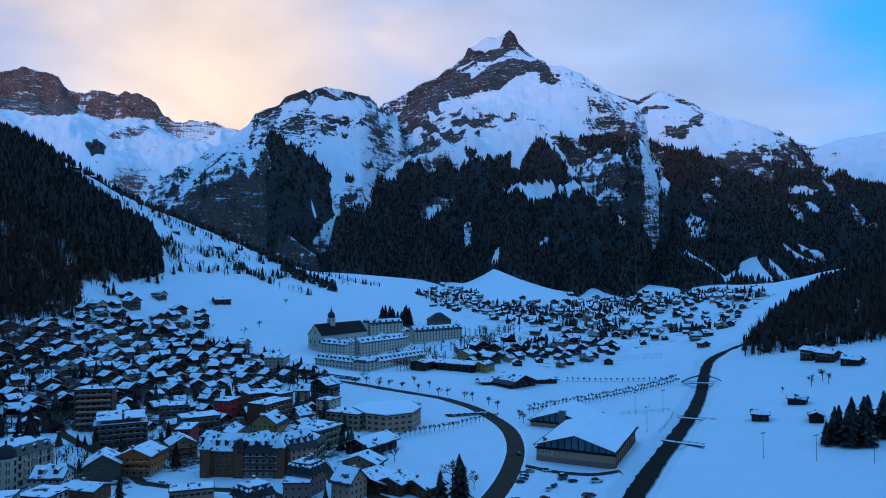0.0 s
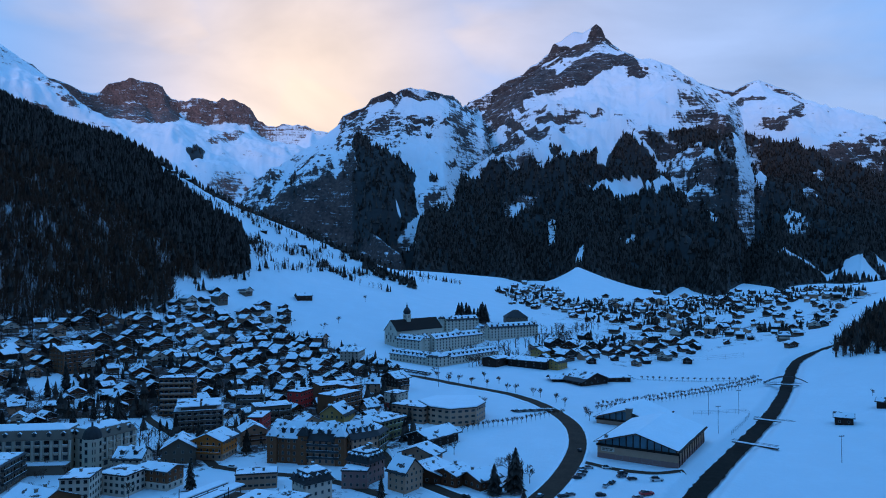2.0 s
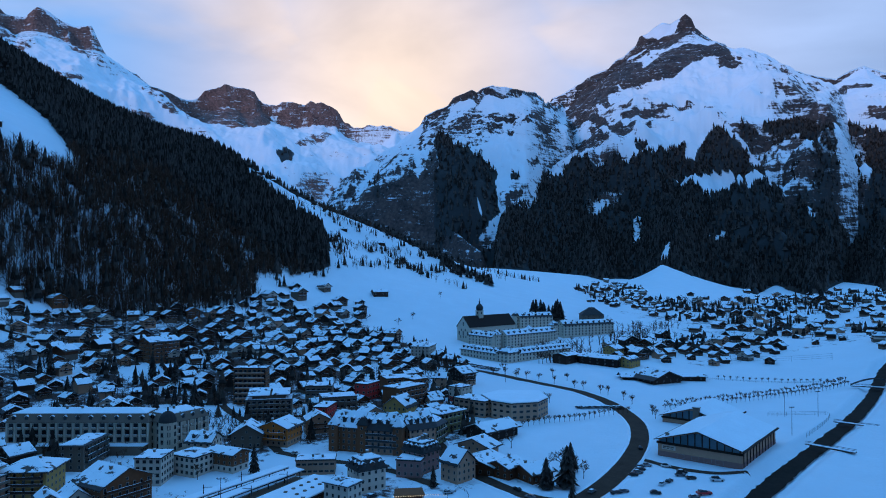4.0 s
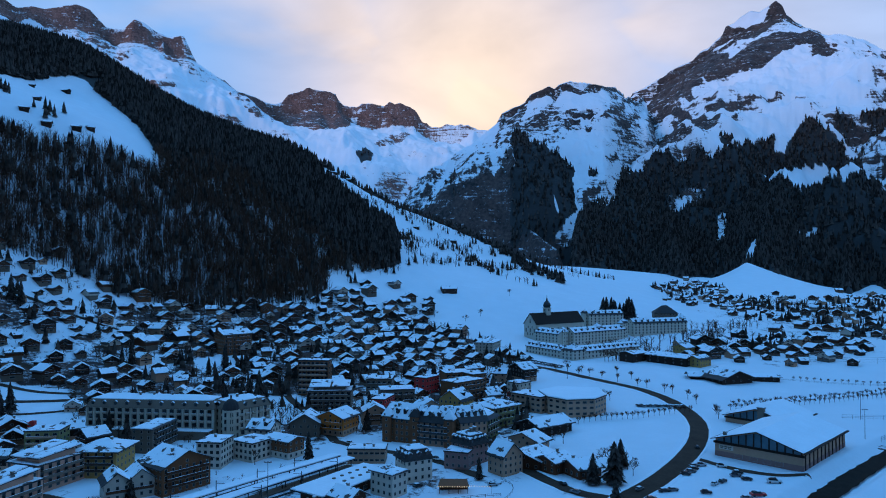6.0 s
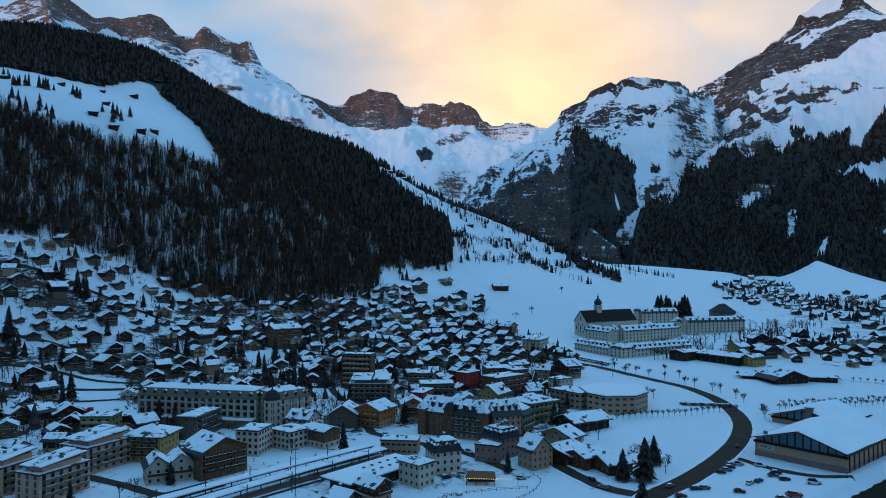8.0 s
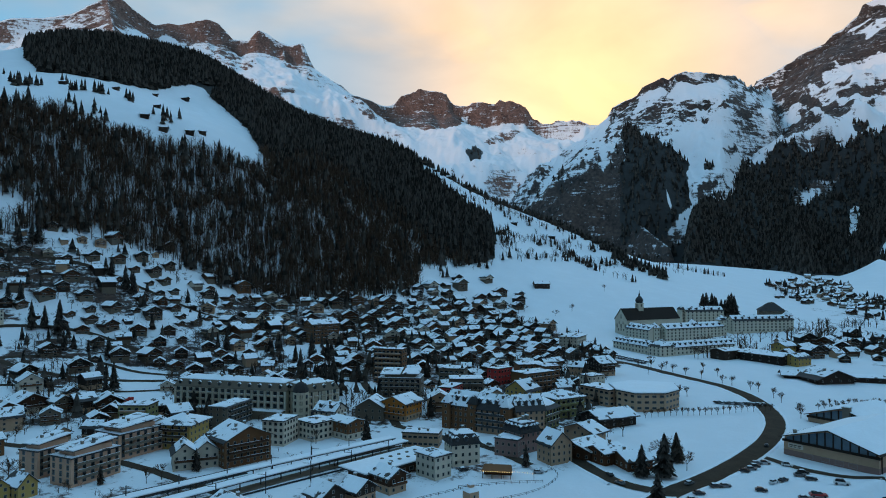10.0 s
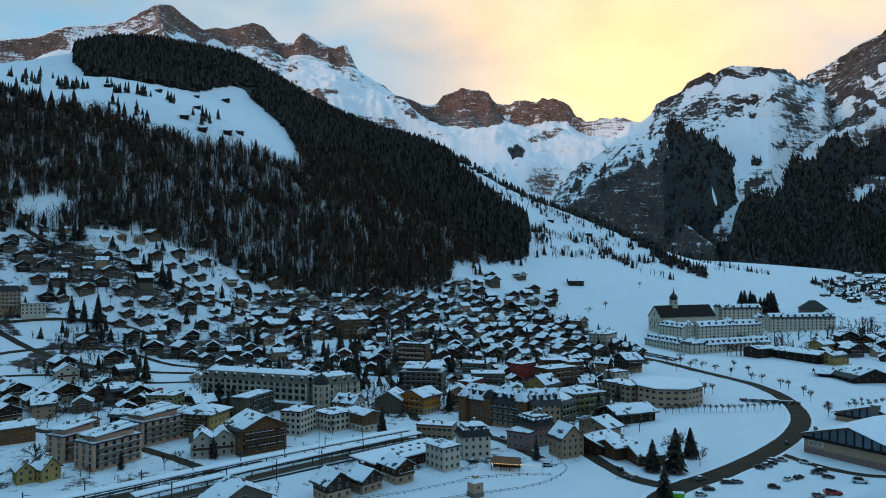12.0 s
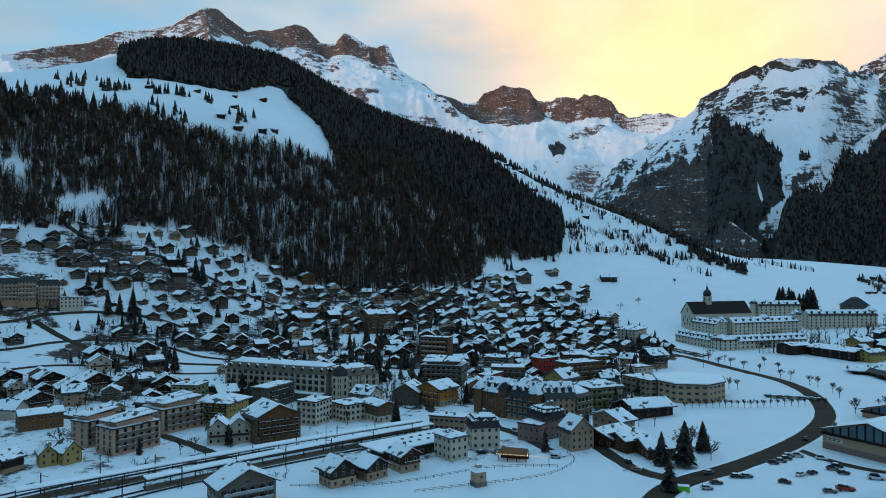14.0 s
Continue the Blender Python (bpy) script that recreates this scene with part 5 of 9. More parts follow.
def strip(name, line, width, lift, mat, label, category, kind="structure", ragged=0.0, across=3, level=None):
    """A band laid along a line over the ground."""
    c = smooth_line(line)
    t = np.gradient(c, axis=0)
    n = np.stack([-t[:, 1], t[:, 0]], -1) / np.hypot(t[:, 0], t[:, 1])[:, None]
    r = np.random.RandomState(len(line))
    rows = []
    for k in range(across + 1):
        u = (k / across - 0.5) * width
        wob = (r.rand(len(c)) - 0.5) * ragged * (1 if k in (0, across) else 0)
        q = c + n * (u + wob)[:, None]
        z = land(q[:, 0], q[:, 1]) + lift if level is None else np.full(len(c), 0.0) + level(c)
        rows.append(np.stack([q[:, 0], q[:, 1], z], -1))
    v = np.stack(rows, 1).reshape(-1, 3)
    ob = new(name, fast_mesh(name, v, grid_faces(len(c), across + 1), mat))
    return tagged(ob, label, category, kind=kind)


MAIN_ROAD = [(-330, 520), (-240, 560), (-150, 572), (-110, 565), (-76, 550), (-45, 526), (-20, 508), (2, 492), (21, 462), (34, 420), (38, 390), (37, 360), (33, 335), (27, 310), (20, 289), (12, 272), (9, 255), (14, 230), (24, 200), (34, 150)]
SIDE_ROAD = [(10, 271), (-7, 274), (-20, 285), (-33, 297), (-48, 312), (-60, 345), (-75, 352)]
STREETS = [
    [(-131, 312), (-150, 335), (-175, 360), (-213, 393), (-240, 440), (-260, 500), (-240, 560)],
    [(-131, 312), (-110, 305), (-75, 300), (-45, 280)],
    [(-213, 393), (-270, 380), (-340, 300), (-400, 270), (-460, 262)],
    [(-178, 364), (-120, 400), (-90, 470), (-85, 550)],
    [(-120, 195), (-150, 200), (-185, 205), (-230, 205), (-290, 190), (-350, 185)],
    [(33, 336), (50, 322), (66, 318), (80, 322)],
    [(-468, 225), (-465, 248), (-466, 271), (-458, 292), (-440, 322), (-410, 345), (-375, 350)],
    [(-425, 200), (-420, 230), (-423, 259), (-405, 300), (-380, 318), (-340, 325), (-310, 350)],
    [(-380, 200), (-385, 225), (-375, 250), (-350, 275), (-310, 290), (-270, 380)],
    [(-560, 330), (-530, 345), (-500, 385), (-455, 415), (-410, 440), (-350, 470), (-300, 475), (-260, 500)],
]
strip("road", MAIN_ROAD, 9.0, 0.16, M_ROAD, "dark wet asphalt road cleared of snow", "road", ragged=0.3)
strip("road", SIDE_ROAD, 6.0, 0.17, M_ROAD, "narrow cleared asphalt road", "road", ragged=0.3)
for k, line in enumerate(STREETS):
    strip("road", line, 5.0 if k < 5 else 4.0, 0.13, M_ROAD, "narrow village street cleared of snow", "road", ragged=0.5)
strip("river", RIVER, 8.6, 0.8, M_WATER, "dark shallow river between snowy banks", "river", ragged=1.2, across=6)


def snow_bank(line, offset, label="ridge of ploughed snow along the road's edge"):
    """A low uneven ridge of snow beside a road."""
    c = smooth_line(line, 2.5)
    t = np.gradient(c, axis=0)
    n = np.stack([-t[:, 1], t[:, 0]], -1) / np.hypot(t[:, 0], t[:, 1])[:, None]
    tall = 0.55 + 0.35 * fbm(c[:, 0], c[:, 1], 7, 3)
    rows = []
    for u, q in ((-0.9, -0.1), (-0.3, 0.9), (0.3, 1.0), (1.0, -0.1)):
        p = c + n * (offset + u)
        rows.append(np.stack([p[:, 0], p[:, 1], land(p[:, 0], p[:, 1]) + q * tall], -1))
    tagged(new("snow_bank", fast_mesh("snow_bank", np.stack(rows, 1).reshape(-1, 3), grid_faces(len(c), 4), M_THICKSNOW, None, True)), label, "snow bank", kind="structure")


for side in (-5.3, 5.3):
    snow_bank(MAIN_ROAD[4:], side)
for side in (-3.8, 3.8):
    snow_bank(SIDE_ROAD[1:-1], side)


# ---- steel masts ----
def mast(x, y, h, name="floodlight_mast", label="tall steel floodlight mast in the snow"):
    root = house_at(x, y, 20, name)
    s = Shape()
    s.prism([(0.16 * math.cos(a), 0.16 * math.sin(a), -0.5) for a in (0, 1.57, 3.14, 4.71)], [(0.09 * math.cos(a), 0.09 * math.sin(a), h) for a in (0, 1.57, 3.14, 4.71)])
    put("pole", s.mesh("pole", [M_DARKMETAL]), root)
    c = Shape()
    c.box(-1.3, -0.1, h, 1.3, 0.1, h + 0.2)
    put("crossbar", c.mesh("crossbar", [M_DARKMETAL]), root)
    for u in (-1.1, 0, 1.1):
        l = Shape()
        l.box(u - 0.25, -0.35, h + 0.2, u + 0.25, 0.1, h + 0.55)
        put("lamp", l.mesh("lamp", [M_METAL]), root)
    tagged(root, label, "mast", "floodlight masts")




# ---- how each kind of larger building looks ----
LOOK = {
    "flats_d": dict(wall=M_OCHRE, pitch=20, over=1.6, gap=2.8, balconies="fl", rail=M_DARKWOOD, label="ochre four-storey hotel with dark eaves and snowy hipped roof", name="hotel", category="hotel", bare=0.2),
    "chalet_e": dict(wall=M_BRICK, pitch=24, over=1.5, gap=2.6, balconies="f", rail=M_WOOD, label="four-storey brown chalet hotel with timber balconies", name="chalet", category="hotel", chimneys=2),
    "twin_f": dict(wall=M_WHITE, pitch=38, over=0.9, gap=2.6, balconies="f", rail=M_WOOD, label="steep-gabled white and rust-red house under snow"),
    "block_g": dict(wall=M_GREY, pitch=12, over=0.8, gap=2.6, balconies="r", rail=M_DARKMETAL, label="brown-grey apartment block with hipped snowy roof", name="apartment_block", category="building"),
    "white_h": dict(wall=M_WHITE, gap=2.4, win=(1.5, 1.5), label="white flat-roofed apartment block with snow on top", name="apartment_block", category="building"),
    "red_i": dict(wall=M_BRICK, low=M_WHITE, pitch=16, gap=3, label="red-brown timber house with snowy low gable roof"),
    "house_j": dict(wall=M_WHITE, pitch=30, gap=2.6, dormers=2, label="white gabled house with snow dormers", bare=0.4),
    "house_k": dict(wall=M_GREY, pitch=30, gap=2.8, label="broad grey gabled house under thick snow", bare=0.1),
    "orange_l": dict(wall=M_ORANGE, low=M_CREAM, pitch=22, over=1.4, gap=2.6, balconies="f", rail=M_ORANGE, label="orange timber chalet with carved balconies"),
    "station_b": dict(wall=M_CREAM, gap=2.2, win=(1.9, 1.1), label="low cream station building with banded windows", name="station_building", category="station", chimneys=2),
    "chalet_m": dict(wall=M_DARKWOOD, low=M_CREAM, pitch=34, over=1.2, gap=2.6, label="dark timber chalet with steep snowy roof", bare=0.05),
    "chalet_n": dict(wall=M_DARKWOOD, low=M_CREAM, pitch=32, over=1.2, gap=2.6, label="small dark timber chalet under snow", bare=0.1),
    "chalet_o": dict(wall=M_WOOD, low=M_CREAM, pitch=30, over=1.3, gap=2.6, balconies="f", rail=M_WOOD, label="brown timber chalet on a cream ground floor", bare=0.1),
    "chalet_p": dict(wall=M_GREY, low=M_ORANGE, pitch=27, over=1.3, gap=2.8, win=(2.0, 1.6), balconies="f", rail=M_METAL, label="large grey and rust-orange gabled house under snow", bare=0.04),
    "white_q": dict(wall=M_WHITE, pitch=18, over=0.7, gap=2.4, shutters=M_GREY, label="white three-storey town house with shutters", dormers=0),
    "villa_r": dict(wall=M_WHITE, gap=2.2, shutters=M_GREY, dormers=4, label="pale ornate villa with dark mansard roof", bare=0.5),
    "bellevue": dict(wall=M_BRICK, gap=2.7, win=(1.2, 1.7), dormers=6, label="long brown old hotel with turreted mansard roof", name="hotel", category="hotel", balconies="", chimneys=5),
    "yellow_t": dict(wall=M_OCHRE, pitch=34, gap=2.6, label="ochre house with steep snowy cross gables", dormers=1),
    "mod_u": dict(wall=M_GREENISH, pitch=18, gap=2.6, win=(1.8, 1.7), balconies="f", rail=M_GREY, label="lime-yellow and grey apartment house", name="apartment_block", category="building"),
    "tier_v": dict(wall=M_GREENISH, pitch=16, over=1.3, gap=2.8, win=(1.8, 1.5), balconies="fl", rail=M_GREENISH, label="tiered pale green apartment house with long balconies", name="apartment_block", category="building"),
    "mans_w": dict(wall=M_ROSE, gap=2.2, dormers=3, label="dusky rose house with windowed mansard roof", chimneys=3),
    "rose_w": dict(wall=M_ROSE, gap=2.4, label="low dusky rose wing with flat snowy roof", chimneys=0),
    "cream_x": dict(wall=M_CREAM, pitch=42, over=0.9, gap=2.3, win=(1.0, 1.4), shutters=M_GREENISH, label="tall cream gabled house with steep snowy roof", bare=0.2),
    "barn_y": dict(wall=M_CREAM, low=M_CREAM, pitch=20, over=1.6, gap=3.2, label="cream chalet with broad snowy roof", bare=0.05),
    "shed_z": dict(wall=M_DARKWOOD, pitch=20, over=1.6, gap=5, label="dark timber hall with broad snowy roof", bare=0.05, chimneys=1),
    "low_house": dict(wall=M_WOOD, pitch=18, over=1.4, gap=3, label="low timber bungalow under thick snow", bare=0.03),
    "white_4": dict(wall=M_WHITE, pitch=17, over=0.9, gap=2.6, floors=4, win=(1.0, 1.4), balconies="", label="white four-storey town house with hipped snowy roof", chimneys=2, bare=0.05),
    "chalet_dd": dict(wall=M_DARKWOOD, low=M_CREAM, pitch=24, over=1.4, gap=2.8, balconies="f", label="large dark timber chalet with snowy roof", chimneys=2, bare=0.1),
    "red_block": dict(wall=M_RED, gap=2.8, win=(1.6, 1.4), label="red flat-roofed block with snow on top", name="apartment_block", category="building", chimneys=1, sides="flr"),
    "tower_block": dict(wall=M_BRICK, gap=2.6, win=(2.2, 1.6), floors=7, balconies="f", rail=M_CREAM, label="brown high-rise hotel with banded balconies", name="hotel", category="hotel", chimneys=2, sides="fr"),
    "brown_flats": dict(wall=M_BRICK, gap=3.0, win=(2.0, 1.5), balconies="f", rail=M_BRICK, label="brown flat-roofed apartment block with balconies", name="apartment_block", category="building", sides="fr"),
    "grey_flats": dict(wall=M_GREY, gap=3.0, win=(2.2, 1.4), balconies="f", rail=M_GREY, label="grey flat-roofed apartment block under snow", name="apartment_block", category="building", sides="fr"),
    "terrace_flats": dict(attic=True, wall=M_GREY, gap=3.0, win=(2.2, 1.6), balconies="f", rail=M_GREY, label="stepped grey apartment block with long balconies", name="apartment_block", category="building", sides="fr"),
    "house_dd": dict(wall=M_CREAM, pitch=30, gap=3, dormers=1, label="cream house with snowy gable and dormer"),
    "red_house": dict(wall=M_WHITE, low=M_RED, gap=2.8, label="white and red flat-roofed house", chimneys=0),
    "flats_a": dict(attic=True, wall=M_SAND, gap=3.2, win=(1.6, 2.1), balconies="r", rail=M_GREY, label="new beige apartment block with long grey balconies", name="apartment_block", category="building", chimneys=2),
    "flats_b": dict(attic=True, wall=M_SAND, gap=3.2, win=(1.6, 2.1), balconies="r", rail=M_GREY, label="new beige apartment block with long grey balconies", name="apartment_block", category="building", chimneys=2),
    "flats_c": dict(attic=True, wall=M_SAND, gap=3.2, win=(1.6, 2.1), balconies="r", rail=M_GREY, label="new beige apartment block with long grey balconies", name="apartment_block", category="building", chimneys=2),
    "house_f": dict(wall=M_BRICK, pitch=14, gap=3, label="brown house with low snowy roof and dormer", bare=0.03),
    "villa_de": dict(wall=M_OCHRE, pitch=44, over=0.7, gap=2.2, label="small yellow villa with steep gable"),
    "yellow_flats": dict(wall=M_GREENISH, gap=3, win=(2.0, 1.4), balconies="f", rail=M_CREAM, label="yellow flat-roofed apartment block with balconies", name="apartment_block", category="building"),
    "farm": dict(wall=M_DARKWOOD, pitch=20, over=1.4, gap=3, balconies="f", label="dark timber farmhouse under snow", bare=0.03),
    "hut": dict(wall=M_DARKWOOD, pitch=26, over=0.9, gap=4, label="dark timber hut under snow", name="hut", category="hut", chimneys=0, bare=0.05, skip=0.5),
    "shed_long": dict(wall=M_DARKWOOD, pitch=12, over=1.5, gap=7, label="long dark timber shed under snow", name="shed", category="shed", chimneys=0, bare=0.05),
    "big_barn": dict(wall=M_DARKWOOD, pitch=21, over=2.6, gap=6, label="big dark barn with deep snowy roof", name="barn", category="barn", chimneys=1, bare=0.5),
    "farm_houses": dict(wall=M_OCHRE, pitch=22, over=1.3, gap=3, label="ochre farmhouse under snow"),
}
HUTS = [(-785, 544, 30, 1.0), (-776, 612, 20, 0.9), (-803, 695, 40, 0.8), (-801, 747, 10, 1.2), (-654, 563, 50, 1.2), (-690, 609, 30, 0.9), (-624, 566, 40, 1.2), (-609, 591, 50, 1.2), (-608, 609, 60, 1.0), (-400, 1065, 20, 1.2), (-346, 1091, 30, 1.3), (-567, 1095, 40, 0.9), (-551, 1117, 20, 1.0), (-490, 1059, 40, 0.9)]


# ---- larger and nearer buildings: x, y, turn, length, width, height, roof ----
building(-200, 237, 18, 16.9, 16.5, 11, "h", **LOOK["flats_d"])
building(-159, 232, 72, 21.0, 17.0, 11, "y", **LOOK["chalet_e"])
building(-172, 214, 53, 9.3, 12.0, 7, "y", **LOOK["twin_f"])
building(-167, 221, 53, 9.6, 12.0, 7, "y", **LOOK["twin_f"])
building(-209, 275, 13, 11.0, 22.8, 11, "h", **LOOK["block_g"])
building(-163, 262, 14, 11.0, 14.0, 11, "f", **LOOK["white_h"])
building(-154, 277, -11, 14.0, 14.0, 8, "f", **LOOK["white_h"])
building(-142, 284, -13, 16.0, 10.0, 8, "x", **LOOK["red_i"])
building(-163, 299, 6, 12.0, 12.0, 8, "x", **LOOK["house_j"])
building(-152, 321, 20, 14.8, 14.0, 7, "y", **LOOK["house_k"])
building(-138, 328, -3, 15.4, 14.7, 9, "y", **LOOK["orange_l"])
building(-101, 288, 19, 16.7, 9.0, 6, "f", **LOOK["station_b"])
building(-89, 204, 75, 10.1, 8.8, 6, "y", **LOOK["chalet_m"])
building(-84, 216, 79, 9.3, 8.3, 5, "y", **LOOK["chalet_n"])
building(-80, 230, 73, 8.1, 9.7, 6.5, "y", **LOOK["chalet_o"])
building(-100, 171, 72, 18.9, 11.8, 8, "y", **LOOK["chalet_p"])
building(-74, 252, 72, 8.3, 11.5, 9, "h", **LOOK["white_q"])
building(-72, 272, 48, 11.8, 10.7, 9, "m", **LOOK["villa_r"])
building(-93, 385, 79, 13.4, 14.5, 9, "x", **LOOK["yellow_t"])
building(-68, 341, 82, 15.7, 18.9, 10, "x", **LOOK["mod_u"])
building(-65, 371, 60, 18.9, 15.6, 10, "h", **LOOK["tier_v"])
building(-57, 300, 64, 10.9, 11.8, 9, "m", **LOOK["mans_w"])
building(-59, 292, 1, 10.7, 9.0, 7, "f", **LOOK["rose_w"])
building(-38, 290, 57, 10.6, 9.8, 8, "y", **LOOK["cream_x"])
building(-36, 323, 72, 9.0, 16.5, 6, "x", **LOOK["barn_y"])
building(-36, 360, 56, 22.2, 15.0, 5, "x", **LOOK["shed_z"])
building(-30, 304, 79, 16.5, 15.3, 4, "x", **LOOK["low_house"])
building(-19, 299, 60, 11.4, 11.0, 5, "x", **LOOK["low_house"])
building(-8, 297, 48, 11.2, 13.5, 4, "x", **LOOK["low_house"])
building(-141, 607, 91, 26.0, 16.0, 11, "h", **LOOK["white_4"])
building(-82, 497, 53, 12.1, 16.0, 9, "x", **LOOK["chalet_dd"])
building(-131, 435, -13, 9.3, 15.2, 10, "f", **LOOK["red_block"])
building(-134, 374, 5, 8.1, 17.2, 9, "f", **LOOK["red_block"])
building(-196, 403, 13, 20.2, 8.5, 22, "f", **LOOK["tower_block"])
building(-116, 449, 35, 17.7, 16.0, 12, "f", **LOOK["brown_flats"])
building(-102, 422, 64, 23.9, 14.0, 12, "f", **LOOK["brown_flats"])
building(-104, 448, 56, 11.1, 16.0, 12, "f", **LOOK["brown_flats"])
building(-135, 395, 32, 20.3, 14.0, 10, "f", **LOOK["grey_flats"])
building(-158, 421, 18, 16.6, 14.0, 10, "f", **LOOK["grey_flats"])
building(-169, 375, 24, 25.7, 16.0, 11, "f", **LOOK["terrace_flats"])
building(-96, 488, 6, 9.3, 10.0, 6, "x", **LOOK["house_dd"])
building(-71, 443, -24, 10.1, 12.0, 9, "f", **LOOK["red_house"])
building(-194, 185, 3, 12.5, 21.8, 10.5, "f", **LOOK["flats_a"])
building(-215, 182, 8, 10.4, 17.0, 10.5, "f", **LOOK["flats_b"])
building(-211, 217, -1, 17.4, 22.0, 10.5, "f", **LOOK["flats_c"])
building(-262, 179, 75, 18.1, 13.0, 7, "x", **LOOK["house_f"])
building(-199, 154, 74, 6.0, 8.0, 5, "y", **LOOK["villa_de"])
building(-195, 160, 94, 7.5, 8.0, 5, "y", **LOOK["villa_de"])
building(-255, 255, 27, 15.6, 12.3, 9, "f", **LOOK["yellow_flats"])
building(280, 542, -65, 10.5, 11.0, 7, "x", **LOOK["farm"])
building(284, 526, -57, 13.1, 11.0, 6, "x", **LOOK["farm"])
building(289, 503, -57, 12.8, 8.0, 4, "x", **LOOK["hut"])
building(185, 417, -21, 9.0, 7.0, 4, "x", **LOOK["hut"])
building(220, 443, -37, 10.2, 7.0, 3.5, "x", **LOOK["hut"])
building(211, 404, -25, 7.3, 11.0, 4, "y", **LOOK["hut"])
building(-255, 819, 34, 17.9, 12.0, 4, "x", **LOOK["hut"])
building(14, 614, -30, 36.5, 17.9, 6, "x", **LOOK["shed_long"])
building(-17, 617, 58, 18.6, 14.0, 7, "x", **LOOK["shed_long"])
building(55, 552, 39, 26.0, 20.0, 3.6, "y", **LOOK["big_barn"])
building(37, 556, 12, 16.0, 10.0, 2.6, "x", **LOOK["big_barn"])
building(78, 566, 14, 22.0, 11.0, 3.2, "x", **LOOK["shed_long"])
building(35, 607, 56, 14.9, 12.0, 6, "x", **LOOK["farm_houses"])
building(22, 657, 57, 11.8, 14.0, 7, "x", **LOOK["farm_houses"])

building(-316, 478, 66, 24.0, 17.0, 15, "x", wall=M_BRICK, pitch=20, over=1.2, gap=3.2, win=(1.6, 1.5), balconies="f", rail=M_BRICK, label="tall brown apartment house under a low snowy gable", name="apartment_block", category="building", sides="fl", chimneys=2)

# ---- the long old hotel ----
def long_hotel():
    b = building(-227.5, 297, 14, 68.0, 15.0, 14.0, "m", wall=M_STUCCO, gap=3.94, win=(2.3, 2.3), floors=4, dormers=6, chimneys=5, label="long cream belle-epoque hotel with grey mansard roof", name="hotel", category="hotel",
                 sides="f", roof_mat=M_GREY)
    low = Shape()
    low.box(-34, -13, -4, 34, -7.45, 3.6, 0)
    low.box(-34.3, -13.3, 3.6, 34.3, -7.45, 3.95, 1)
    put("terrace", low.mesh("terrace", [M_GREY, M_THICKSNOW]), b)
    for i in range(17):
        put("balcony", balcony_mesh(2.2, 0.9, M_STUCCO), b, pose(-32 + i * 4.0, -7.5, 7.1))
        put("balcony", balcony_mesh(2.2, 0.9, M_STUCCO), b, pose(-32 + i * 4.0, -7.5, 10.6))
    s, c = Shape(), Shape()
    s.box(-0.42, -8.0, 3.9, 0.42, -7.45, 13.4)
    pil = s.mesh("pilaster", [M_ABBEY])
    for i in range(18):
        put("pilaster", pil, b, pose(-34 + i * 4.0, 0, 0))
    c.box(-34.2, -7.9, 13.4, 34.2, -7.45, 13.9)
    put("cornice", c.mesh("cornice", [M_ABBEY]), b)
    w = building(-185.5, 311.5, 72, 23.0, 15.0, 14.0, "m", wall=M_STUCCO, gap=4.1, win=(2.2, 2.3), floors=4, dormers=6, chimneys=2, label="corner wing of the cream hotel with balconies", name="hotel_wing", category="hotel", sides="fl",
                 roof_mat=M_GREY)
    for i in range(5):
        for z in (3.7, 7.1, 10.6):
            put("balcony", balcony_mesh(2.2, 0.9, M_STUCCO), w, pose(-6.5 + i * 4.2, -7.5, z))
    d = Shape()
    prev = None
    for k in range(9):
        a = k / 8 * math.pi / 2
        ring = [(4.2 * math.cos(a) * math.cos(q * math.pi / 6), 4.2 * math.cos(a) * math.sin(q * math.pi / 6), 5.2 * math.sin(a)) for q in range(12)]
        if prev and k < 8:
            for i in range(12):
                j = (i + 1) % 12
                d.quad([prev[i], prev[j], ring[j], ring[i]])
        prev = ring if k < 8 else prev
    d.prism([(4.2 * math.cos(q * math.pi / 6), 4.2 * math.sin(q * math.pi / 6), -14.5) for q in range(12)], [(4.2 * math.cos(q * math.pi / 6), 4.2 * math.sin(q * math.pi / 6), 0) for q in range(12)], 1)
    d.box(-0.3, -0.3, 5.0, 0.3, 0.3, 7.0)
    put("corner_dome", d.mesh("corner_dome", [M_ROOF, M_STUCCO]), w, pose(-11, -6.5, 14.5), "dark slate corner dome")
    for turn in (-75, -30, 15):
        for z in (0.9, 4.4, 7.9, 11.2):
            put("window", window_mesh(1.5, 2.2), w, pose(-11, -6.5, z, 0, 0, turn) @ pose(0, -4.1, 0))
    for i in range(6):
        put("pilaster", pil, w, pose(-8.2 + i * 4.0, 0, 0))


long_hotel()


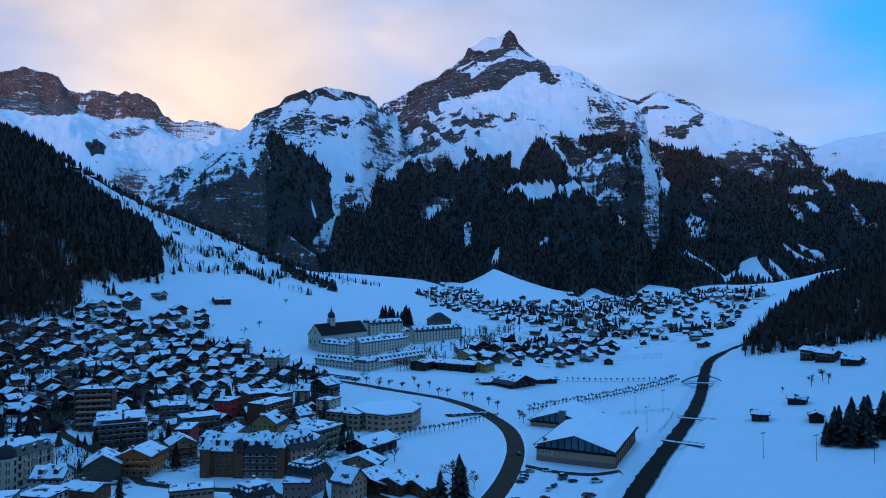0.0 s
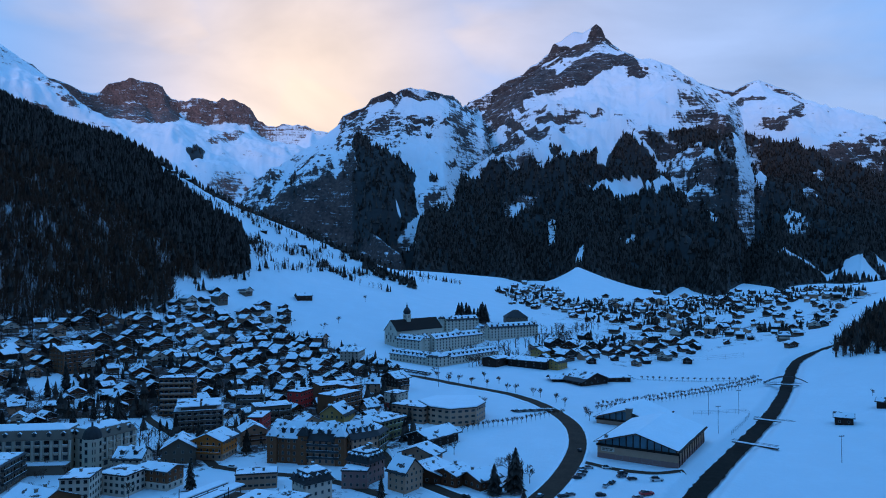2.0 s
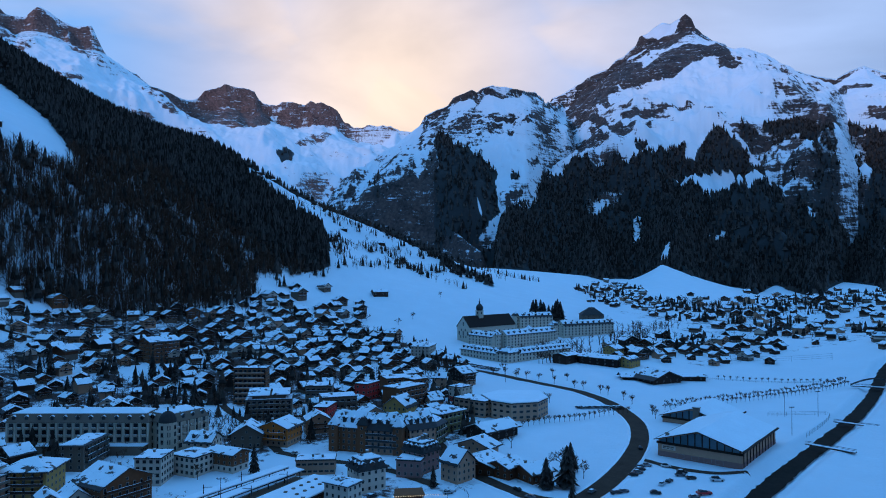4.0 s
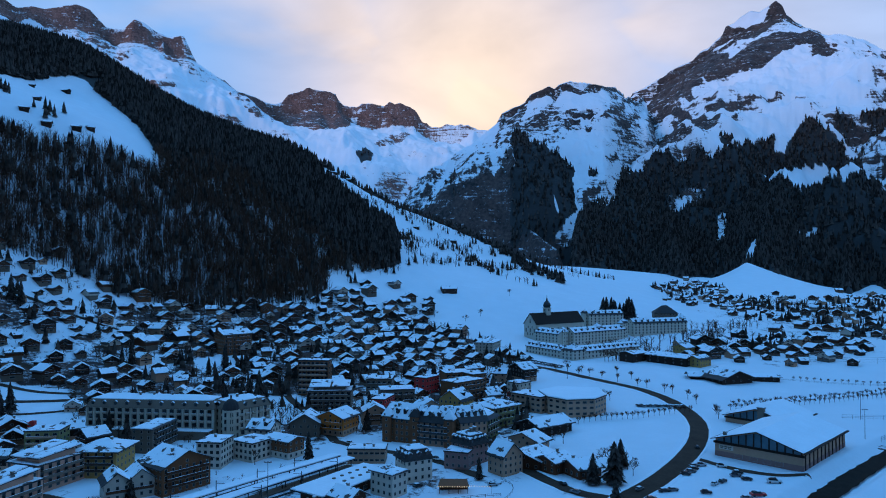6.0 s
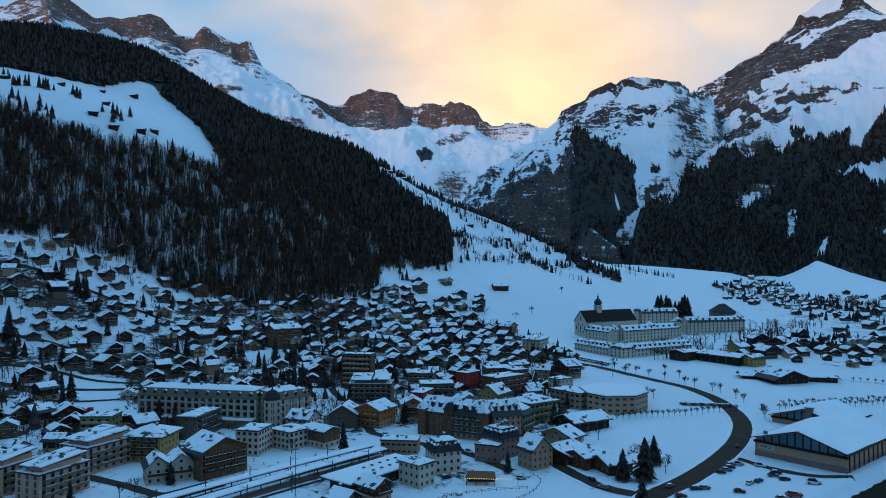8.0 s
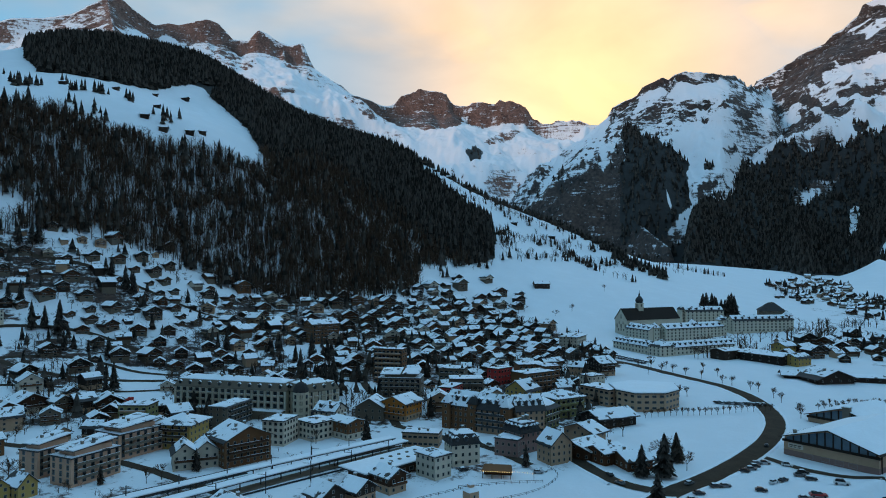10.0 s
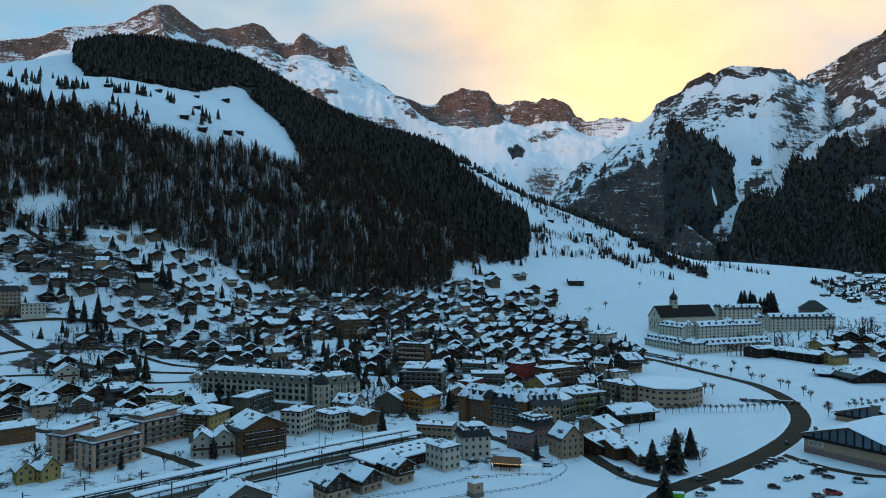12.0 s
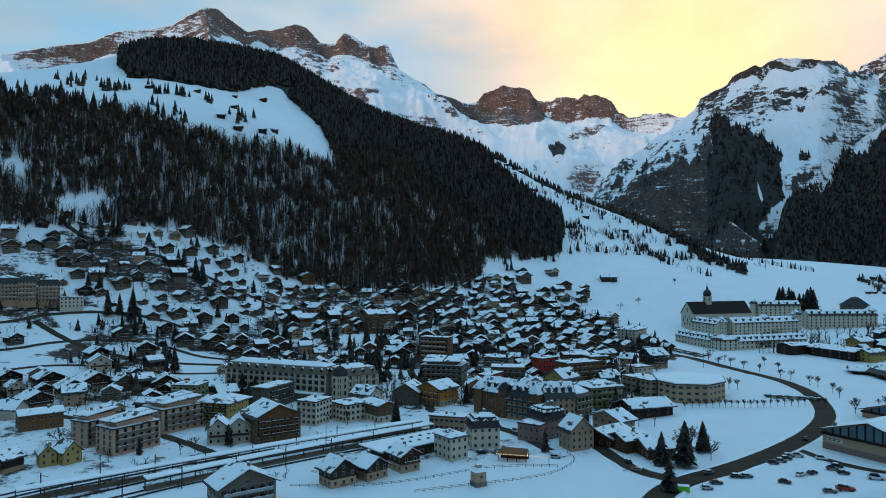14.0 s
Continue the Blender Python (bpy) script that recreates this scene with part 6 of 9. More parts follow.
# ---- the old brown hotel by the station: three joined houses with turrets ----
OLD = dict(pitch=40, over=0.8, gap=2.5, win=(1.2, 1.7), dormers=4, name="hotel", category="hotel", chimneys=3, bare=0.7, first=0.8)
building(-99, 327, -6, 17, 14, 11.5, "x", wall=M_BRICK, label="old brown hotel with steep roof and dormers", **OLD)
building(-81, 325, -2, 18, 14, 11.5, "x", wall=M_CREAM, label="old beige hotel wing with balconies and dormers", balconies="f", rail=M_DARKMETAL, **OLD)
building(-68, 330, 45, 14, 14, 11.5, "x", wall=M_CREAM, label="old beige corner hotel with steep roof", **OLD)
for x, y, h in ((-91, 320, 13.5), (-73, 319, 13.0), (-106, 321, 12.5)):
    building(x, y, -4, 4.5, 4.5, h, "h", wall=M_BRICK, pitch=58, over=0.5, gap=2.2, floors=4, label="slim hotel turret with pointed dark roof", name="hotel_turret", category="hotel", sides="f", chimneys=0, bare=0.9)


# ---- the two sports halls ----
def hall(x, y, yaw, L, W, H, pitch, sill, label, bays, plinth):
    root = house_at(x, y, yaw, "sports_hall")
    k = math.tan(radians(pitch))
    top = H + L / 2 * k
    s = Shape()
    s.box(-L / 2, -W / 2, -3, L / 2, W / 2, sill)
    s.box(-L / 2, -W / 2 + 0.6, sill, L / 2, W / 2, H)
    s.prism([(-L / 2, -W / 2 + 0.6, H), (L / 2, -W / 2 + 0.6, H), (0, -W / 2 + 0.6, top)], [(-L / 2, W / 2, H), (L / 2, W / 2, H), (0, W / 2, top)])
    put("wall", s.mesh("wall", [M_CREAM]), root)
    p = Shape()
    p.box(-L / 2 - 0.06, -W / 2 - 0.06, -3, L / 2 + 0.06, W / 2 + 0.06, plinth)
    put("plinth", p.mesh("plinth", [M_ROSE]), root)
    beam = Shape()
    beam.box(-L / 2 - 0.5, -W / 2 - 0.5, sill - 0.45, L / 2 + 0.5, -W / 2 + 0.6, sill + 0.45)
    put("beam", beam.mesh("beam", [M_DARKWOOD]), root)
    for i in range(bays):
        a, b = -L / 2 + 0.8 + (L - 1.6) * i / bays, -L / 2 + 0.8 + (L - 1.6) * (i + 1) / bays
        ha, hb = H + (L / 2 - abs(a)) * k - 0.5, H + (L / 2 - abs(b)) * k - 0.5
        if max(ha, hb) < sill + 1.0:
            continue
        g = Shape()
        yy = -W / 2 + 0.3
        g.prism([(a + 0.2, yy, sill + 0.45), (b - 0.2, yy, sill + 0.45), (b - 0.2, yy, hb), (a + 0.2, yy, ha)], [(a + 0.2, yy + 0.2, sill + 0.45), (b - 0.2, yy + 0.2, sill + 0.45), (b - 0.2, yy + 0.2, hb), (a + 0.2, yy + 0.2, ha)])
        put("window", g.mesh("window", [M_HALLGLASS]), root)
        m = Shape()
        m.box(b - 0.22, -W / 2 - 0.1, sill, b + 0.22, -W / 2 + 0.6, hb)
        put("mullion", m.mesh("mullion", [M_DARKWOOD]), root)
    for i in range(int(W / 5)):
        for q in (-1, 1):
            m = Shape()
            yy = -W / 2 + 2 + i * 5
            m.box(q * L / 2 - 0.35, yy - 0.25, -1, q * L / 2 + 0.35, yy + 0.25, H - 0.2)
            put("pilaster", m.mesh("pilaster", [M_DARKWOOD]), root)
    for u in (-8, -1.5, 4, 9) if L > 35 else ():
        put("window", window_mesh(3.4, 1.8, 2), root, pose(u, -W / 2, 0.3))
    roof_parts(root, L, W, H, "y", pitch, 1.5, M_DARKWOOD, random.Random(4), 0.0)
    tagged(root, label, "sports hall")
    return root


M_HALLGLASS = material("tinted_hall_glazing", (0.10, 0.16, 0.20), 0.2, spread=0.2, bump=0, spec=0.6, by_object=0.3)
big = hall(73, 359, -24.4, 37.0, 56.0, 7.6, 16.5, 6.0, "cream sports hall with glazed timber gable and snowy roof", 11, 2.2)
sg = Shape()
sg.box(-3.2, -0.12, 0, 3.2, 0, 2.0, 0)
for k, (a, b) in enumerate(((-2.6, -1.0), (-0.8, 0.6), (0.9, 2.4))):
    sg.box(a, -0.16, 1.05, b, -0.12, 1.5, 1)
    sg.box(a, -0.16, 0.4, b - 0.3, -0.12, 0.75, 1)
put("sign", sg.mesh("sign", [M_WHITE, M_GREY]), big, pose(-13.5, -28.0, 3.2), "white sign board with two lines of lettering")
for vx, vy in ((-15.5, -25), (-14.5, -26)):
    put("vent", chimney_mesh(), big, pose(vx, vy, 8.8))
two = hall(73, 422, -24.4, 33.0, 36.0, 4.2, 17, 3.0, "smaller cream sports hall with a chimney tower", 9, 0.6)
tw = Shape()
tw.box(-1.6, -1.2, -3, 1.6, 1.2, 10.2, 0)
tw.box(-1.9, -1.5, 10.2, 1.9, 1.5, 10.6, 0)
tw.box(-1.7, -1.3, 10.6, 1.7, 1.3, 11.0, 1)
put("chimney", tw.mesh("chimney", [M_STONE, M_THICKSNOW]), two, pose(2.5, -18.6, 0), "square rendered chimney tower")


# ---- the school: a bent block with rows of windows ----
def prism_block(name, ring, H, wall, floors, gap, win, label, category):
    cx, cy = sum(p[0] for p in ring) / len(ring), sum(p[1] for p in ring) / len(ring)
    root = new(name)
    z = ground_z(cx, cy)
    root.matrix_basis = pose(cx, cy, z)
    loc = [(x - cx, y - cy) for x, y in ring]
    s, r, w = Shape(), Shape(), Shape()
    s.prism([(x, y, -3) for x, y in loc], [(x, y, H) for x, y in loc])
    r.prism([(x * 1.03, y * 1.03, H) for x, y in loc], [(x * 1.03, y * 1.03, H + 0.5) for x, y in loc])
    w.prism([(x * 1.01, y * 1.01, H + 0.5) for x, y in loc], [(x * 1.0, y * 1.0, H + 0.95) for x, y in loc])
    put("wall", s.mesh("wall", [wall]), root)
    put("roof", r.mesh("roof", [M_ROOF]), root)
    put("roof_snow", w.mesh("roof_snow", [M_THICKSNOW]), root, None, "layer of fresh snow")
    for (ax, ay), (bx, by) in zip(loc, loc[1:] + loc[:1]):
        n = math.hypot(bx - ax, by - ay)
        turn = math.degrees(math.atan2(by - ay, bx - ax))
        count = int((n - 1) / gap)
        for i in range(count):
            for fl in range(floors):
                t = (i + 0.5) / count
                put("window", window_mesh(win[0], win[1], 1), root, pose(ax + (bx - ax) * t, ay + (by - ay) * t, fl * H / floors + 1.0, 0, 0, turn))
    return tagged(root, label, category)


prism_block("school", [(-43, 399), (-31, 393), (-17, 401), (-13, 416), (-20, 436), (-44, 433), (-52, 416)], 9.2, M_CREAM, 3, 3.4, (2.4, 1.4), "pale many-sided school with rows of dark windows", "school")
building(-54, 409, -25, 22.0, 14.0, 9.0, "f", wall=M_CREAM, gap=3.4, win=(2.4, 1.4), label="pale wing of the school with flat snowy roof", name="school_wing", category="school", chimneys=1)


# ---- the monastery ----
A, B = 54, -36
church = building(-109, 741, A, 66, 19, 14.0, "x", wall=M_ABBEY, pitch=47, over=0.8, gap=6, win=(1.6, 4.0), floors=1, first=5, label="white abbey church with steep bare dark roof", name="church", category="church", snow=False, chimneys=0,
                  roof_mat=M_DARKWOOD)
for u, z in ((-4, 2), (0, 2), (4, 2), (-3, 9), (3, 9), (0, 16)):
    put("window", window_mesh(1.3, 2.6, 1), church, pose(0, 0, 0, 0, 0, -90) @ pose(u, -33, z))


def church_tower():
    root = new("church_tower")
    root.matrix_basis = pose(-115, 733, ground_z(-115, 733), 0, 0, A)
    s = Shape()
    s.box(-2.9, -2.9, -2, 2.9, 2.9, 29.5)
    s.box(-3.2, -3.2, 25.5, 3.2, 3.2, 26.0)
    s.box(-3.3, -3.3, 29.5, 3.3, 3.3, 30.1)
    put("wall", s.mesh("wall", [M_ABBEY]), root)
    d = Shape()
    rings = [(3.1, 30.1), (3.9, 31.6), (4.0, 33.0), (3.4, 34.6), (2.2, 36.0), (1.0, 37.2), (0.7, 38.5), (0.9, 39.2), (0.25, 40.2), (0.12, 43.0)]
    for (r0, z0), (r1, z1) in zip(rings, rings[1:]):
        for q in range(12):
            a, b = q * math.pi / 6, (q + 1) * math.pi / 6
            d.quad([(r0 * math.cos(a), r0 * math.sin(a), z0), (r0 * math.cos(b), r0 * math.sin(b), z0), (r1 * math.cos(b), r1 * math.sin(b), z1), (r1 * math.cos(a), r1 * math.sin(a), z1)])
    put("onion_dome", d.mesh("onion_dome", [M_DARKMETAL]), root, None, "dark copper onion dome with spire")
    for turn in (0, 90, 180, 270):
        put("window", window_mesh(1.4, 2.6, 0), root, pose(0, 0, 0, 0, 0, turn) @ pose(0, -2.9, 26.3))
    tagged(root, "white church tower with dark onion dome", "church tower")


church_tower()


def abbey(x, y, yaw, L, W, H, label="white abbey wing with rows of windows and snowy roof", kind="x", pitch=34, dormers=0, floors=4, gap=4.2):
    return building(x, y, yaw, L, W, H, kind, wall=M_ABBEY, pitch=pitch, over=0.6, gap=gap, win=(1.5, 1.8), floors=floors, dormers=dormers, label=label, name="abbey_wing", category="monastery", sides="fl", chimneys=2, bare=0.5)


abbey(-103, 697, B, 34, 13, 11.5, dormers=5)
abbey(-63, 722, A, 72, 13, 11.5, dormers=9)
abbey(-8, 782, 40, 66, 13, 11.5, dormers=9)
abbey(-66, 800, 38, 42, 13, 12.0, dormers=5)
abbey(-92, 629, -38, 48, 12, 6.5, "low white abbey wing with dormered snowy roof", floors=2, dormers=9)
abbey(-43, 642, A, 74, 12, 6.5, "low white abbey wing with dormered snowy roof", floors=2, dormers=13)
abbey(-66, 611, A, 15, 14, 8.0, "white corner pavilion with hipped snowy roof", kind="h", floors=3)
for tx, ty in ((-90, 690), (-62, 724), (-40, 752), (15, 802), (-84, 788)):
    building(tx, ty, A, 7, 7, 14.5, "h", wall=M_ABBEY, pitch=50, over=0.5, gap=2.6, floors=4, label="square corner turret with steep dark roof", name="abbey_turret", category="monastery", sides="f", chimneys=0, bare=0.8)

# ---- the hotel on the hill ----
for x, y, a, n, w, h in ((-492, 256, 66, 17, 16, 14), (-486, 268, 66, 12, 20, 16), (-480, 281, 66, 15, 16, 14)):
    building(x, y, a, n, w, h, "m", wall=M_CREAM, gap=2.2, win=(1.1, 1.6), floors=5, label="cream grand hotel on the hillside with dark roof", name="hotel", category="hotel", sides="f", balconies="f", rail=M_CREAM, chimneys=2)
building(-466, 292, 62, 16, 12, 8, "f", wall=M_WHITE, gap=2.4, label="white flat-roofed annexe of the hill hotel", name="hotel_annexe", category="hotel", sides="f", chimneys=0)


# ---- railway station ----
def canopy(line, width, name):
    c = smooth_line(line, 8.0)
    root = new(name)
    x0, y0 = c[0]
    z0 = ground_z(x0, y0)
    root.matrix_basis = pose(x0, y0, z0)
    t = np.gradient(c, axis=0)
    n = np.stack([-t[:, 1], t[:, 0]], -1) / np.hypot(t[:, 0], t[:, 1])[:, None] * width / 2
    lift = land(c[:, 0], c[:, 1]) - z0
    posts = [(x - x0, y - y0, z) for (x, y), z in zip(c, lift)]

    def sweep(low, high, mat, key, label=""):
        """A plank of the canopy's width all along it."""
        rows = []
        for i in range(len(c)):
            for sx, z in ((-1, low), (1, low), (1, high), (-1, high)):
                rows.append((c[i, 0] - x0 + sx * n[i, 0], c[i, 1] - y0 + sx * n[i, 1], lift[i] + z))
        faces = [(4 * i + k, 4 * i + (k + 1) % 4, 4 * i + 4 + (k + 1) % 4, 4 * i + 4 + k) for i in range(len(c) - 1) for k in range(4)]
        put(key, solid(key, rows, faces + [(0, 3, 2, 1), tuple(4 * len(c) - 4 + k for k in range(4))], mat), root, None, label)

    sweep(3.65, 4.0, M_DARKMETAL, "roof")
    sweep(4.0, 4.42, M_THICKSNOW, "roof_snow", "layer of fresh snow")
    sweep(-0.4, 0.6, M_GREY, "platform")
    pm = Shape()
    pm.box(-0.15, -0.15, 0, 0.15, 0.15, 3.8)
    pm = pm.mesh("post", [M_DARKMETAL])
    for px, py, pz in posts:
        put("post", pm, root, pose(px, py, pz))
    tagged(root, "long station platform canopy under snow", "platform")


canopy([(-163, 128), (-154, 156), (-146, 183), (-131, 232), (-112, 280)], 5.0, "platform_canopy")
canopy([(-139, 160), (-135, 176), (-123, 225), (-104, 278)], 5.0, "platform_canopy")


def rails(line):
    """A track: two rails, each in one piece, on the snowy bed."""
    c = smooth_line(line, 5.0)
    t = np.gradient(c, axis=0)
    n = np.stack([-t[:, 1], t[:, 0]], -1) / np.hypot(t[:, 0], t[:, 1])[:, None]
    x0, y0 = c[0]
    z0 = ground_z(x0, y0)
    z = land(c[:, 0], c[:, 1]) - z0
    root = new("railway_track")
    root.matrix_basis = pose(x0, y0, z0)
    k = len(c)
    faces = [(4 * i + q, 4 * i + (q + 1) % 4, 4 * i + 4 + (q + 1) % 4, 4 * i + 4 + q) for i in range(k - 1) for q in range(4)] + [(3, 2, 1, 0), tuple(4 * k - 4 + q for q in range(4))]
    for side in (-0.5, 0.5):
        v = [(c[i, 0] - x0 + n[i, 0] * (side + u), c[i, 1] - y0 + n[i, 1] * (side + u), z[i] + h) for i in range(k) for u, h in ((-0.14, 0.07), (0.14, 0.07), (0.14, 0.32), (-0.14, 0.32))]
        put("rail", solid("rail", v, faces, M_DARKMETAL), root)
    tagged(root, "dark rails of a railway track in snow", "railway", "railway tracks")


for off in (-11, -4.6, 4.8, 9.0):
    rails([(-150 + off, 118), (-142 + off, 166), (-138 + off * 1.0, 183), (-125 + off, 228), (-104 + off, 282)])
for off in (-14, -18, -23):
    rails([(-152 + off, 110), (-150 + off, 140), (-142 + off, 175), (-128 + off, 220)])
stn = house_at(-92, 250, -14, "station_hall")
sr = Shape()
sr.box(-8.5, -21, 3.8, 8.5, 21, 4.3)
put("roof", sr.mesh("roof", [M_DARKMETAL]), stn)
sw = Shape()
sw.box(-8.4, -20.9, 4.3, 8.4, 20.9, 4.75)
put("roof_snow", sw.mesh("roof_snow", [M_THICKSNOW]), stn, None, "layer of fresh snow")
wl = Shape()
wl.box(-6, -18, -2, 7.5, 20, 3.8)
put("wall", wl.mesh("wall", [M_WOOD]), stn)
sk = Shape()
sk.prism([(0.9 * math.cos(q * math.pi / 4), 0.9 * math.sin(q * math.pi / 4), -0.1) for q in range(8)], [(0.7 * math.cos(q * math.pi / 4), 0.7 * math.sin(q * math.pi / 4), 0.35) for q in range(8)])
sk = sk.mesh("skylight", [M_GREY])
for i in range(5):
    for q in (-3, 2.5):
        put("skylight", sk, stn, pose(q, -3 + i * 4.6, 4.75))
for i in range(8):
    put("window", window_mesh(2.4, 1.6, 1), stn, pose(0, 0, 0, 0, 0, 90) @ pose(-15 + i * 4.6, -7.5, 1.0))
tagged(stn, "flat-roofed station hall with round skylights under snow", "station")

# ---- small stone transformer house in the snowy field ----
kio = house_at(-46, 230, 65, "transformer_house")
ks = Shape()
ks.box(-2.0, -2.0, -1.5, 2.0, 2.0, 5.2, 0)
ks.box(-2.2, -2.2, -1.5, 2.2, 2.2, 1.6, 1)
ks.prism([(-2.6, -2.6, 5.2), (2.6, -2.6, 5.2), (2.6, 2.6, 5.2), (-2.6, 2.6, 5.2)], [(-1.2, -1.2, 6.3), (1.2, -1.2, 6.3), (1.2, 1.2, 6.3), (-1.2, 1.2, 6.3)], 2)
ks.box(-0.9, -0.9, 6.3, 0.9, 0.9, 7.4, 0)
ks.prism([(-1.3, -1.3, 7.4), (1.3, -1.3, 7.4), (1.3, 1.3, 7.4), (-1.3, 1.3, 7.4)], [(-0.1, -0.1, 8.6), (0.1, -0.1, 8.6), (0.1, 0.1, 8.6), (-0.1, 0.1, 8.6)], 2)
put("body", ks.mesh("body", [M_CREAM, M_STONE, M_THICKSNOW]), kio)
for turn in (0, 90):
    put("window", window_mesh(1.0, 1.2, 1), kio, pose(0, 0, 0, 0, 0, turn) @ pose(0, -2.0, 2.8))
tagged(kio, "small stone transformer tower with tiered snowy roof", "tower")


# ---- huts on the high meadow ----
for x, y, a, size in HUTS:
    building(x, y, a, 8 * size, 6 * size, 2.8, "x", wall=M_DARKWOOD, pitch=26, over=0.9, gap=9, label="dark timber hay barn under snow on the high meadow", name="hay_barn", category="barn", chimneys=0, bare=0.05, sides="f")

# ---- poles along the railway ----
def line_pole(x, y, yaw):
    root = house_at(x, y, yaw, "line_pole")
    s = Shape()
    s.box(-0.14, -0.14, -0.5, 0.14, 0.14, 8.0)
    put("pole", s.mesh("pole", [M_DARKMETAL]), root)
    a = Shape()
    a.box(0.0, -0.06, 6.9, 3.2, 0.06, 7.05)
    put("arm", a.mesh("arm", [M_DARKMETAL]), root)
    tagged(root, "dark steel overhead line pole beside the tracks", "pole", "overhead line poles")


for k in range(9):
    t = k / 8
    line_pole(-168 + 48 * t, 118 + 140 * t, 20)
    line_pole(-146 + 44 * t, 112 + 150 * t, 200)
mast(-99, 208, 22, "light_mast", "tall dark steel mast by the station")

building(-5, 866, 12, 26, 20, 9.0, "h", wall=M_GREY, pitch=38, over=0.8, gap=3.0, label="grey school house with broad dark hipped roof", name="school_house", category="school", sides="f", chimneys=1, snow=False)


# ---- the village's plain houses ----
HOMES, FAR_HOMES = village_types(True), village_types(False)
DISTANT, HOME_AT = [], []


def home(x, y, yaw, kind, size):
    """A house of the village; the far ones, past counting, go into one mesh."""
    HOME_AT.append((x, y))
    away = math.hypot(x + 20, y)
    if away > 440:
        # the far quarters are mostly dark timber
        kind = {7: 2, 8: 6, 11: 0}.get(kind, kind) if x % 3 else {10: 4, 5: 3, 1: 2}.get(kind, kind)
    if any(float(inside(c, np.array([x]), np.array([y]))[0]) > 0.5 for c in CLEARINGS):
        HOME_AT.pop()
        return
    if x < -380:
        size *= 0.86
    size = size * (0.92 if away < 400 else 0.8 if away < 800 else 0.72)
    m = pose(x, y, ground_z(x, y) - (1.3 if x < -380 else 0.3), 0, 0, yaw) @ Matrix.Diagonal((size, size, min(size, 1.1), 1))
    if away > 560:
        DISTANT.append((m, kind))
        return
    ob = copy_thing((HOMES if away < 440 else FAR_HOMES)[kind][0], m)
    ob["group"] = "village houses"


def infill(poly, tries, gap, turns, seed):
    """More of the far village's houses, in the gaps between the others."""
    r = random.Random(seed)
    xs, ys = [p[0] for p in poly], [p[1] for p in poly]
    for _ in range(tries):
        x, y = r.uniform(min(xs), max(xs)), r.uniform(min(ys), max(ys))
        if math.hypot(x + 20, y) < 575 or float(inside(poly, np.array([x]), np.array([y]))[0]) < 0.5:
            continue
        if min(math.hypot(x - hx0, y - hy0) for hx0, hy0 in HOME_AT) < gap:
            continue
        home(x, y, r.choice(turns) + r.uniform(-14, 14), r.choice((0, 0, 2, 2, 3, 4, 4, 6, 9, 1, 10, 5)), r.uniform(0.75, 1.15))


def distant_houses():
    mats, vs, fs, mi = [], [], [], []
    for m, kind in DISTANT:
        for o in FAR_HOMES[kind][0].children_recursive:
            n = len(vs)
            w = m @ (o.matrix_basis if o.parent == FAR_HOMES[kind][0] else o.parent.matrix_basis @ o.matrix_basis)
            vs += [tuple(w @ v.co) for v in o.data.vertices]
            for p in o.data.polygons:
                fs.append(tuple(n + i for i in p.vertices))
                mat = o.data.materials[p.material_index]
                if mat not in mats:
                    mats.append(mat)
                mi.append(mats.index(mat))
    me = solid("distant_houses", vs, fs, mats)
    me.polygons.foreach_set("material_index", mi)
    tagged(new("distant_houses", me), "far cream and timber houses under snow across the valley", "houses", kind="stuff")


# ---- houses of the village: x, y, turn, type, size ----
home(-563, 286, 149, 0, 1.35)
home(-564, 313, 57, 4, 1.35)
home(-546, 280, 74, 3, 1.35)
home(-542, 297, 61, 2, 1.35)
home(-548, 315, 79, 4, 1.35)
home(-542, 310, 72, 2, 1.35)
home(-534, 332, 66, 4, 1.35)
home(-530, 316, 74, 3, 1.33)
home(-528, 351, 63, 6, 0.95)
home(-512, 352, 58, 6, 0.75)
home(-509, 376, 73, 4, 0.99)
home(-497, 351, 164, 3, 0.82)
home(-486, 365, 72, 0, 1.35)
home(-513, 325, 68, 6, 1.06)
home(-519, 310, 70, 4, 1.35)
home(-501, 313, 70, 3, 1.12)
home(-492, 325, 147, 0, 1.35)
home(-474, 336, 82, 3, 1.35)
home(-479, 308, 74, 4, 1.35)
home(-473, 317, 86, 3, 0.93)
home(-476, 352, 64, 4, 1.35)
home(-460, 360, 78, 2, 1.35)
home(-465, 383, 163, 6, 1.34)
home(-486, 389, 171, 4, 1.35)
home(-503, 395, 86, 2, 1.35)
home(-494, 414, 77, 0, 1.2)
home(-493, 437, 73, 2, 1.35)
home(-515, 425, 94, 0, 1.35)
home(-473, 435, 87, 6, 1.1)
home(-462, 437, 94, 3, 1.01)
home(-478, 455, 80, 2, 1.23)
home(-440, 370, 100, 2, 1.35)
home(-445, 401, 95, 9, 1.35)
home(-437, 414, 82, 9, 1.35)
home(-419, 392, 69, 6, 1.28)
home(-424, 417, 79, 3, 0.94)
home(-403, 367, 51, 3, 1.31)
home(-392, 386, 53, 4, 1.35)
home(-419, 352, 88, 0, 1.35)
home(-399, 351, 146, 3, 1.15)
home(-424, 335, 59, 0, 1.02)
home(-405, 333, 77, 2, 1.18)
home(-381, 369, 51, 4, 1.29)
home(-374, 330, 58, 2, 1.35)
home(-363, 346, 85, 0, 1.22)
home(-407, 299, 73, 6, 1.16)
home(-372, 298, 65, 2, 1.35)
home(-378, 266, 85, 2, 1.35)
home(-427, 254, 71, 4, 1.35)
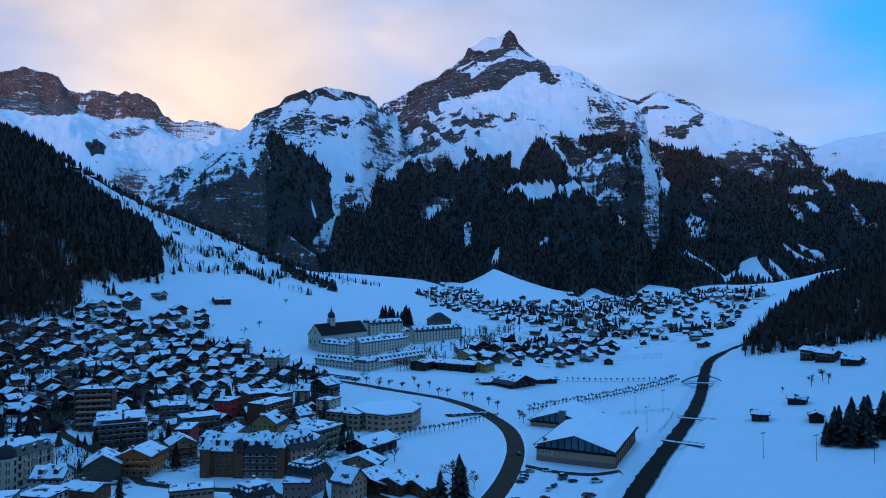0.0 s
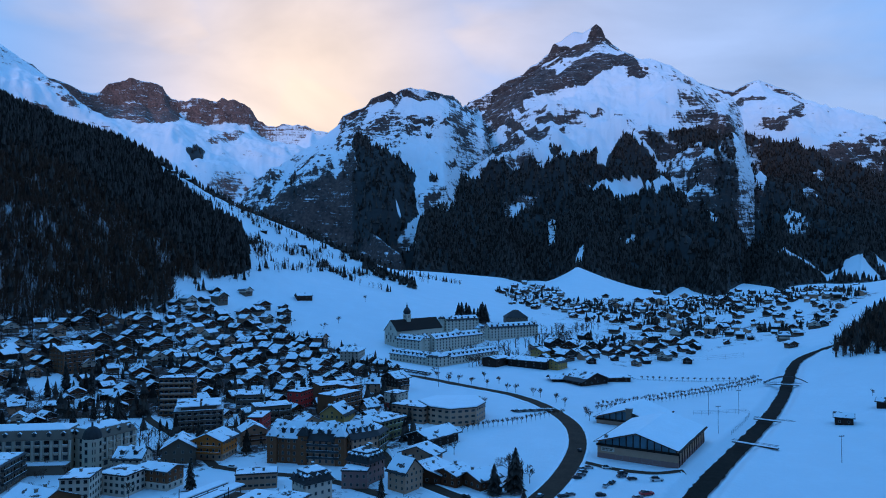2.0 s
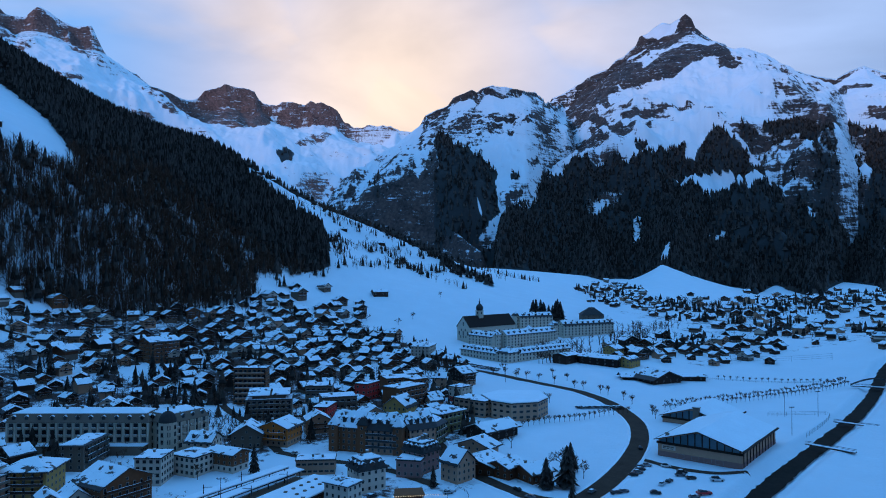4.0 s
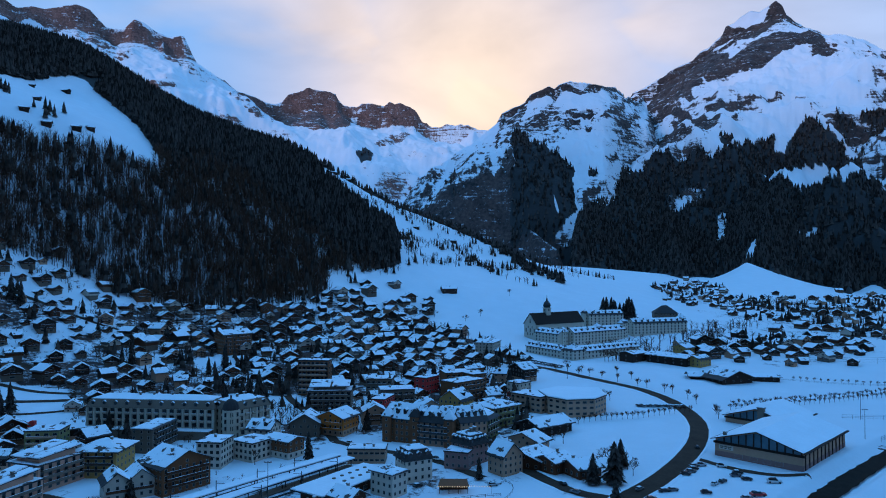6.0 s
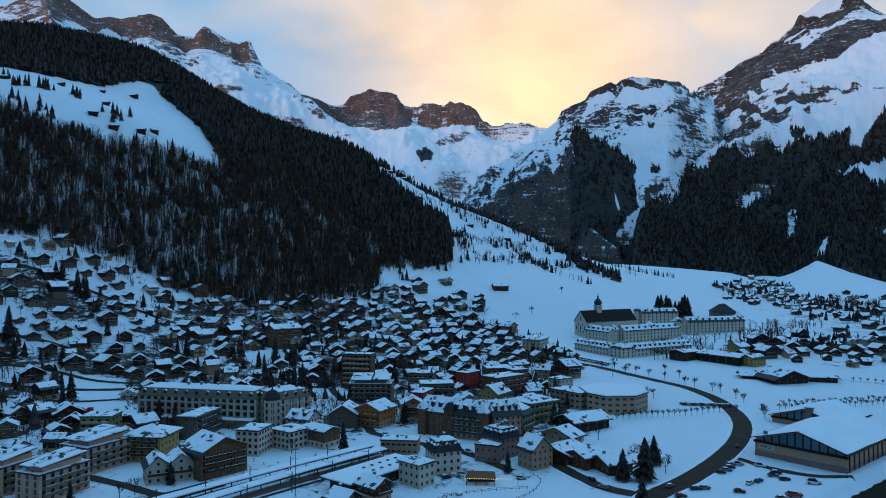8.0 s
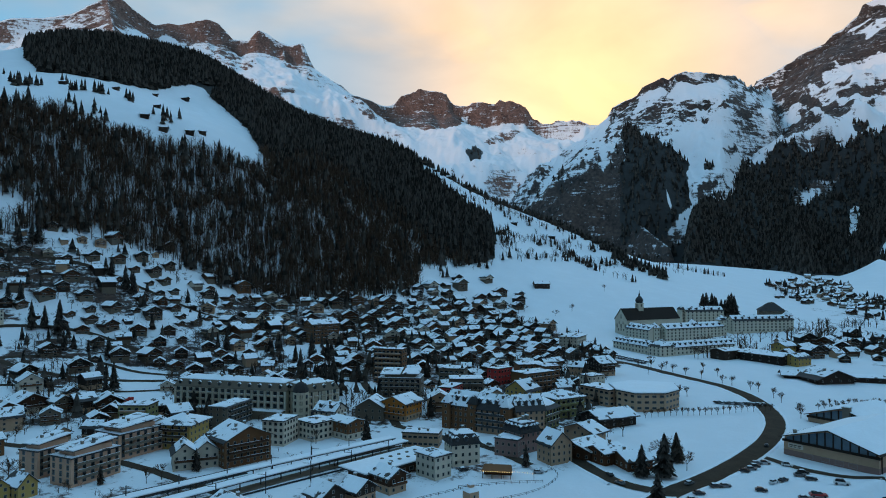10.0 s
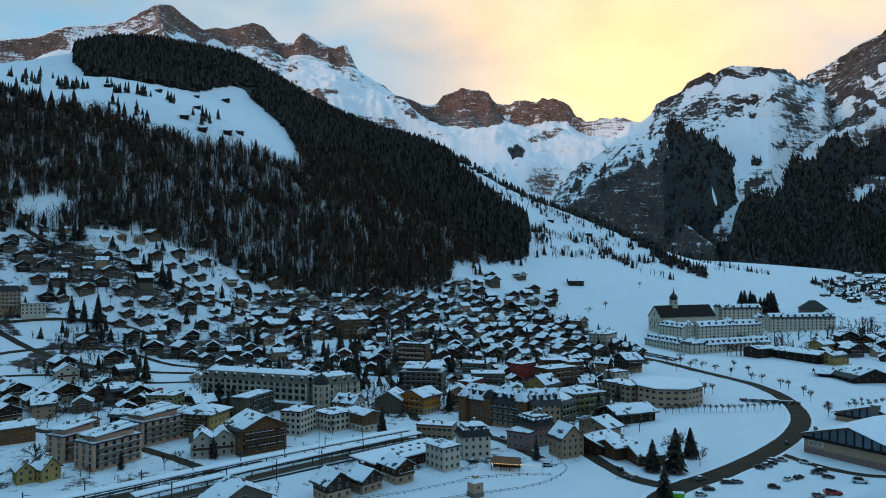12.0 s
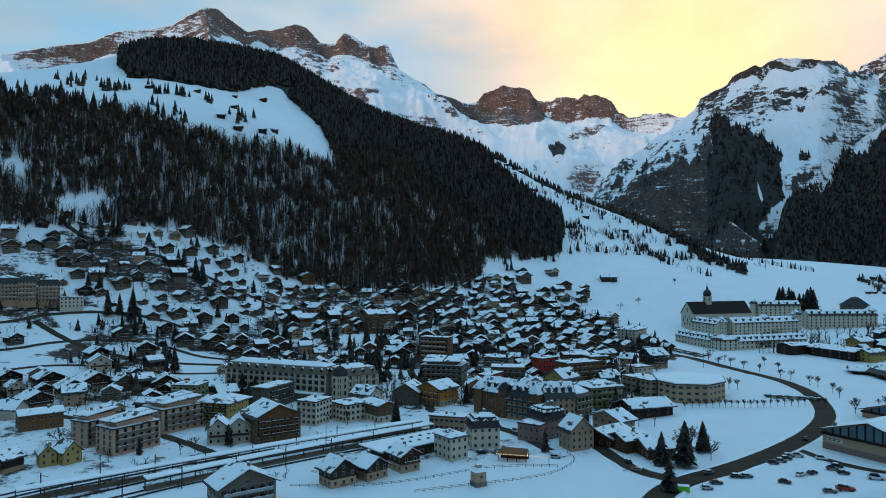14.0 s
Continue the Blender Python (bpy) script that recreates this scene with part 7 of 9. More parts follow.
home(-431, 236, 93, 6, 1.02)
home(-427, 244, 73, 0, 1.1)
home(-354, 366, 51, 4, 1.06)
home(-375, 384, 63, 2, 0.75)
home(-498, 472, 70, 2, 1.27)
home(-459, 486, 173, 3, 1.14)
home(-454, 508, 159, 2, 1.14)
home(-452, 464, 175, 1, 1.2)
home(-438, 508, 71, 8, 1.23)
home(-429, 533, 70, 11, 1.25)
home(-439, 466, 76, 6, 1.01)
home(-430, 482, 100, 3, 1.1)
home(-425, 496, 82, 8, 0.75)
home(-422, 509, 158, 3, 0.93)
home(-416, 523, 72, 1, 1.35)
home(-426, 460, 77, 5, 0.77)
home(-405, 502, 62, 0, 1.35)
home(-401, 522, 55, 1, 1.35)
home(-404, 454, 84, 1, 0.94)
home(-398, 471, 191, 8, 0.75)
home(-389, 443, 100, 2, 1.35)
home(-380, 467, 92, 10, 1.35)
home(-373, 493, 68, 1, 1.13)
home(-394, 489, 72, 3, 1.06)
home(-373, 410, 74, 1, 1.04)
home(-361, 431, 179, 3, 1.28)
home(-340, 406, 77, 10, 1.08)
home(-330, 422, 61, 0, 0.92)
home(-352, 389, 55, 7, 0.99)
home(-332, 366, 153, 8, 0.93)
home(-307, 387, 149, 5, 0.86)
home(-322, 381, 44, 7, 0.94)
home(-387, 570, 157, 6, 1.07)
home(-375, 584, 50, 10, 1.35)
home(-392, 546, 132, 0, 1.13)
home(-369, 565, 57, 6, 1.04)
home(-360, 588, 48, 8, 0.93)
home(-337, 607, 58, 11, 1.35)
home(-321, 602, 43, 2, 1.11)
home(-312, 616, 56, 1, 1.02)
home(-340, 549, 44, 0, 1.35)
home(-325, 556, 50, 0, 1.07)
home(-325, 526, 52, 4, 1.35)
home(-308, 482, 58, 1, 1.22)
home(-328, 573, 60, 7, 1.18)
home(-312, 581, 51, 3, 1.09)
home(-296, 566, 62, 3, 1.35)
home(-329, 651, 72, 8, 0.81)
home(-337, 694, 67, 1, 1.35)
home(-331, 717, 171, 2, 1.01)
home(-336, 753, 58, 4, 1.35)
home(-321, 733, 65, 7, 1.35)
home(-314, 788, 70, 1, 1.35)
home(-281, 756, 45, 0, 1.3)
home(-287, 718, 43, 0, 1.25)
home(-299, 690, 142, 4, 1.35)
home(-307, 661, 50, 3, 1.19)
home(-317, 695, 67, 6, 0.96)
home(-275, 692, 73, 5, 1.04)
home(-279, 736, 149, 2, 1.25)
home(-263, 771, 58, 2, 1.03)
home(-253, 746, 53, 8, 1.03)
home(-262, 717, 67, 1, 1.11)
home(-247, 729, 54, 7, 1.12)
home(-294, 652, 62, 3, 0.97)
home(-295, 615, 58, 1, 1.01)
home(-278, 620, 157, 1, 1.2)
home(-271, 660, 74, 0, 1.16)
home(-263, 681, 157, 6, 1.1)
home(-259, 611, 65, 10, 1.28)
home(-272, 582, 58, 11, 1.35)
home(-245, 653, 48, 3, 0.94)
home(-243, 620, 78, 4, 1.35)
home(-240, 691, 55, 0, 1.18)
home(-261, 588, 136, 7, 0.95)
home(-265, 538, 143, 1, 1.07)
home(-259, 551, 143, 3, 0.83)
home(-248, 550, 49, 0, 0.99)
home(-222, 615, 74, 1, 1.15)
home(-240, 593, 136, 3, 1.04)
home(-222, 655, 73, 0, 1.3)
home(-202, 660, 58, 4, 1.35)
home(-277, 551, 147, 5, 0.75)
home(-277, 525, 48, 1, 1.35)
home(-230, 526, 145, 1, 1.02)
home(-219, 552, 70, 6, 0.9)
home(-216, 577, 69, 0, 1.0)
home(-238, 560, 154, 5, 0.75)
home(-209, 594, 158, 6, 0.79)
home(-185, 491, 47, 0, 1.14)
home(-184, 534, 72, 0, 0.92)
home(-195, 531, 31, 8, 0.75)
home(-179, 596, 80, 0, 1.0)
home(-226, 502, 36, 4, 1.18)
home(-244, 519, 56, 11, 1.02)
home(-176, 549, 52, 0, 0.93)
home(-212, 509, 53, 2, 0.89)
home(-19, 1447, 73, 0, 1.35)
home(-1, 1604, 84, 1, 1.35)
home(18, 1561, 83, 2, 1.35)
home(37, 1563, 78, 0, 1.35)
home(3, 1328, 55, 0, 1.35)
home(-9, 1290, 46, 5, 1.05)
home(45, 1267, 60, 4, 1.35)
home(68, 1326, 62, 1, 1.35)
home(35, 1195, 37, 5, 0.97)
home(23, 1328, 66, 2, 1.35)
home(73, 1215, 42, 6, 1.06)
home(83, 1155, 35, 1, 1.35)
home(106, 1212, 38, 4, 1.35)
home(129, 1258, 126, 2, 1.35)
home(154, 1379, 185, 2, 1.35)
home(96, 1175, 38, 4, 1.35)
home(154, 1245, 34, 1, 1.35)
home(112, 1165, 116, 6, 1.02)
home(146, 1004, 113, 4, 1.35)
home(123, 973, 35, 0, 0.92)
home(179, 1094, 80, 1, 1.35)
home(185, 1055, 355, 0, 1.26)
home(201, 1053, 352, 0, 1.35)
home(221, 1074, 332, 1, 1.35)
home(232, 1047, 334, 0, 1.35)
home(226, 1130, 320, 2, 1.28)
home(223, 1247, 134, 6, 1.35)
home(229, 1222, 137, 5, 1.26)
home(228, 992, 321, 4, 1.35)
home(201, 1276, 336, 0, 1.35)
home(291, 1628, 93, 3, 1.35)
home(338, 1572, 7, 5, 1.31)
home(422, 1654, 31, 2, 1.35)
home(463, 1675, 340, 6, 1.35)
home(514, 1802, 281, 3, 1.35)
home(518, 1708, 283, 6, 1.35)
home(319, 1182, 2, 6, 1.35)
home(333, 1167, 280, 0, 1.35)
home(348, 1146, 282, 2, 1.35)
home(383, 1203, 274, 2, 1.35)
home(362, 1104, 267, 1, 1.35)
home(401, 1181, 259, 4, 1.35)
home(369, 1066, 292, 2, 1.35)
home(403, 1114, 270, 2, 1.35)
home(415, 1110, 272, 1, 1.35)
home(412, 1068, 259, 5, 1.35)
home(393, 1000, 297, 5, 1.09)
home(424, 1049, 279, 1, 1.35)
home(424, 1020, 270, 6, 1.2)
home(312, 1072, 297, 6, 1.22)
home(316, 1041, 291, 1, 1.35)
home(292, 1003, 299, 3, 1.22)
home(342, 1035, 22, 1, 1.35)
home(360, 1021, 6, 5, 0.88)
home(331, 964, 27, 2, 1.35)
home(253, 995, 324, 1, 1.3)
home(265, 949, 47, 0, 1.35)
home(249, 913, 302, 2, 1.35)
home(292, 909, 255, 1, 1.35)
home(294, 858, 248, 1, 1.35)
home(305, 839, 340, 0, 1.05)
home(314, 802, 344, 1, 1.31)
home(326, 808, 337, 2, 1.21)
home(223, 864, 56, 5, 1.35)
home(220, 941, 331, 0, 1.35)
home(143, 909, 38, 3, 1.29)
home(111, 855, 68, 0, 1.35)
home(152, 866, 353, 0, 1.24)
home(170, 893, 326, 3, 1.35)
home(179, 843, 146, 1, 1.35)
home(139, 778, 118, 6, 1.2)
home(156, 757, 39, 5, 1.26)
home(257, 726, 263, 1, 1.17)
home(277, 748, 273, 3, 1.12)
home(248, 679, 12, 3, 0.85)
home(71, 788, 41, 4, 1.35)
home(91, 775, 68, 3, 0.91)
home(108, 776, 352, 4, 1.35)
home(36, 709, 28, 6, 1.35)
home(53, 709, 341, 3, 1.33)
home(64, 682, 4, 6, 1.04)
home(78, 718, 319, 6, 0.94)
home(87, 683, 31, 3, 0.97)
home(97, 727, 310, 0, 0.86)
home(96, 678, 6, 1, 0.87)
home(105, 698, 47, 5, 0.86)
home(44, 644, 41, 6, 1.12)
home(-354, 202, 81, 2, 1.22)
home(-339, 218, 80, 2, 1.35)
home(-310, 217, 75, 3, 1.21)
home(-319, 234, 81, 3, 1.28)
home(-305, 244, 80, 7, 0.91)
home(-298, 252, 167, 6, 0.93)
home(-288, 261, 62, 0, 1.16)
home(-357, 257, 71, 1, 1.35)
home(-299, 193, 85, 2, 1.35)
home(-204, 141, 15, 6, 0.75)
home(-240, 418, 51, 1, 1.28)
home(-276, 456, 62, 0, 0.98)
home(-255, 471, 58, 1, 1.06)
home(-236, 446, 42, 4, 1.35)
home(-267, 483, 41, 3, 1.18)
home(-237, 570, 62, 0, 1.35)
home(-275, 540, 51, 0, 1.11)
home(-214, 559, 70, 0, 1.28)
home(-156, 556, 57, 5, 1.35)
home(-209, 609, 68, 7, 1.28)
home(-264, 575, 51, 11, 1.35)
home(-392, 340, 154, 10, 0.91)
home(-210, 525, 140, 6, 0.87)
home(-281, 604, 128, 2, 0.74)
home(-375, 438, 161, 0, 0.92)
home(-310, 511, 58, 0, 0.8)
home(-207, 627, 138, 10, 0.89)
home(-176, 441, 140, 3, 0.99)
home(-224, 595, 52, 2, 0.74)
home(-291, 441, 39, 6, 0.8)
home(-384, 503, 153, 10, 0.78)
home(-361, 518, 51, 0, 1.01)
home(-275, 423, 42, 3, 0.9)
home(-173, 628, 85, 1, 0.82)
home(-363, 652, 157, 10, 0.91)
home(-356, 418, 56, 3, 0.84)
home(-384, 519, 65, 2, 0.93)
home(-272, 409, 49, 2, 0.81)
home(-175, 509, 28, 6, 0.82)
home(-157, 484, 60, 2, 0.94)
home(-364, 630, 93, 1, 0.86)
home(-370, 597, 131, 2, 0.9)
home(-196, 616, 63, 6, 0.72)
home(-396, 416, 74, 7, 0.83)
home(-374, 542, 59, 5, 0.9)
home(-378, 356, 85, 0, 0.78)
home(-186, 418, 16, 2, 0.81)
home(-387, 430, 163, 10, 0.85)
home(-346, 562, 73, 4, 0.73)
home(-328, 453, 58, 10, 0.88)
home(-256, 425, 117, 4, 0.97)
home(-304, 434, 60, 10, 0.89)
home(-161, 517, 11, 3, 0.83)
home(-292, 489, 137, 3, 0.75)
home(-140, 459, 330, 4, 0.81)
home(-222, 447, 35, 2, 0.99)
home(-367, 476, 165, 5, 0.99)
home(-141, 500, 310, 4, 0.91)
home(-332, 590, 60, 0, 0.95)
home(-294, 458, 161, 9, 0.81)
home(-114, 494, 40, 4, 0.81)
home(-325, 635, 151, 4, 0.89)
home(-237, 538, 48, 6, 0.98)
home(-185, 578, 86, 6, 0.85)
home(-333, 620, 151, 2, 0.86)
home(-136, 486, 322, 2, 0.89)
home(-214, 430, 23, 6, 0.85)
home(-152, 541, 57, 3, 1.0)
home(-247, 498, 60, 4, 0.93)
home(-171, 464, 115, 10, 0.86)
home(-357, 543, 68, 9, 0.78)
home(-400, 403, 83, 2, 0.79)
home(-299, 325, 58, 6, 0.93)
home(-184, 642, 82, 6, 0.92)
home(-199, 450, 30, 3, 0.82)
home(-255, 628, 147, 6, 0.83)
home(-319, 666, 75, 7, 0.77)
home(-294, 394, 64, 2, 0.92)
home(-382, 483, 65, 4, 0.91)
home(-136, 536, 34, 7, 0.81)
home(-260, 646, 66, 10, 0.81)
home(-314, 344, 46, 6, 0.98)
home(-280, 642, 52, 10, 0.79)
home(-288, 309, 30, 4, 0.83)
home(-366, 451, 91, 0, 0.89)
home(-286, 383, 136, 10, 0.98)
home(-273, 394, 126, 1, 0.75)
home(-334, 328, 43, 5, 0.8)
home(-331, 266, 85, 2, 0.84)
home(-206, 644, 64, 4, 0.89)
home(-312, 631, 64, 0, 0.78)
home(-356, 665, 78, 3, 0.83)
home(-239, 665, 63, 4, 0.82)
home(-293, 600, 52, 3, 1.01)
home(-160, 595, 80, 6, 0.79)
home(-345, 527, 77, 10, 1.0)
home(-258, 409, 50, 2, 0.78)
home(-229, 627, 59, 2, 0.81)
home(-232, 402, 35, 7, 0.88)
home(-297, 519, 61, 5, 0.87)
home(-159, 448, 341, 4, 0.73)
home(-351, 324, 135, 5, 0.73)
home(-318, 367, 52, 6, 0.72)
home(-383, 317, 61, 4, 0.79)
home(-258, 371, 61, 2, 0.96)
home(-326, 287, 58, 7, 0.81)
home(-126, 464, 60, 4, 0.74)
home(-275, 502, 73, 3, 0.79)
home(-269, 364, 31, 1, 0.9)
home(-212, 461, 51, 6, 0.88)
home(-311, 559, 147, 6, 0.77)
home(-138, 556, 55, 6, 0.79)
home(-337, 435, 64, 10, 0.77)
home(-387, 590, 136, 5, 0.93)
home(-232, 468, 136, 6, 0.94)
home(-339, 284, 173, 6, 1.01)
home(-305, 592, 154, 4, 0.76)
home(-380, 617, 62, 1, 0.76)
home(-237, 606, 133, 10, 1.02)
home(-349, 579, 43, 1, 0.79)
home(-138, 522, 40, 2, 0.76)
home(-212, 482, 67, 6, 0.95)
home(-123, 516, 334, 3, 0.85)
home(-347, 458, 82, 1, 0.73)
home(-372, 423, 77, 2, 0.82)
home(-286, 325, 47, 2, 1.0)
home(-216, 675, 70, 4, 0.82)
home(-193, 510, 139, 1, 1.02)
home(-164, 501, 336, 1, 1.01)
home(-339, 511, 67, 6, 0.81)
home(-301, 311, 44, 1, 0.87)
home(-266, 339, 24, 5, 0.77)
home(-309, 457, 162, 2, 0.94)
home(-335, 664, 59, 2, 0.89)
home(-316, 446, 59, 2, 0.83)
home(-355, 506, 158, 4, 0.98)
home(-253, 441, 57, 0, 0.98)
home(-337, 387, 56, 3, 0.75)
home(-310, 497, 58, 2, 0.92)
home(-359, 466, 162, 6, 1.01)
home(-336, 346, 68, 3, 0.87)
home(-410, 412, 93, 2, 0.86)
home(-312, 537, 53, 3, 0.87)
home(-183, 615, 75, 3, 0.75)
home(-254, 565, 39, 6, 0.85)
home(-160, 617, 165, 7, 0.77)
home(-215, 538, 54, 6, 1.0)
home(-251, 673, 162, 3, 1.01)
home(-196, 430, 323, 3, 0.9)
home(-194, 598, 157, 10, 0.82)
home(-331, 492, 65, 3, 0.99)
home(-401, 432, 86, 3, 0.77)
home(-350, 344, 51, 4, 0.86)
home(-268, 444, 149, 7, 0.93)
home(-252, 353, 48, 6, 0.99)
home(-296, 629, 151, 5, 0.89)
home(-238, 639, 132, 3, 0.95)
home(-318, 398, 39, 6, 0.84)
home(-143, 582, 58, 9, 0.8)
home(-342, 675, 74, 6, 0.84)
home(-297, 364, 74, 6, 0.73)
home(-342, 478, 64, 2, 0.9)
home(-192, 476, 151, 2, 0.88)
home(-372, 527, 68, 4, 0.91)
home(-298, 553, 67, 6, 0.9)
home(-120, 548, 43, 7, 1.0)
home(-350, 615, 60, 2, 0.93)
home(-348, 442, 88, 10, 1.0)
home(-329, 470, 59, 6, 0.78)
home(-156, 470, 69, 3, 0.73)
home(-346, 309, 81, 9, 0.77)
home(-447, 339, 87, 3, 0.76)
home(-432, 314, 165, 3, 0.8)
home(-514, 411, 60, 5, 0.88)
home(-548, 361, 156, 10, 0.77)
home(-555, 344, 166, 1, 0.93)
home(-433, 347, 78, 3, 1.01)
home(-507, 338, 164, 9, 0.87)
home(-455, 318, 167, 4, 0.82)
home(-432, 386, 84, 2, 0.76)
home(-420, 370, 161, 4, 0.86)
home(-539, 409, 66, 3, 0.75)
home(-520, 366, 69, 1, 0.94)
home(-543, 385, 52, 6, 0.88)
home(-473, 399, 79, 9, 0.93)
home(-462, 422, 91, 2, 0.76)
home(-480, 420, 84, 5, 0.85)
home(-448, 436, 80, 2, 0.98)
home(-496, 299, 63, 10, 0.78)
home(-523, 399, 68, 5, 0.73)
home(-526, 384, 166, 10, 0.81)
home(-486, 287, 67, 2, 0.99)
home(-493, 452, 75, 10, 0.78)
home(-445, 355, 73, 2, 0.94)
home(-450, 300, 66, 4, 0.97)
home(-438, 328, 79, 2, 0.88)
home(58, 765, 142, 2, 0.79)
home(114, 644, 110, 10, 0.85)
home(109, 668, 32, 3, 0.77)
home(125, 750, 46, 5, 1.02)
home(54, 670, 329, 3, 0.99)
home(37, 692, 149, 2, 0.84)
home(150, 646, 345, 4, 0.94)
home(146, 695, 336, 9, 0.73)
home(165, 735, 36, 6, 0.76)
home(88, 652, 16, 4, 0.74)
home(159, 707, 295, 3, 0.83)
home(118, 679, 330, 2, 0.84)
home(24, 720, 320, 0, 0.72)
home(16, 708, 319, 10, 0.86)
home(86, 752, 26, 6, 0.76)
home(131, 719, 8, 3, 0.74)
home(163, 693, 308, 4, 0.81)
home(144, 678, 347, 2, 0.91)
home(70, 668, 309, 3, 0.94)
home(66, 634, 11, 10, 0.9)
home(144, 732, 147, 1, 0.88)
home(105, 751, 20, 1, 0.87)
home(353, 1327, 225, 5, 0.91)
home(570, 1487, 325, 3, 0.91)
home(346, 1366, 210, 9, 0.97)
home(278, 1297, 42, 4, 0.89)
home(615, 1415, 244, 7, 0.8)
home(345, 1537, 42, 6, 0.83)
home(330, 1456, 331, 9, 0.76)
home(398, 1451, 199, 5, 0.73)
home(297, 1320, 0, 6, 0.92)
home(286, 1482, 62, 2, 0.9)
home(621, 1536, 252, 7, 0.83)
home(449, 1441, 197, 4, 0.8)
home(279, 1360, 310, 4, 0.9)
home(172, 1294, 47, 6, 0.83)
home(464, 1354, 233, 7, 0.74)
home(320, 1417, 25, 1, 1.0)
home(394, 1326, 236, 2, 0.95)
home(243, 1330, 124, 7, 0.86)
home(592, 1468, 321, 2, 0.95)
home(618, 1509, 234, 0, 0.75)
home(271, 1324, 34, 3, 0.75)
home(577, 1542, 257, 5, 1.0)
home(401, 1366, 226, 10, 0.74)
home(315, 1314, 34, 3, 0.8)
home(582, 1518, 243, 4, 0.77)
home(599, 1369, 220, 3, 0.88)
home(456, 1420, 199, 7, 1.0)
home(342, 1426, 331, 3, 0.87)
home(236, 1311, 56, 10, 0.74)
home(409, 1310, 348, 0, 0.73)
home(230, 1355, 12, 10, 0.83)
home(301, 1419, 44, 4, 0.87)
home(405, 1389, 234, 3, 0.77)
home(534, 1352, 242, 4, 0.73)
home(554, 1341, 323, 3, 0.72)
home(307, 1467, 38, 4, 0.78)
home(593, 1533, 340, 6, 0.93)
home(392, 1404, 219, 2, 0.93)
home(367, 1312, 229, 4, 0.95)
home(541, 1371, 223, 10, 0.92)
home(348, 1492, 57, 6, 1.0)
home(571, 1456, 332, 6, 0.99)
home(254, 1307, 85, 2, 0.89)
home(436, 1330, 228, 9, 0.92)
home(419, 1336, 237, 9, 0.8)
home(41, 1163, 135, 1, 0.97)
home(96, 1089, 57, 0, 0.85)
home(66, 1180, 28, 4, 0.76)
home(-1, 1150, 65, 4, 0.99)
home(84, 1245, 57, 0, 0.92)
home(104, 1195, 36, 3, 0.74)
home(109, 1254, 126, 4, 0.77)
home(74, 1092, 51, 1, 0.79)
home(52, 1120, 55, 3, 0.8)
home(19, 1148, 55, 3, 0.95)
home(6, 1195, 58, 1, 1.02)
home(6, 1224, 63, 2, 0.86)
home(-13, 1132, 76, 7, 0.77)
home(116, 1137, 36, 0, 0.98)
home(-18, 1112, 92, 0, 0.79)
home(51, 1140, 126, 1, 0.78)
home(117, 1186, 112, 4, 0.78)
home(147, 1204, 9, 5, 0.79)
home(41, 1239, 48, 9, 0.97)
home(12, 1167, 58, 7, 0.92)
home(48, 1222, 54, 4, 0.92)
home(83, 1202, 127, 6, 0.96)
home(58, 1236, 41, 5, 0.89)
home(126, 1204, 40, 0, 0.74)
home(86, 1102, 49, 6, 0.95)
home(125, 1116, 37, 4, 0.89)
home(24, 1098, 71, 6, 0.8)
home(66, 1264, 64, 0, 0.73)
home(63, 1161, 38, 10, 0.82)
home(50, 1095, 155, 0, 0.99)
home(-289, 178, 304, 1, 1.01)
home(-345, 170, 66, 7, 0.89)
home(-354, 219, 59, 5, 0.73)
home(-336, 198, 83, 1, 0.85)
home(-262, 236, 67, 6, 0.78)
home(-316, 171, 94, 6, 0.72)
home(-325, 209, 78, 4, 0.8)
home(-295, 211, 156, 5, 0.94)
home(-288, 228, 55, 7, 0.83)
home(-257, 213, 86, 10, 0.78)
home(-113, 391, 26, 4, 1.02)
home(-129, 352, 33, 5, 0.97)
home(-129, 418, 51, 3, 0.79)
home(-119, 371, 66, 7, 0.75)
home(-165, 402, 52, 4, 0.72)
home(-107, 346, 70, 5, 0.93)
home(-152, 401, 320, 10, 0.86)
home(-94, 403, 54, 10, 0.93)
home(-110, 465, 95, 1, 1.02)
home(-87, 351, 10, 4, 1.0)
home(-83, 452, 17, 4, 0.77)
home(-87, 435, 328, 5, 0.89)
home(-119, 478, 96, 6, 0.87)
home(-105, 477, 35, 4, 0.74)
home(-83, 422, 314, 10, 0.97)
home(-80, 405, 329, 3, 0.8)
home(-95, 370, 137, 2, 0.94)
home(-124, 502, 316, 6, 0.74)
home(-81, 373, 330, 0, 0.75)
home(-107, 375, 46, 5, 0.89)
home(-147, 441, 57, 10, 0.88)
home(-143, 413, 16, 2, 0.89)
home(-104, 359, 317, 10, 0.91)
home(-80, 388, 68, 4, 0.84)
home(-116, 433, 303, 0, 0.92)
home(210, 912, 9, 10, 0.87)
home(332, 892, 274, 2, 0.79)
home(317, 918, 270, 5, 0.95)
home(164, 773, 319, 10, 0.86)
home(247, 840, 252, 2, 0.74)
home(259, 896, 263, 5, 0.94)
home(238, 764, 259, 4, 0.92)
home(359, 973, 271, 9, 0.99)
home(215, 768, 253, 2, 0.72)
home(156, 823, 61, 4, 0.76)
home(234, 827, 241, 6, 0.92)
home(198, 896, 52, 6, 0.87)
home(234, 786, 249, 6, 0.89)
home(380, 944, 10, 7, 0.9)
home(345, 936, 280, 2, 1.0)
home(152, 884, 52, 4, 1.02)
home(209, 744, 358, 9, 0.79)
home(303, 1026, 305, 2, 0.76)
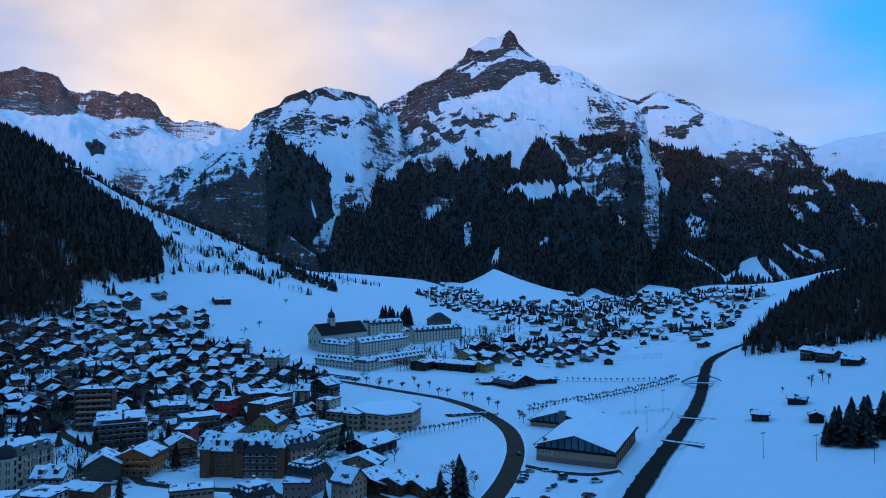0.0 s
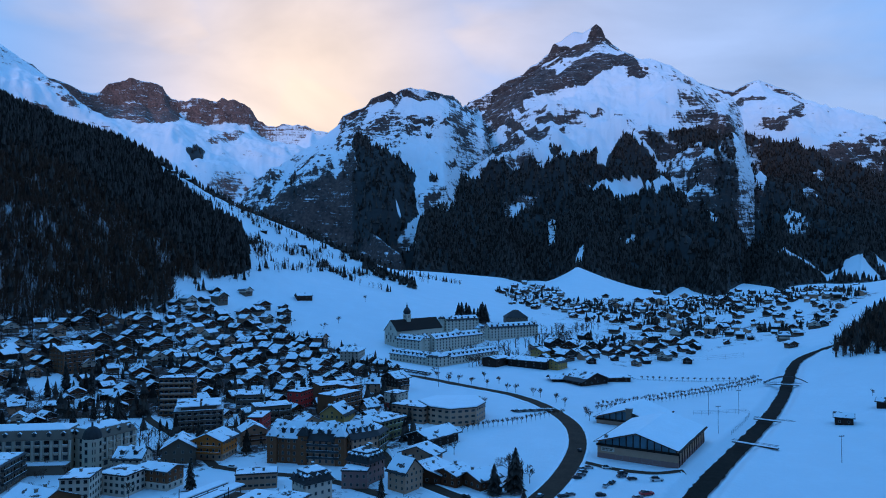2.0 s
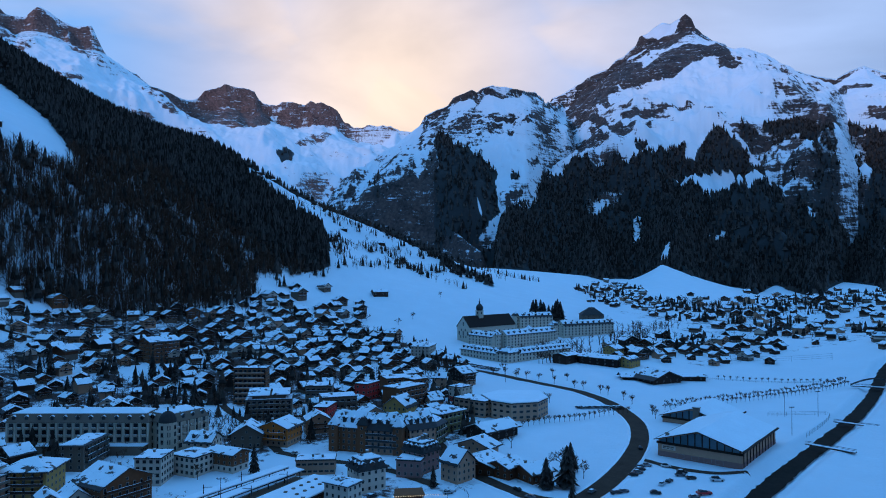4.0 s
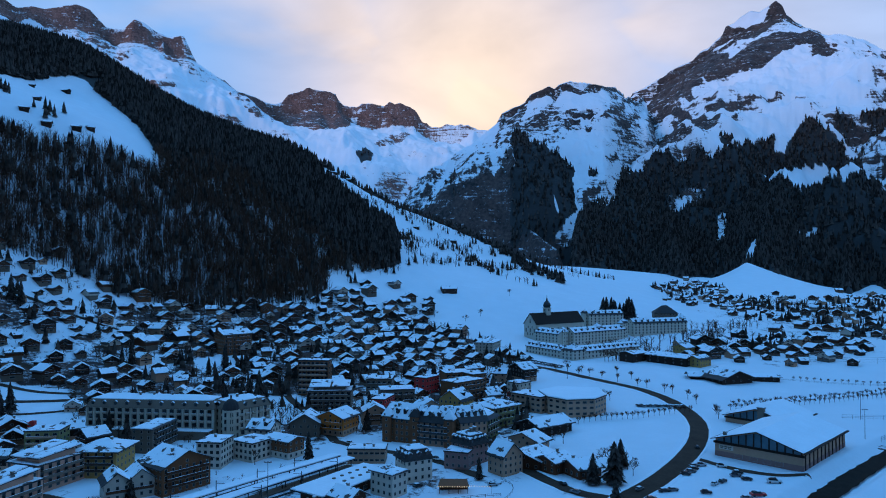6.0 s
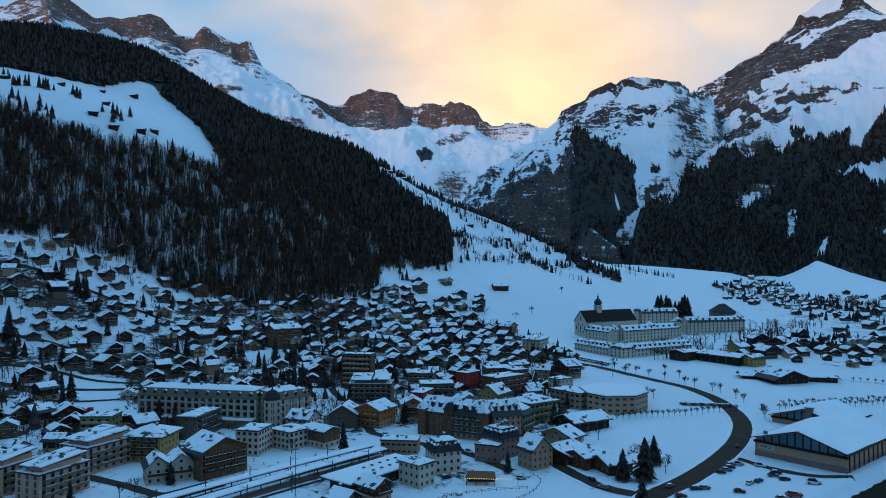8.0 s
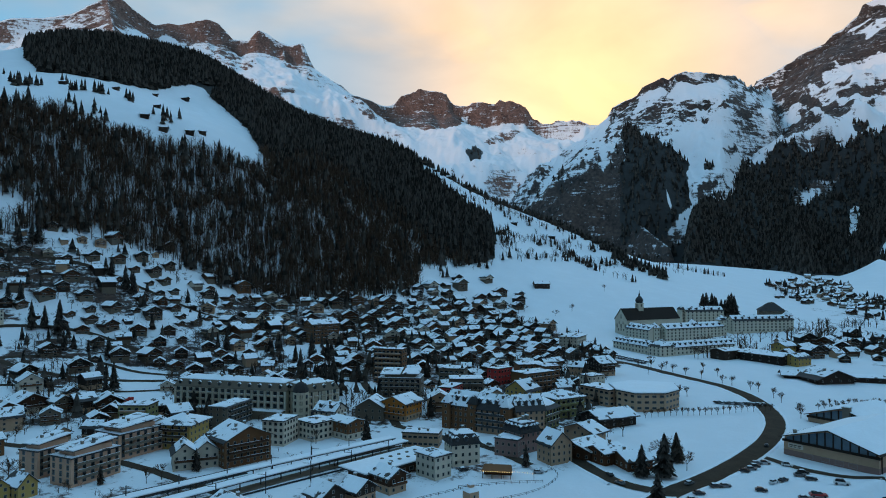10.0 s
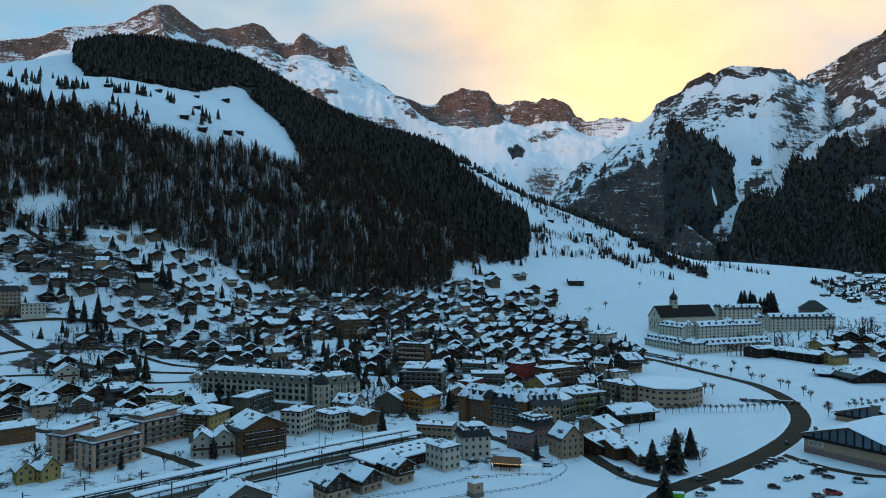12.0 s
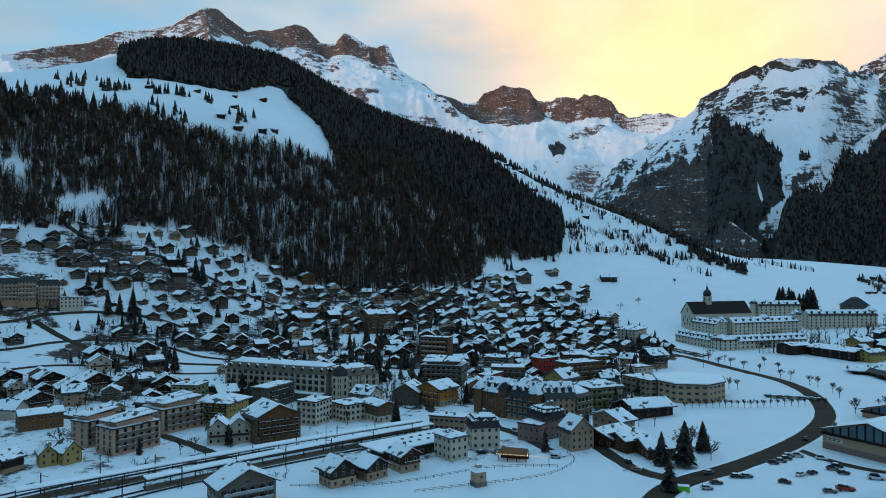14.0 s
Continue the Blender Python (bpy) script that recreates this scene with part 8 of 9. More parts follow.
home(281, 962, 330, 2, 0.79)
home(276, 809, 238, 2, 0.77)
home(207, 814, 334, 10, 0.81)
home(191, 871, 313, 3, 0.94)
home(-248, 226, 114, 6, 0.76)
home(-237, 265, 342, 6, 0.9)
home(-270, 281, 14, 4, 0.75)
home(-258, 272, 325, 6, 0.8)
home(-233, 251, 55, 1, 0.75)
home(-234, 236, 326, 4, 0.84)
home(-275, 254, 40, 4, 0.97)
home(-291, 280, 150, 4, 0.96)
FAR_TOWNS = [
    [(-50, 1281), (20, 1480), (70, 1500), (60, 1200), (139, 1240), (214, 1191), (300, 1300), (450, 1400), (520, 1450), (464, 1000), (405, 934), (321, 800), (270, 859), (186, 791), (163, 950), (88, 952), (37, 1021), (-13, 1158)],
    [(25, 640), (110, 630), (180, 690), (175, 770), (90, 800), (20, 730)],
]
infill(FAR_TOWNS[0], 900, 19, (40, 130, 75, 340), 5)
infill(FAR_TOWNS[1], 200, 15, (40, 130, 330), 6)
infill(TOWN, 1500, 12.5, (55, 60, 145, 70), 7)
distant_houses()
for proto, _ in HOMES + FAR_HOMES:
    for part_ob in proto.children_recursive:
        bpy.data.objects.remove(part_ob)
    bpy.data.objects.remove(proto)


def rows_of(lines, spread, seed):
    """Places strewn along lines: (count, line)."""
    r = np.random.RandomState(seed)
    px, py = [], []
    for count, line in lines:
        c = smooth_line(line, 2.0)
        k = r.randint(len(c), size=count)
        px.append(c[k, 0] + spread * r.randn(count))
        py.append(c[k, 1] + spread * r.randn(count))
    return np.concatenate(px), np.concatenate(py)


# ---- single trees ----
def branch_tree(seed, depth, spread, trunk_h, forks=4, lift=0.12):
    """A leafless tree of height about 1: trunk mesh and crown mesh."""
    r = random.Random(seed)
    trunk, crown = Shape(), Shape()

    def limb(shape, p, q, r0, r1):
        d = (q - p).normalized()
        a = d.orthogonal().normalized()
        b = d.cross(a)
        ring = [(p + (a * math.cos(k * 2.094) + b * math.sin(k * 2.094)) * r0) for k in range(3)]
        top = [(q + (a * math.cos(k * 2.094) + b * math.sin(k * 2.094)) * r1) for k in range(3)]
        n = len(shape.v)
        shape.v += [tuple(v) for v in ring + top]
        for k in range(3):
            j = (k + 1) % 3
            shape.f.append((n + k, n + j, n + 3 + j, n + 3 + k))
            shape.m.append(0)

    def grow(p, d, length, rad, level):
        q = p + d * length
        limb(crown if level < depth else trunk, p, q, max(rad, 0.0048), max(rad * 0.62, 0.0032))
        if level == 0:
            return
        for _ in range(forks if level > 1 else forks - 1):
            turn = Vector((r.gauss(0, spread), r.gauss(0, spread), r.gauss(lift, spread * 0.6)))
            grow(p + (q - p) * (0.55 + 0.45 * r.random()), (d + turn).normalized(), length * (0.58 + 0.2 * r.random()), rad * (0.55 if forks == 4 else 0.42), level - 1)

    grow(Vector((0, 0, -0.02)), Vector((0.02, 0.01, 1)).normalized(), trunk_h, 0.022, depth)
    return trunk.mesh("trunk", [M_TRUNK]), crown.mesh("crown", [M_BARE])


def fir_tree(seed):
    """A conifer of height 1 with drooping ragged tiers."""
    r = np.random.RandomState(seed)
    trunk, crown = Shape(), Shape()
    trunk.prism([(0.018 * math.cos(a), 0.018 * math.sin(a), -0.02) for a in (0, 1.26, 2.5, 3.77, 5.03)], [(0.012 * math.cos(a), 0.012 * math.sin(a), 0.2) for a in (0, 1.26, 2.5, 3.77, 5.03)])
    for k in range(13):
        z = 0.08 + 0.85 * k / 13
        rad = 0.19 * (1 - k / 13) ** 0.85 + 0.012
        top = z + 0.14 * (1 - 0.4 * k / 13)
        sides = 11
        for s in range(sides):
            a = 2 * math.pi * (s + r.rand() * 0.7) / sides
            q = rad * (0.6 + 0.6 * r.rand())
            w = 0.32 + 0.2 * r.rand()
            tip = (q * math.cos(a), q * math.sin(a), z - 0.03 * r.rand() - 0.02)
            left = (q * 0.75 * math.cos(a - w), q * 0.75 * math.sin(a - w), z + 0.012)
            right = (q * 0.75 * math.cos(a + w), q * 0.75 * math.sin(a + w), z + 0.012)
            crown.quad([(0, 0, top), left, tip])
            crown.quad([(0, 0, top), tip, right])
    return trunk.mesh("trunk", [M_TRUNK]), crown.mesh("crown", [M_CONIFER])


BARE_SHAPES = [branch_tree(k, 4, 0.55, 0.34) for k in range(4)]
SMALL_SHAPES = [branch_tree(20 + k, 3, 0.5, 0.34, 6, 0.3) for k in range(4)]
FIR_SHAPES = [fir_tree(k) for k in range(4)]
TREES = [0]


def tree(x, y, height, shapes, name, label, category, group="", wide=1.0):
    TREES[0] += 1
    t, c = shapes[TREES[0] % len(shapes)]
    root = new(name)
    root.matrix_basis = pose(x, y, ground_z(x, y), 0, 0, TREES[0] * 77) @ Matrix.Diagonal((height * wide, height * wide, height, 1))
    put("trunk", t, root)
    put("crown", c, root)
    return tagged(root, label, category, group)


def bare(x, y, h=14):
    tree(x, y, h, BARE_SHAPES, "bare_tree", "tall leafless tree with spreading twigs standing in snow", "tree")


def small(x, y, h=5, group=""):
    tree(x, y, h, SMALL_SHAPES, "small_tree", "small leafless tree planted along a snowy path", "tree", group)


def fir(x, y, h=16, w=1.0):
    tree(x, y, h, FIR_SHAPES, "conifer", "dark green conifer standing in snow", "conifer", "", w * 1.15)


for x, y, h in ((-1, 286, 13), (7, 288, 18), (7, 310, 13), (11, 260, 12), (199, 363, 20), (202, 356, 22), (206, 360, 25), (214, 363, 24), (204, 368, 19), (193, 360, 13), (210, 354, 18), (219, 368, 23), (226, 366, 25)):
    fir(x, y, h, 1.35)
for x, y, h in ((-203, 352, 26), (-199, 345, 23), (-207, 349, 22), (-323, 289, 19), (-443, 308, 22), (-433, 323, 24), (-473, 317, 21), (-477, 310, 19), (-534, 361, 20), (-533, 366, 22), (-539, 353, 17), (-460, 397, 22), (-452, 399, 21), (-345, 392, 15),
                (-341, 397, 17), (-482, 394, 16), (-481, 399, 17), (-291, 436, 15), (-295, 441, 18), (-286, 430, 13), (-318, 280, 14), (-440, 316, 18), (-427, 318, 20)):
    fir(x, y, h)
for k in range(13):
    fir(-72 + 2.7 * k + 2 * math.sin(k * 5), 836 + 1.3 * k + 5 * math.sin(k * 3), 22 + 4 * math.sin(k * 7), 1.3)
for x, y, h in ((4, 305, 16), (13, 300, 9), (10, 308, 10), (-39, 607, 14), (-33, 611, 15), (-36, 605, 12), (-23, 443, 9), (-19, 446, 10), (-15, 449, 9), (-27, 447, 8), (244, 473, 12), (255, 472, 11), (256, 481, 12), (225, 473, 6), (-212, 165, 15), (-292, 221, 10),
                (-269, 225, 11), (-166, 198, 9), (-167, 192, 9), (-34, 332, 9), (-29, 335, 9), (-23, 339, 10), (-138, 351, 9), (-214, 149, 7), (-197, 764, 12), (-190, 861, 12), (-237, 724, 12), (-62, 560, 9), (-48, 545, 8), (-10, 620, 10), (10, 640, 10),
                (30, 780, 10), (45, 790, 10), (55, 800, 11), (-20, 742, 8), (0, 752, 8), (-120, 560, 10), (-260, 700, 13), (-255, 712, 12), (-248, 706, 14), (-240, 715, 12), (-270, 695, 12), (-205, 735, 10)):
    bare(x, y, h)
for k in range(22):
    t = k / 21
    small(-23 + 55 * t, 381 + 47 * t + 2 * math.sin(t * 9), 6.0, "row of small trees by the school")
for x, y in ((-47, 526), (-40, 529), (-30, 523), (-18, 514), (-3, 502), (3, 501), (15, 491), (20, 487), (30, 471), (35, 458), (46, 430), (47, 418), (-58, 541), (-66, 536), (-10, 530), (-22, 545)):
    small(x, y, 9, "trees along the road")
for k in range(44):
    t = k / 43
    small(54 + 132 * t, 447 + 116 * t, 5.6 + 0.8 * math.sin(k * 2.3), "avenue of young trees across the field")
    small(56 + 132 * t, 459 + 117 * t, 5.6 + 0.8 * math.sin(k * 1.7), "avenue of young trees across the field")
for k in range(20):
    small(100 + 4.4 * k, 573 + 0.8 * math.sin(k), 5.0, "row of saplings at the field's edge")
scatter = random.Random(11)
for _ in range(105):
    # gardens of the village
    x, y = scatter.uniform(-480, -90), scatter.uniform(240, 700)
    if float(inside(TOWN, np.array([x]), np.array([y]))[0]) < 0.5 and not (-520 < x < -380 and 260 < y < 500):
        continue
    if scatter.random() < 0.72:
        bare(x, y, scatter.uniform(6, 11))
    else:
        fir(x, y, scatter.uniform(8, 16))
# trees round the nearer houses
HOUSE_AT = [(o.parent.location.x, o.parent.location.y, max(math.hypot(v.co.x, v.co.y) for v in o.data.vertices)) for o in bpy.data.objects if o.parent and o.name.startswith("wall") and math.hypot(*o.parent.location[:2]) < 520]
planted = 0
while planted < 44:
    x, y = scatter.uniform(-290, -20), scatter.uniform(170, 420)
    if float(inside(TOWN, np.array([x]), np.array([y]))[0]) < 0.5 or min(along(MAIN_ROAD, np.array([x]), np.array([y]))[0]) < 8 or -175 < x - 0.27 * (y - 160) < -112:
        continue
    if min(math.hypot(x - hx0, y - hy0) - 0.85 * r0 for hx0, hy0, r0 in HOUSE_AT) < 1.5:
        continue
    planted += 1
    if planted % 4:
        bare(x, y, scatter.uniform(6, 10))
    else:
        fir(x, y, scatter.uniform(7, 13))
# clumps along the meadow's edges and the flank of the hill
hx, hy = [], []
for (ax, ay), (bx, by), n in (((-370, 740), (-290, 1010), 90), ((-420, 930), (-250, 1190), 150), ((-560, 1050), (-330, 1130), 70), ((-290, 1010), (-170, 1150), 70), ((-230, 1230), (-120, 1330), 60), ((-520, 1010), (-400, 960), 40)):
    for _ in range(n):
        t = scatter.random()
        hx.append(ax + (bx - ax) * t + scatter.gauss(0, 9))
        hy.append(ay + (by - ay) * t + scatter.gauss(0, 9))
hx, hy = np.array(hx), np.array(hy)
forest("hedge_wood", "leafless bushes and trees along the meadow edge", hx, hy, land(hx, hy), 5 + 6 * rng.rand(len(hx)), BARES, M_BARE, rng, 1.5)
hx, hy = hx[::4] + 4, hy[::4]
forest("conifer_clumps", "scattered dark conifers along the meadow edge", hx, hy, land(hx, hy), 7 + 8 * rng.rand(len(hx)), FIRS, M_CONIFER, rng, 1.1)

# trees and bushes about the far village
hx, hy = -80 + 650 * rng.rand(5200), 620 + 900 * rng.rand(5200)
keep = ((inside(FAR_TOWNS[0], hx, hy) > 0.5) | (inside(FAR_TOWNS[1], hx, hy) > 0.5)) & (fbm(hx, hy, 70, 4) > -0.05)
hx, hy = hx[keep][:1100], hy[keep][:1100]
m = rng.rand(len(hx)) < 0.3
forest("garden_conifers", "dark conifers among the far houses", hx[m], hy[m], land(hx[m], hy[m]), 7 + 8 * rng.rand(m.sum()), FIRS, M_CONIFER, rng, 1.3)
forest("garden_trees", "leafless trees and bushes among the far houses", hx[~m], hy[~m], land(hx[~m], hy[~m]), 4 + 7 * rng.rand((~m).sum()), BARES, M_BARE, rng, 1.9)

# leafless trees in the abbey's grounds
hx, hy = rows_of([(46, [(-25, 690), (20, 735), (55, 790)]), (26, [(-30, 612), (-12, 640), (8, 655)]), (20, [(-60, 655), (-30, 690)]), (30, [(20, 800), (60, 850), (90, 880)])], 5, 4)
forest("abbey_trees", "leafless trees in the grounds of the white abbey", hx, hy, land(hx, hy), 7 + 6 * rng.rand(len(hx)), BARES, M_BARE, rng, 1.7)

# clumps on the high meadow
hx, hy = [], []
for cx, cy, n, r in ((-736, 350, 22, 14), (-731, 376, 22, 12), (-722, 398, 16, 9), (-795, 443, 7, 8), (-774, 481, 10, 7), (-778, 506, 8, 6), (-746, 534, 7, 5), (-729, 556, 7, 6), (-713, 587, 8, 7), (-672, 504, 14, 12), (-640, 585, 8, 8), (-790, 549, 4, 3), (-850, 480, 10, 12)):
    for _ in range(n):
        hx.append(cx + scatter.gauss(0, r))
        hy.append(cy + scatter.gauss(0, r))
hx, hy = np.array(hx), np.array(hy)
forest("conifer_clumps", "clumps of dark conifers on the high snowy meadow", hx, hy, land(hx, hy), 8 + 9 * rng.rand(len(hx)), FIRS, M_CONIFER, rng, 1.1)

# trees and bushes in the gardens between the houses, and over the hill's open flank
gx, gy = -600 + 560 * rng.rand(10000), 150 + 570 * rng.rand(10000)
taken = np.array(HOME_AT + [tuple(o.location[:2]) for o in bpy.data.objects if o.parent is None and o.type == "EMPTY" and o.name.split(".")[0] in ("house", "hotel", "apartment_block", "chalet")])
room = np.full(len(gx), 1e9)
for hx0, hy0 in taken:
    room = np.minimum(room, np.hypot(gx - hx0, gy - hy0))
keep = (inside(TOWN, gx, gy) > 0.5) & (sum(inside(c, gx, gy) for c in CLEARINGS) < 0.5) & (room > 7.5) & (fbm(gx, gy, 45, 3) > -0.15) & (np.hypot(gx + 20, gy) > 345) & (np.hypot(gx + 30, gy - 250) > 110)
gx, gy, room = gx[keep][:2100], gy[keep][:2100], room[keep][:2100]
tall = (rng.rand(len(gx)) < 0.22) & (room > 9)
forest("garden_trees", "leafless garden trees and bushes between the village houses", gx[~tall], gy[~tall], land(gx[~tall], gy[~tall]), 3.5 + 5 * rng.rand((~tall).sum()), BARES, M_BARE, rng, 1.7)
forest("garden_conifers", "dark conifers and hedges between the village houses", gx[tall], gy[tall], land(gx[tall], gy[tall]), 5 + 9 * rng.rand(tall.sum()), FIRS, M_CONIFER, rng, 1.3)
CREST = [(-640, 1075), (-609, 1085), (-575, 1125), (-510, 1168), (-440, 1195), (-370, 1195), (-310, 1188), (-255, 1140), (-205, 1090), (-170, 1075)]
FLANK_ROWS = [(70, [(-544, 1105), (-510, 1115), (-453, 1131), (-380, 1083), (-324, 1059), (-238, 984), (-186, 965)]), (40, [(-490, 1161), (-443, 1109), (-408, 1085)]), (45, [(-453, 1131), (-408, 1169), (-339, 1147)]),
              (60, [(-400, 1010), (-360, 960), (-340, 900)]), (40, [(-330, 1075), (-280, 1020), (-240, 1000)])]
gx, gy = rows_of([(330, CREST)], 9, 1)
forest("flank_conifers", "dark line of conifers along the crest of the snowy slope", gx, gy, land(gx, gy), 9 + 9 * rng.rand(len(gx)), FIRS, M_CONIFER, rng, 1.3)
gx, gy = rows_of(FLANK_ROWS, 6, 2)
forest("flank_trees", "leafless trees in rows down the snowy slope", gx, gy, land(gx, gy), 6 + 6 * rng.rand(len(gx)), BARES, M_BARE, rng, 1.6)
gx, gy = rows_of([(n // 3, line) for n, line in FLANK_ROWS], 8, 3)
forest("flank_conifers", "dark conifers among the rows of leafless trees", gx, gy, land(gx, gy), 5 + 7 * rng.rand(len(gx)), FIRS, M_CONIFER, rng, 1.3)


# ---- cars ----
def car_mesh(colour):
    m = material("car_paint_" + colour[0], colour[1], 0.35, metal=0.2, spread=0.05, bump=0, spec=0.5)
    b, c, s = Shape(), Shape(), Shape()
    b.prism([(-2.15, -0.85, 0.35), (2.15, -0.85, 0.35), (2.15, 0.85, 0.35), (-2.15, 0.85, 0.35)], [(-2.1, -0.8, 0.95), (2.0, -0.8, 0.85), (2.0, 0.8, 0.85), (-2.1, 0.8, 0.95)])
    c.prism([(-1.7, -0.76, 0.93), (1.0, -0.76, 0.9), (1.0, 0.76, 0.9), (-1.7, 0.76, 0.93)], [(-1.3, -0.62, 1.45), (0.4, -0.62, 1.45), (0.4, 0.62, 1.45), (-1.3, 0.62, 1.45)])
    s.prism([(-1.35, -0.64, 1.45), (0.45, -0.64, 1.45), (0.45, 0.64, 1.45), (-1.35, 0.64, 1.45)], [(-1.2, -0.55, 1.6), (0.3, -0.55, 1.6), (0.3, 0.55, 1.6), (-1.2, 0.55, 1.6)])
    w = Shape()
    ring = [(0.32 * math.cos(k * math.pi / 5), 0.32 * math.sin(k * math.pi / 5)) for k in range(10)]
    w.prism([(x, -0.1, z) for x, z in ring], [(x, 0.1, z) for x, z in ring])
    return b.mesh("body", [m]), c.mesh("cabin", [M_GLASS]), s.mesh("roof_snow", [M_SNOW]), w.mesh("wheel", [M_DARKMETAL])


PAINTS = [("black", (0.015, 0.015, 0.017)), ("grey", (0.12, 0.12, 0.13)), ("silver", (0.35, 0.36, 0.38)), ("red", (0.35, 0.02, 0.02)), ("white", (0.6, 0.6, 0.6))]
CARS = [car_mesh(p) for p in PAINTS]


def car(x, y, yaw, k, snow=True, size=1.0, wheels=True):
    body, cabin, top, wheel = CARS[k]
    root = new("car")
    root.matrix_basis = pose(x, y, ground_z(x, y) + 0.12, 0, 0, yaw) @ Matrix.Diagonal((size, size, size, 1))
    put("body", body, root)
    put("cabin", cabin, root)
    if snow:
        put("roof_snow", top, root)
    for wx in (-1.35, 1.35) if wheels else ():
        for wy in (-0.8, 0.8):
            put("wheel", wheel, root, pose(wx, wy, 0.32))
    tagged(root, PAINTS[k][0] + " parked car" + (" with snow on its roof" if snow else " on cleared ground"), "car", "parked cars")


for k, (x, y, yaw) in enumerate(((33, 308, 20), (35, 312, 20), (36, 316, 25), (39, 322, 20), (26, 285, 30), (29, 287, 30), (41, 288, 10), (44, 299, 70), (47, 303, 60), (52, 312, 15), (56, 309, 15), (21, 268, 30), (22, 275, 30), (36, 320, 40), (53, 316, 10),
                                 (47, 323, 0), (-12, 281, 130), (17, 284, 65), (37, 350, 95), (-38, 272, 30), (-66, 262, 60))):
    car(x, y, yaw, (0, 1, 0, 2, 0, 1, 0, 4)[k % 8], k % 3 != 0)
car(59, 290, 20, 3, True, 1.35)
car(55, 286, 20, 1)
car(66, 308, 5, 4, True, 1.3)
lot = random.Random(6)
for k in range(16):
    car(3 + 24 * k / 15, 436 + 8 * k / 15 + lot.uniform(-1, 1), 120 + lot.uniform(-6, 6), k % 3, wheels=False)
for k in range(26):
    car(-105 + (k % 13) * 3.2, 590 - (k % 13) * 2.3 - 8 * (k // 13), 60, (k * 7) % 3, wheels=False)


for line, n in ((STREETS[0], 9), (STREETS[1], 5), (STREETS[3], 8), (SIDE_ROAD, 3)):
    c = smooth_line(line, 3.0)
    for k in range(n):
        i = int((k + 0.3 + 0.4 * lot.random()) * (len(c) - 2) / n)
        d = c[i + 1] - c[i]
        turn = math.atan2(d[1], d[0])
        car(c[i][0] - 1.3 * math.sin(turn), c[i][1] + 1.3 * math.cos(turn), math.degrees(turn), lot.choice((0, 0, 1, 2, 4)), lot.random() < 0.5, wheels=False)


# ---- masts, footbridges, rink, fences ----
for x, y, h in ((120, 446, 14), (138, 448, 14), (113, 396, 14), (154, 344, 12), (176, 337, 12), (199, 330, 12), (-53, 512, 15)):
    mast(x, y, h)


def fence(line, h, spacing, label, name="fence", rails_n=2, mat=None):
    """Posts and rails along a line."""
    c = smooth_line(line, spacing)
    root = new(name)
    x0, y0 = c[0]
    z0 = ground_z(x0, y0)
    root.matrix_basis = pose(x0, y0, z0)
    pm = Shape()
    pm.box(-0.07, -0.07, -0.5, 0.07, 0.07, h)
    pm = pm.mesh("post", [mat or M_DARKWOOD])
    pts = [(x - x0, y - y0, ground_z(x, y) - z0) for x, y in c]
    for p in pts:
        put("post", pm, root, pose(*p))
    for r in range(rails_n):
        s = Shape()
        z = h * (r + 1) / rails_n - 0.1
        for a, b in zip(pts, pts[1:]):
            s.quad([(a[0], a[1], a[2] + z), (b[0], b[1], b[2] + z), (b[0], b[1], b[2] + z + 0.12), (a[0], a[1], a[2] + z + 0.12)])
        put("rail", s.mesh("rail", [mat or M_DARKWOOD]), root)
    tagged(root, label, "fence", kind="thing")


fence([(111, 446), (148, 455), (136, 428), (120, 397)], 2.4, 5, "wire mesh fence round the snowy ice rink", rails_n=3, mat=M_METAL)
fence([(-60, 212), (-48, 228), (-30, 250), (-28, 272), (-37, 280)], 1.0, 3, "wooden fence across the snowy field")
fence([(-100, 192), (-82, 203), (-70, 216), (-62, 232), (-55, 245)], 1.0, 3, "wooden fence along the chalet gardens")
fence([(-58, 243), (-50, 250), (-40, 258), (-32, 262)], 1.1, 2.5, "wooden fence round the market place")
fence([(88, 572), (140, 571), (186, 577)], 1.2, 5, "wire fence along the field's edge", mat=M_METAL)
fence([(105, 660), (150, 650), (200, 655)], 5.0, 12, "tall ball-stop fence of the playing field", rails_n=3, mat=M_METAL)


def arch_bridge():
    root = house_at(199, 545, -10, "footbridge")
    root.location.z += 3.2
    for q in (-1.7, 1.7):
        a = Shape()
        pts = [(-16 + 32 * k / 16, 0.3 + 5.2 * math.sin(math.pi * k / 16)) for k in range(17)]
        for (xa, za), (xb, zb) in zip(pts, pts[1:]):
            a.prism([(xa, q - 0.22, za), (xa, q + 0.22, za), (xa, q + 0.22, za + 0.5), (xa, q - 0.22, za + 0.5)], [(xb, q - 0.22, zb), (xb, q + 0.22, zb), (xb, q + 0.22, zb + 0.5), (xb, q - 0.22, zb + 0.5)])
        put("arch", a.mesh("arch", [M_DARKMETAL]), root)
        r = Shape()
        r.box(-16, q - 0.06, 1.1, 16, q + 0.06, 1.25)
        put("rail", r.mesh("rail", [M_DARKMETAL]), root)
    d = Shape()
    d.box(-16, -1.6, -0.4, 16, 1.6, 0.0, 0)
    d.box(-16, -1.5, 0.0, 16, 1.5, 0.3, 1)
    put("deck", d.mesh("deck", [M_DARKWOOD, M_SNOW]), root)
    tagged(root, "arched timber footbridge over the river", "bridge")


